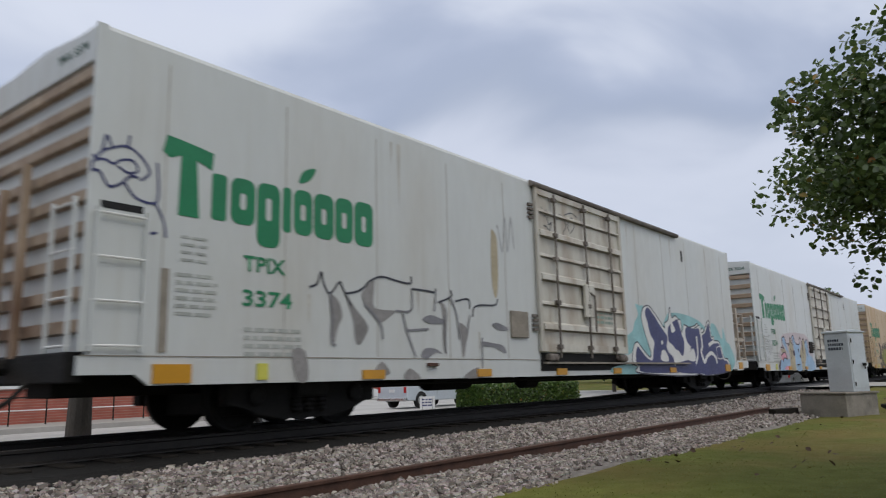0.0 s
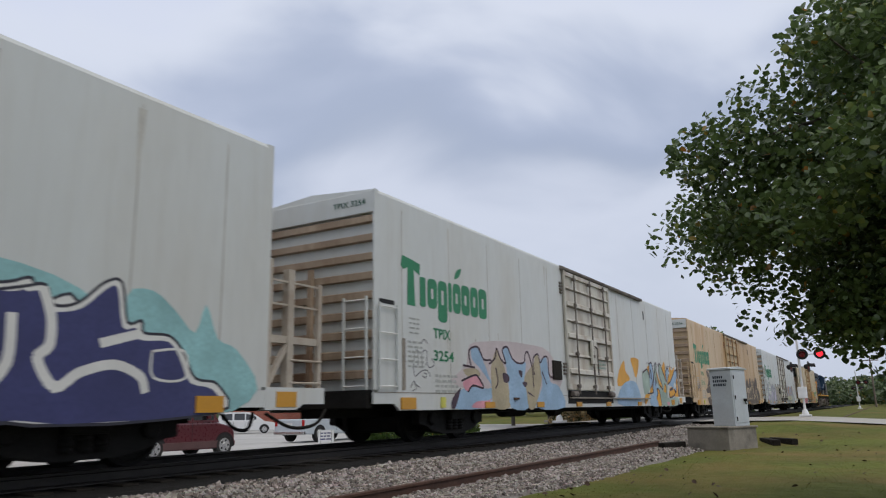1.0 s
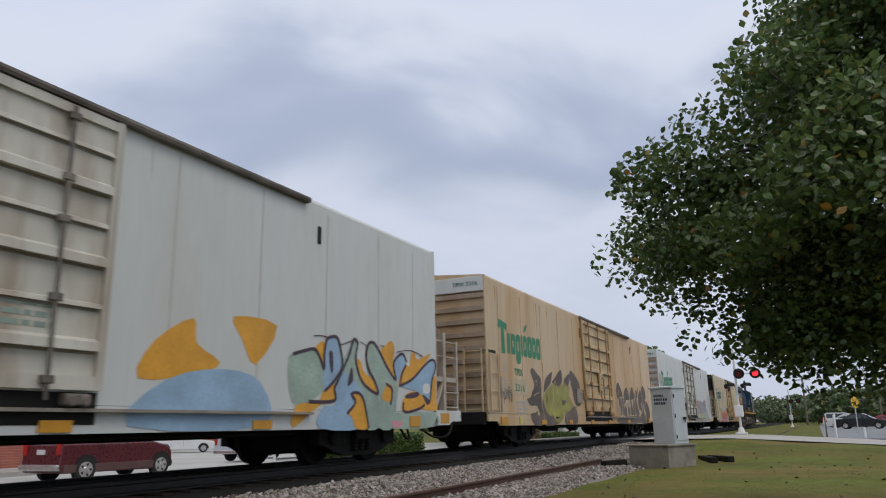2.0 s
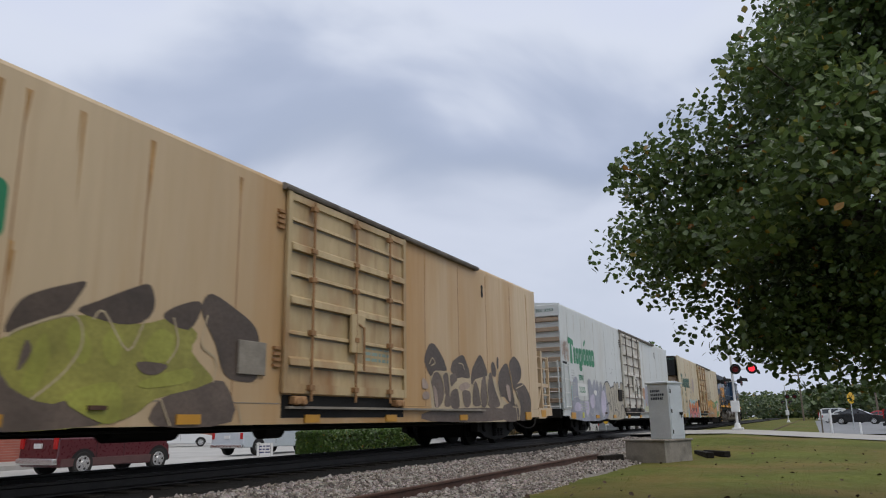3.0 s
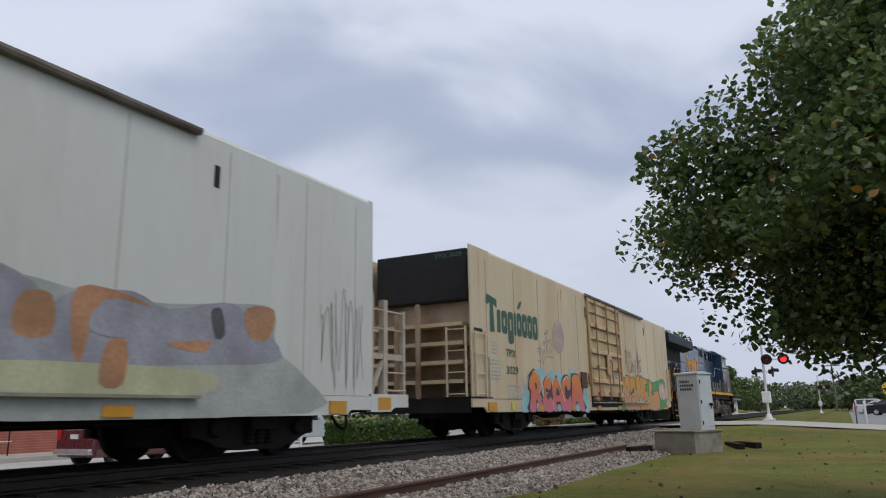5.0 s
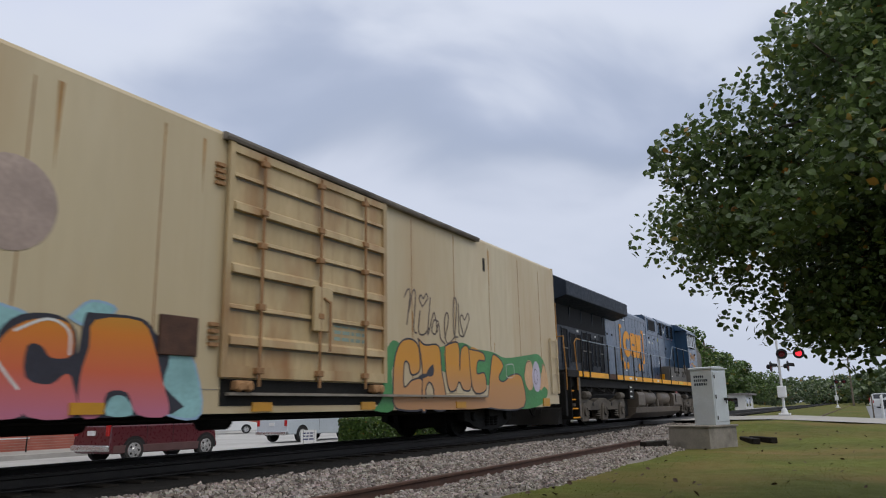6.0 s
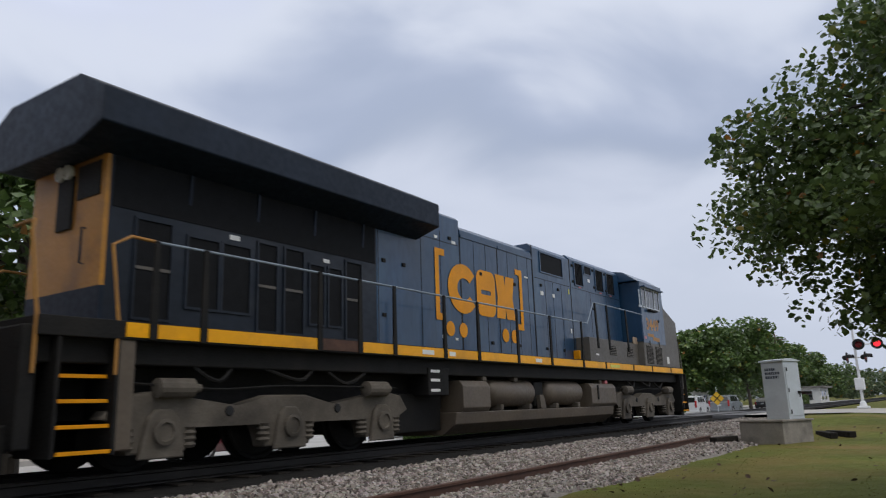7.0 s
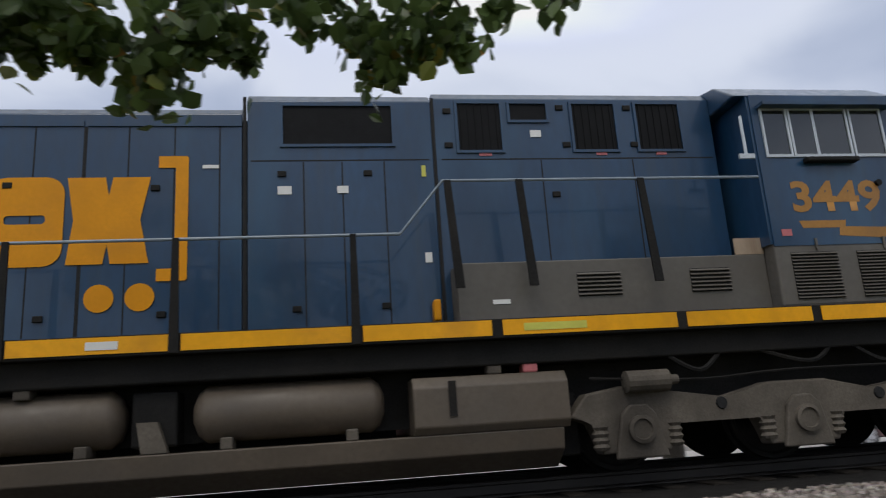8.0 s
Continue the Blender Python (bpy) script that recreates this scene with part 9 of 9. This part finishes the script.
def stones():
    rnd = np.random.RandomState(3)
    n = 42000
    x = np.where(rnd.uniform(size=n) < 0.72, rnd.uniform(1.0, 17, n), rnd.uniform(-3, 31, n))
    y = rnd.uniform(4.05, 6.95, n)
    keep = (y > 4.35 + 0.35 * np.sin(x * 0.9) + rnd.uniform(-0.35, 0.25, n)) & (np.abs(y - 5.45) > 0.09)
    x, y = x[keep], y[keep]
    n = len(x)
    z = np.array([ballast_z(a, b) for a, b in zip(x, y)]) + rnd.uniform(-0.008, 0.02, n)
    base = np.array([(sx, sy, sz) for sx in (-1, 1) for sy in (-1, 1) for sz in (-1, 1)]) * 0.5
    quad = np.array([(0, 1, 3, 2), (4, 6, 7, 5), (0, 4, 5, 1), (2, 3, 7, 6), (0, 2, 6, 4), (1, 5, 7, 3)])
    P = base[None] * rnd.uniform(0.55, 1.0, (n, 8, 3)) * rnd.uniform(0.032, 0.075, (n, 1, 1)) * rnd.uniform(0.6, 1.2, (n, 1, 3))
    q = rnd.normal(size=(n, 4))
    q /= np.linalg.norm(q, axis=1)[:, None]
    w, i, j, k = q.T
    R = np.stack([np.stack([1 - 2 * (j * j + k * k), 2 * (i * j - k * w), 2 * (i * k + j * w)], 1), np.stack([2 * (i * j + k * w), 1 - 2 * (i * i + k * k), 2 * (j * k - i * w)], 1), np.stack([2 * (i * k - j * w), 2 * (j * k + i * w), 1 - 2 * (i * i + j * j)], 1)], 1)
    P = np.einsum("nab,nvb->nva", R, P) + np.stack([x, y, z], 1)[:, None]
    F = (np.arange(n)[:, None, None] * 8 + quad[None]).reshape(-1, 4)
    me = bpy.data.meshes.new("ballast_stones")
    me.from_pydata(P.reshape(-1, 3).tolist(), [], F.tolist())
    m = bpy.data.materials.new("crushed_granite")
    m.use_nodes = True
    nn, l = m.node_tree.nodes, m.node_tree.links
    g, rp, nz = nn.new("ShaderNodeNewGeometry"), nn.new("ShaderNodeValToRGB"), nn.new("ShaderNodeTexNoise")
    nz.inputs["Scale"].default_value = 60
    mx = nn.new("ShaderNodeMix")
    mx.data_type, mx.blend_type = "RGBA", "MULTIPLY"
    mx.inputs[0].default_value = 0.5
    l.new(g.outputs["Random Per Island"], rp.inputs[0])
    e = rp.color_ramp.elements
    e[0].color, e[1].color = (0.115, 0.095, 0.083, 1), (0.56, 0.505, 0.465, 1)
    c2 = e.new(0.45)
    c2.color = (0.30, 0.258, 0.228, 1)
    l.new(rp.outputs[0], mx.inputs[6])
    l.new(nz.outputs["Color"], mx.inputs[7])
    l.new(mx.outputs[2], nn["Principled BSDF"].inputs["Base Color"])
    nn["Principled BSDF"].inputs["Roughness"].default_value = 0.85
    me.materials.append(m)
    tagged(new("ballast_stones", me), "loose grey crushed stones of the ballast", "stones", kind="stuff")


stones()


def grass_blades():
    rnd = np.random.RandomState(9)
    n = 20000
    d = 6.5 + 22 * rnd.uniform(0, 1, n) ** 1.3
    az = np.radians(rnd.uniform(55, 106, n))
    x, y = d * np.sin(az), d * np.cos(az)
    keep = (y < 4.25 + 0.3 * np.sin(x * 0.9) + rnd.uniform(-0.5, 0.15, n)) & (x < 31) & ~((np.abs(x - 20.75) < 0.95) & (np.abs(y - 3.62) < 0.95))
    x, y = x[keep], y[keep]
    n = len(x)
    z = np.array([lawn_z(a, b) for a, b in zip(x, y)])
    h = rnd.uniform(0.004, 0.013, n) * (1 + 0.6 * (rnd.uniform(size=n) < 0.05))
    w = rnd.uniform(0.004, 0.009, n) * (1 + d[keep] / 14)
    t = rnd.uniform(0, math.tau, n)
    lean = rnd.normal(size=(n, 2)) * h[:, None] * 0.5
    P = np.empty((n, 3, 3))
    P[:, 0] = np.stack([x - np.cos(t) * w, y - np.sin(t) * w, z - 0.005], 1)
    P[:, 1] = np.stack([x + np.cos(t) * w, y + np.sin(t) * w, z - 0.005], 1)
    P[:, 2] = np.stack([x + lean[:, 0], y + lean[:, 1], z + h], 1)
    me = bpy.data.meshes.new("grass_blades")
    me.from_pydata(P.reshape(-1, 3).tolist(), [], np.arange(3 * n).reshape(-1, 3).tolist())
    me.materials.append(mat("grass_blade_green", (0.16, 0.18, 0.04), 0.8, vary=0.3, scale=0.5, dirt=(0.26, 0.19, 0.08), dirt_amt=0.7, dirt_scale=0.4))
    tagged(new("grass_blades", me), "short green and dry grass blades of the lawn", "grass", kind="stuff")
    # fallen leaves
    m = 110
    xs, ys = rnd.uniform(7, 26, m), rnd.uniform(-3.5, 4.2, m)
    pts = np.array([(a, b, lawn_z(a, b) + 0.03) for a, b in zip(xs, ys)])
    ob = new("fallen_leaves", leaves_mesh("fallen_leaves", pts, 0.075, rnd, mat("dead_leaf", (0.07, 0.04, 0.025), 0.8), 6, 1.2))
    tagged(ob, "dry brown leaves fallen on the lawn", "leaves", kind="stuff")


grass_blades()


def ties():
    bm = bmesh.new()
    box(bm, -0.11, 0.11, -1.28, 1.28, -0.18, 0, 0.015)
    me = mesh_of("tie", bm, TIE)
    for k in range(150):
        ob = new("tie", me)
        ob.parent = track_bed
        ob.matrix_basis = pose(-8 + k * 0.53 + 0.02 * math.sin(k * 3.7), RAIL_Y + 0.75 + 0.03 * math.sin(k * 5.1), -0.165)


ties()


def old_timbers():
    for k, (x, y, a, l) in enumerate(((22.2, 2.6, 20, 1.6), (22.6, 2.2, 35, 1.2), (19.4, 5.0, -15, 1.1))):
        c = thing("timber", "short weathered timber lying on the gravel", "timber", pose(x, y, lawn_z(x, y) + 0.02 if y < 4 else ballast_z(x, y), 0, 0, a))
        bm = bmesh.new()
        box(bm, 0, l, 0, 0.2, -0.02, 0.14, 0.02)
        part("beam", bm, TIE, c)


old_timbers()
# ---- what moves ----
def motions():
    steps = [k / 10 for k in range(81)]
    for ob, x0 in MOVING:
        walk(ob, [(t, pose(x0 + train_x(t), NEAR_Y, 0)) for t in steps])
    for ob, ax, ay, az, r in WHEELS:
        walk(ob, [(k / 30, pose(ax, ay, az, 0, math.degrees(train_x(k / 30) / r), 0)) for k in range(241)])


motions()
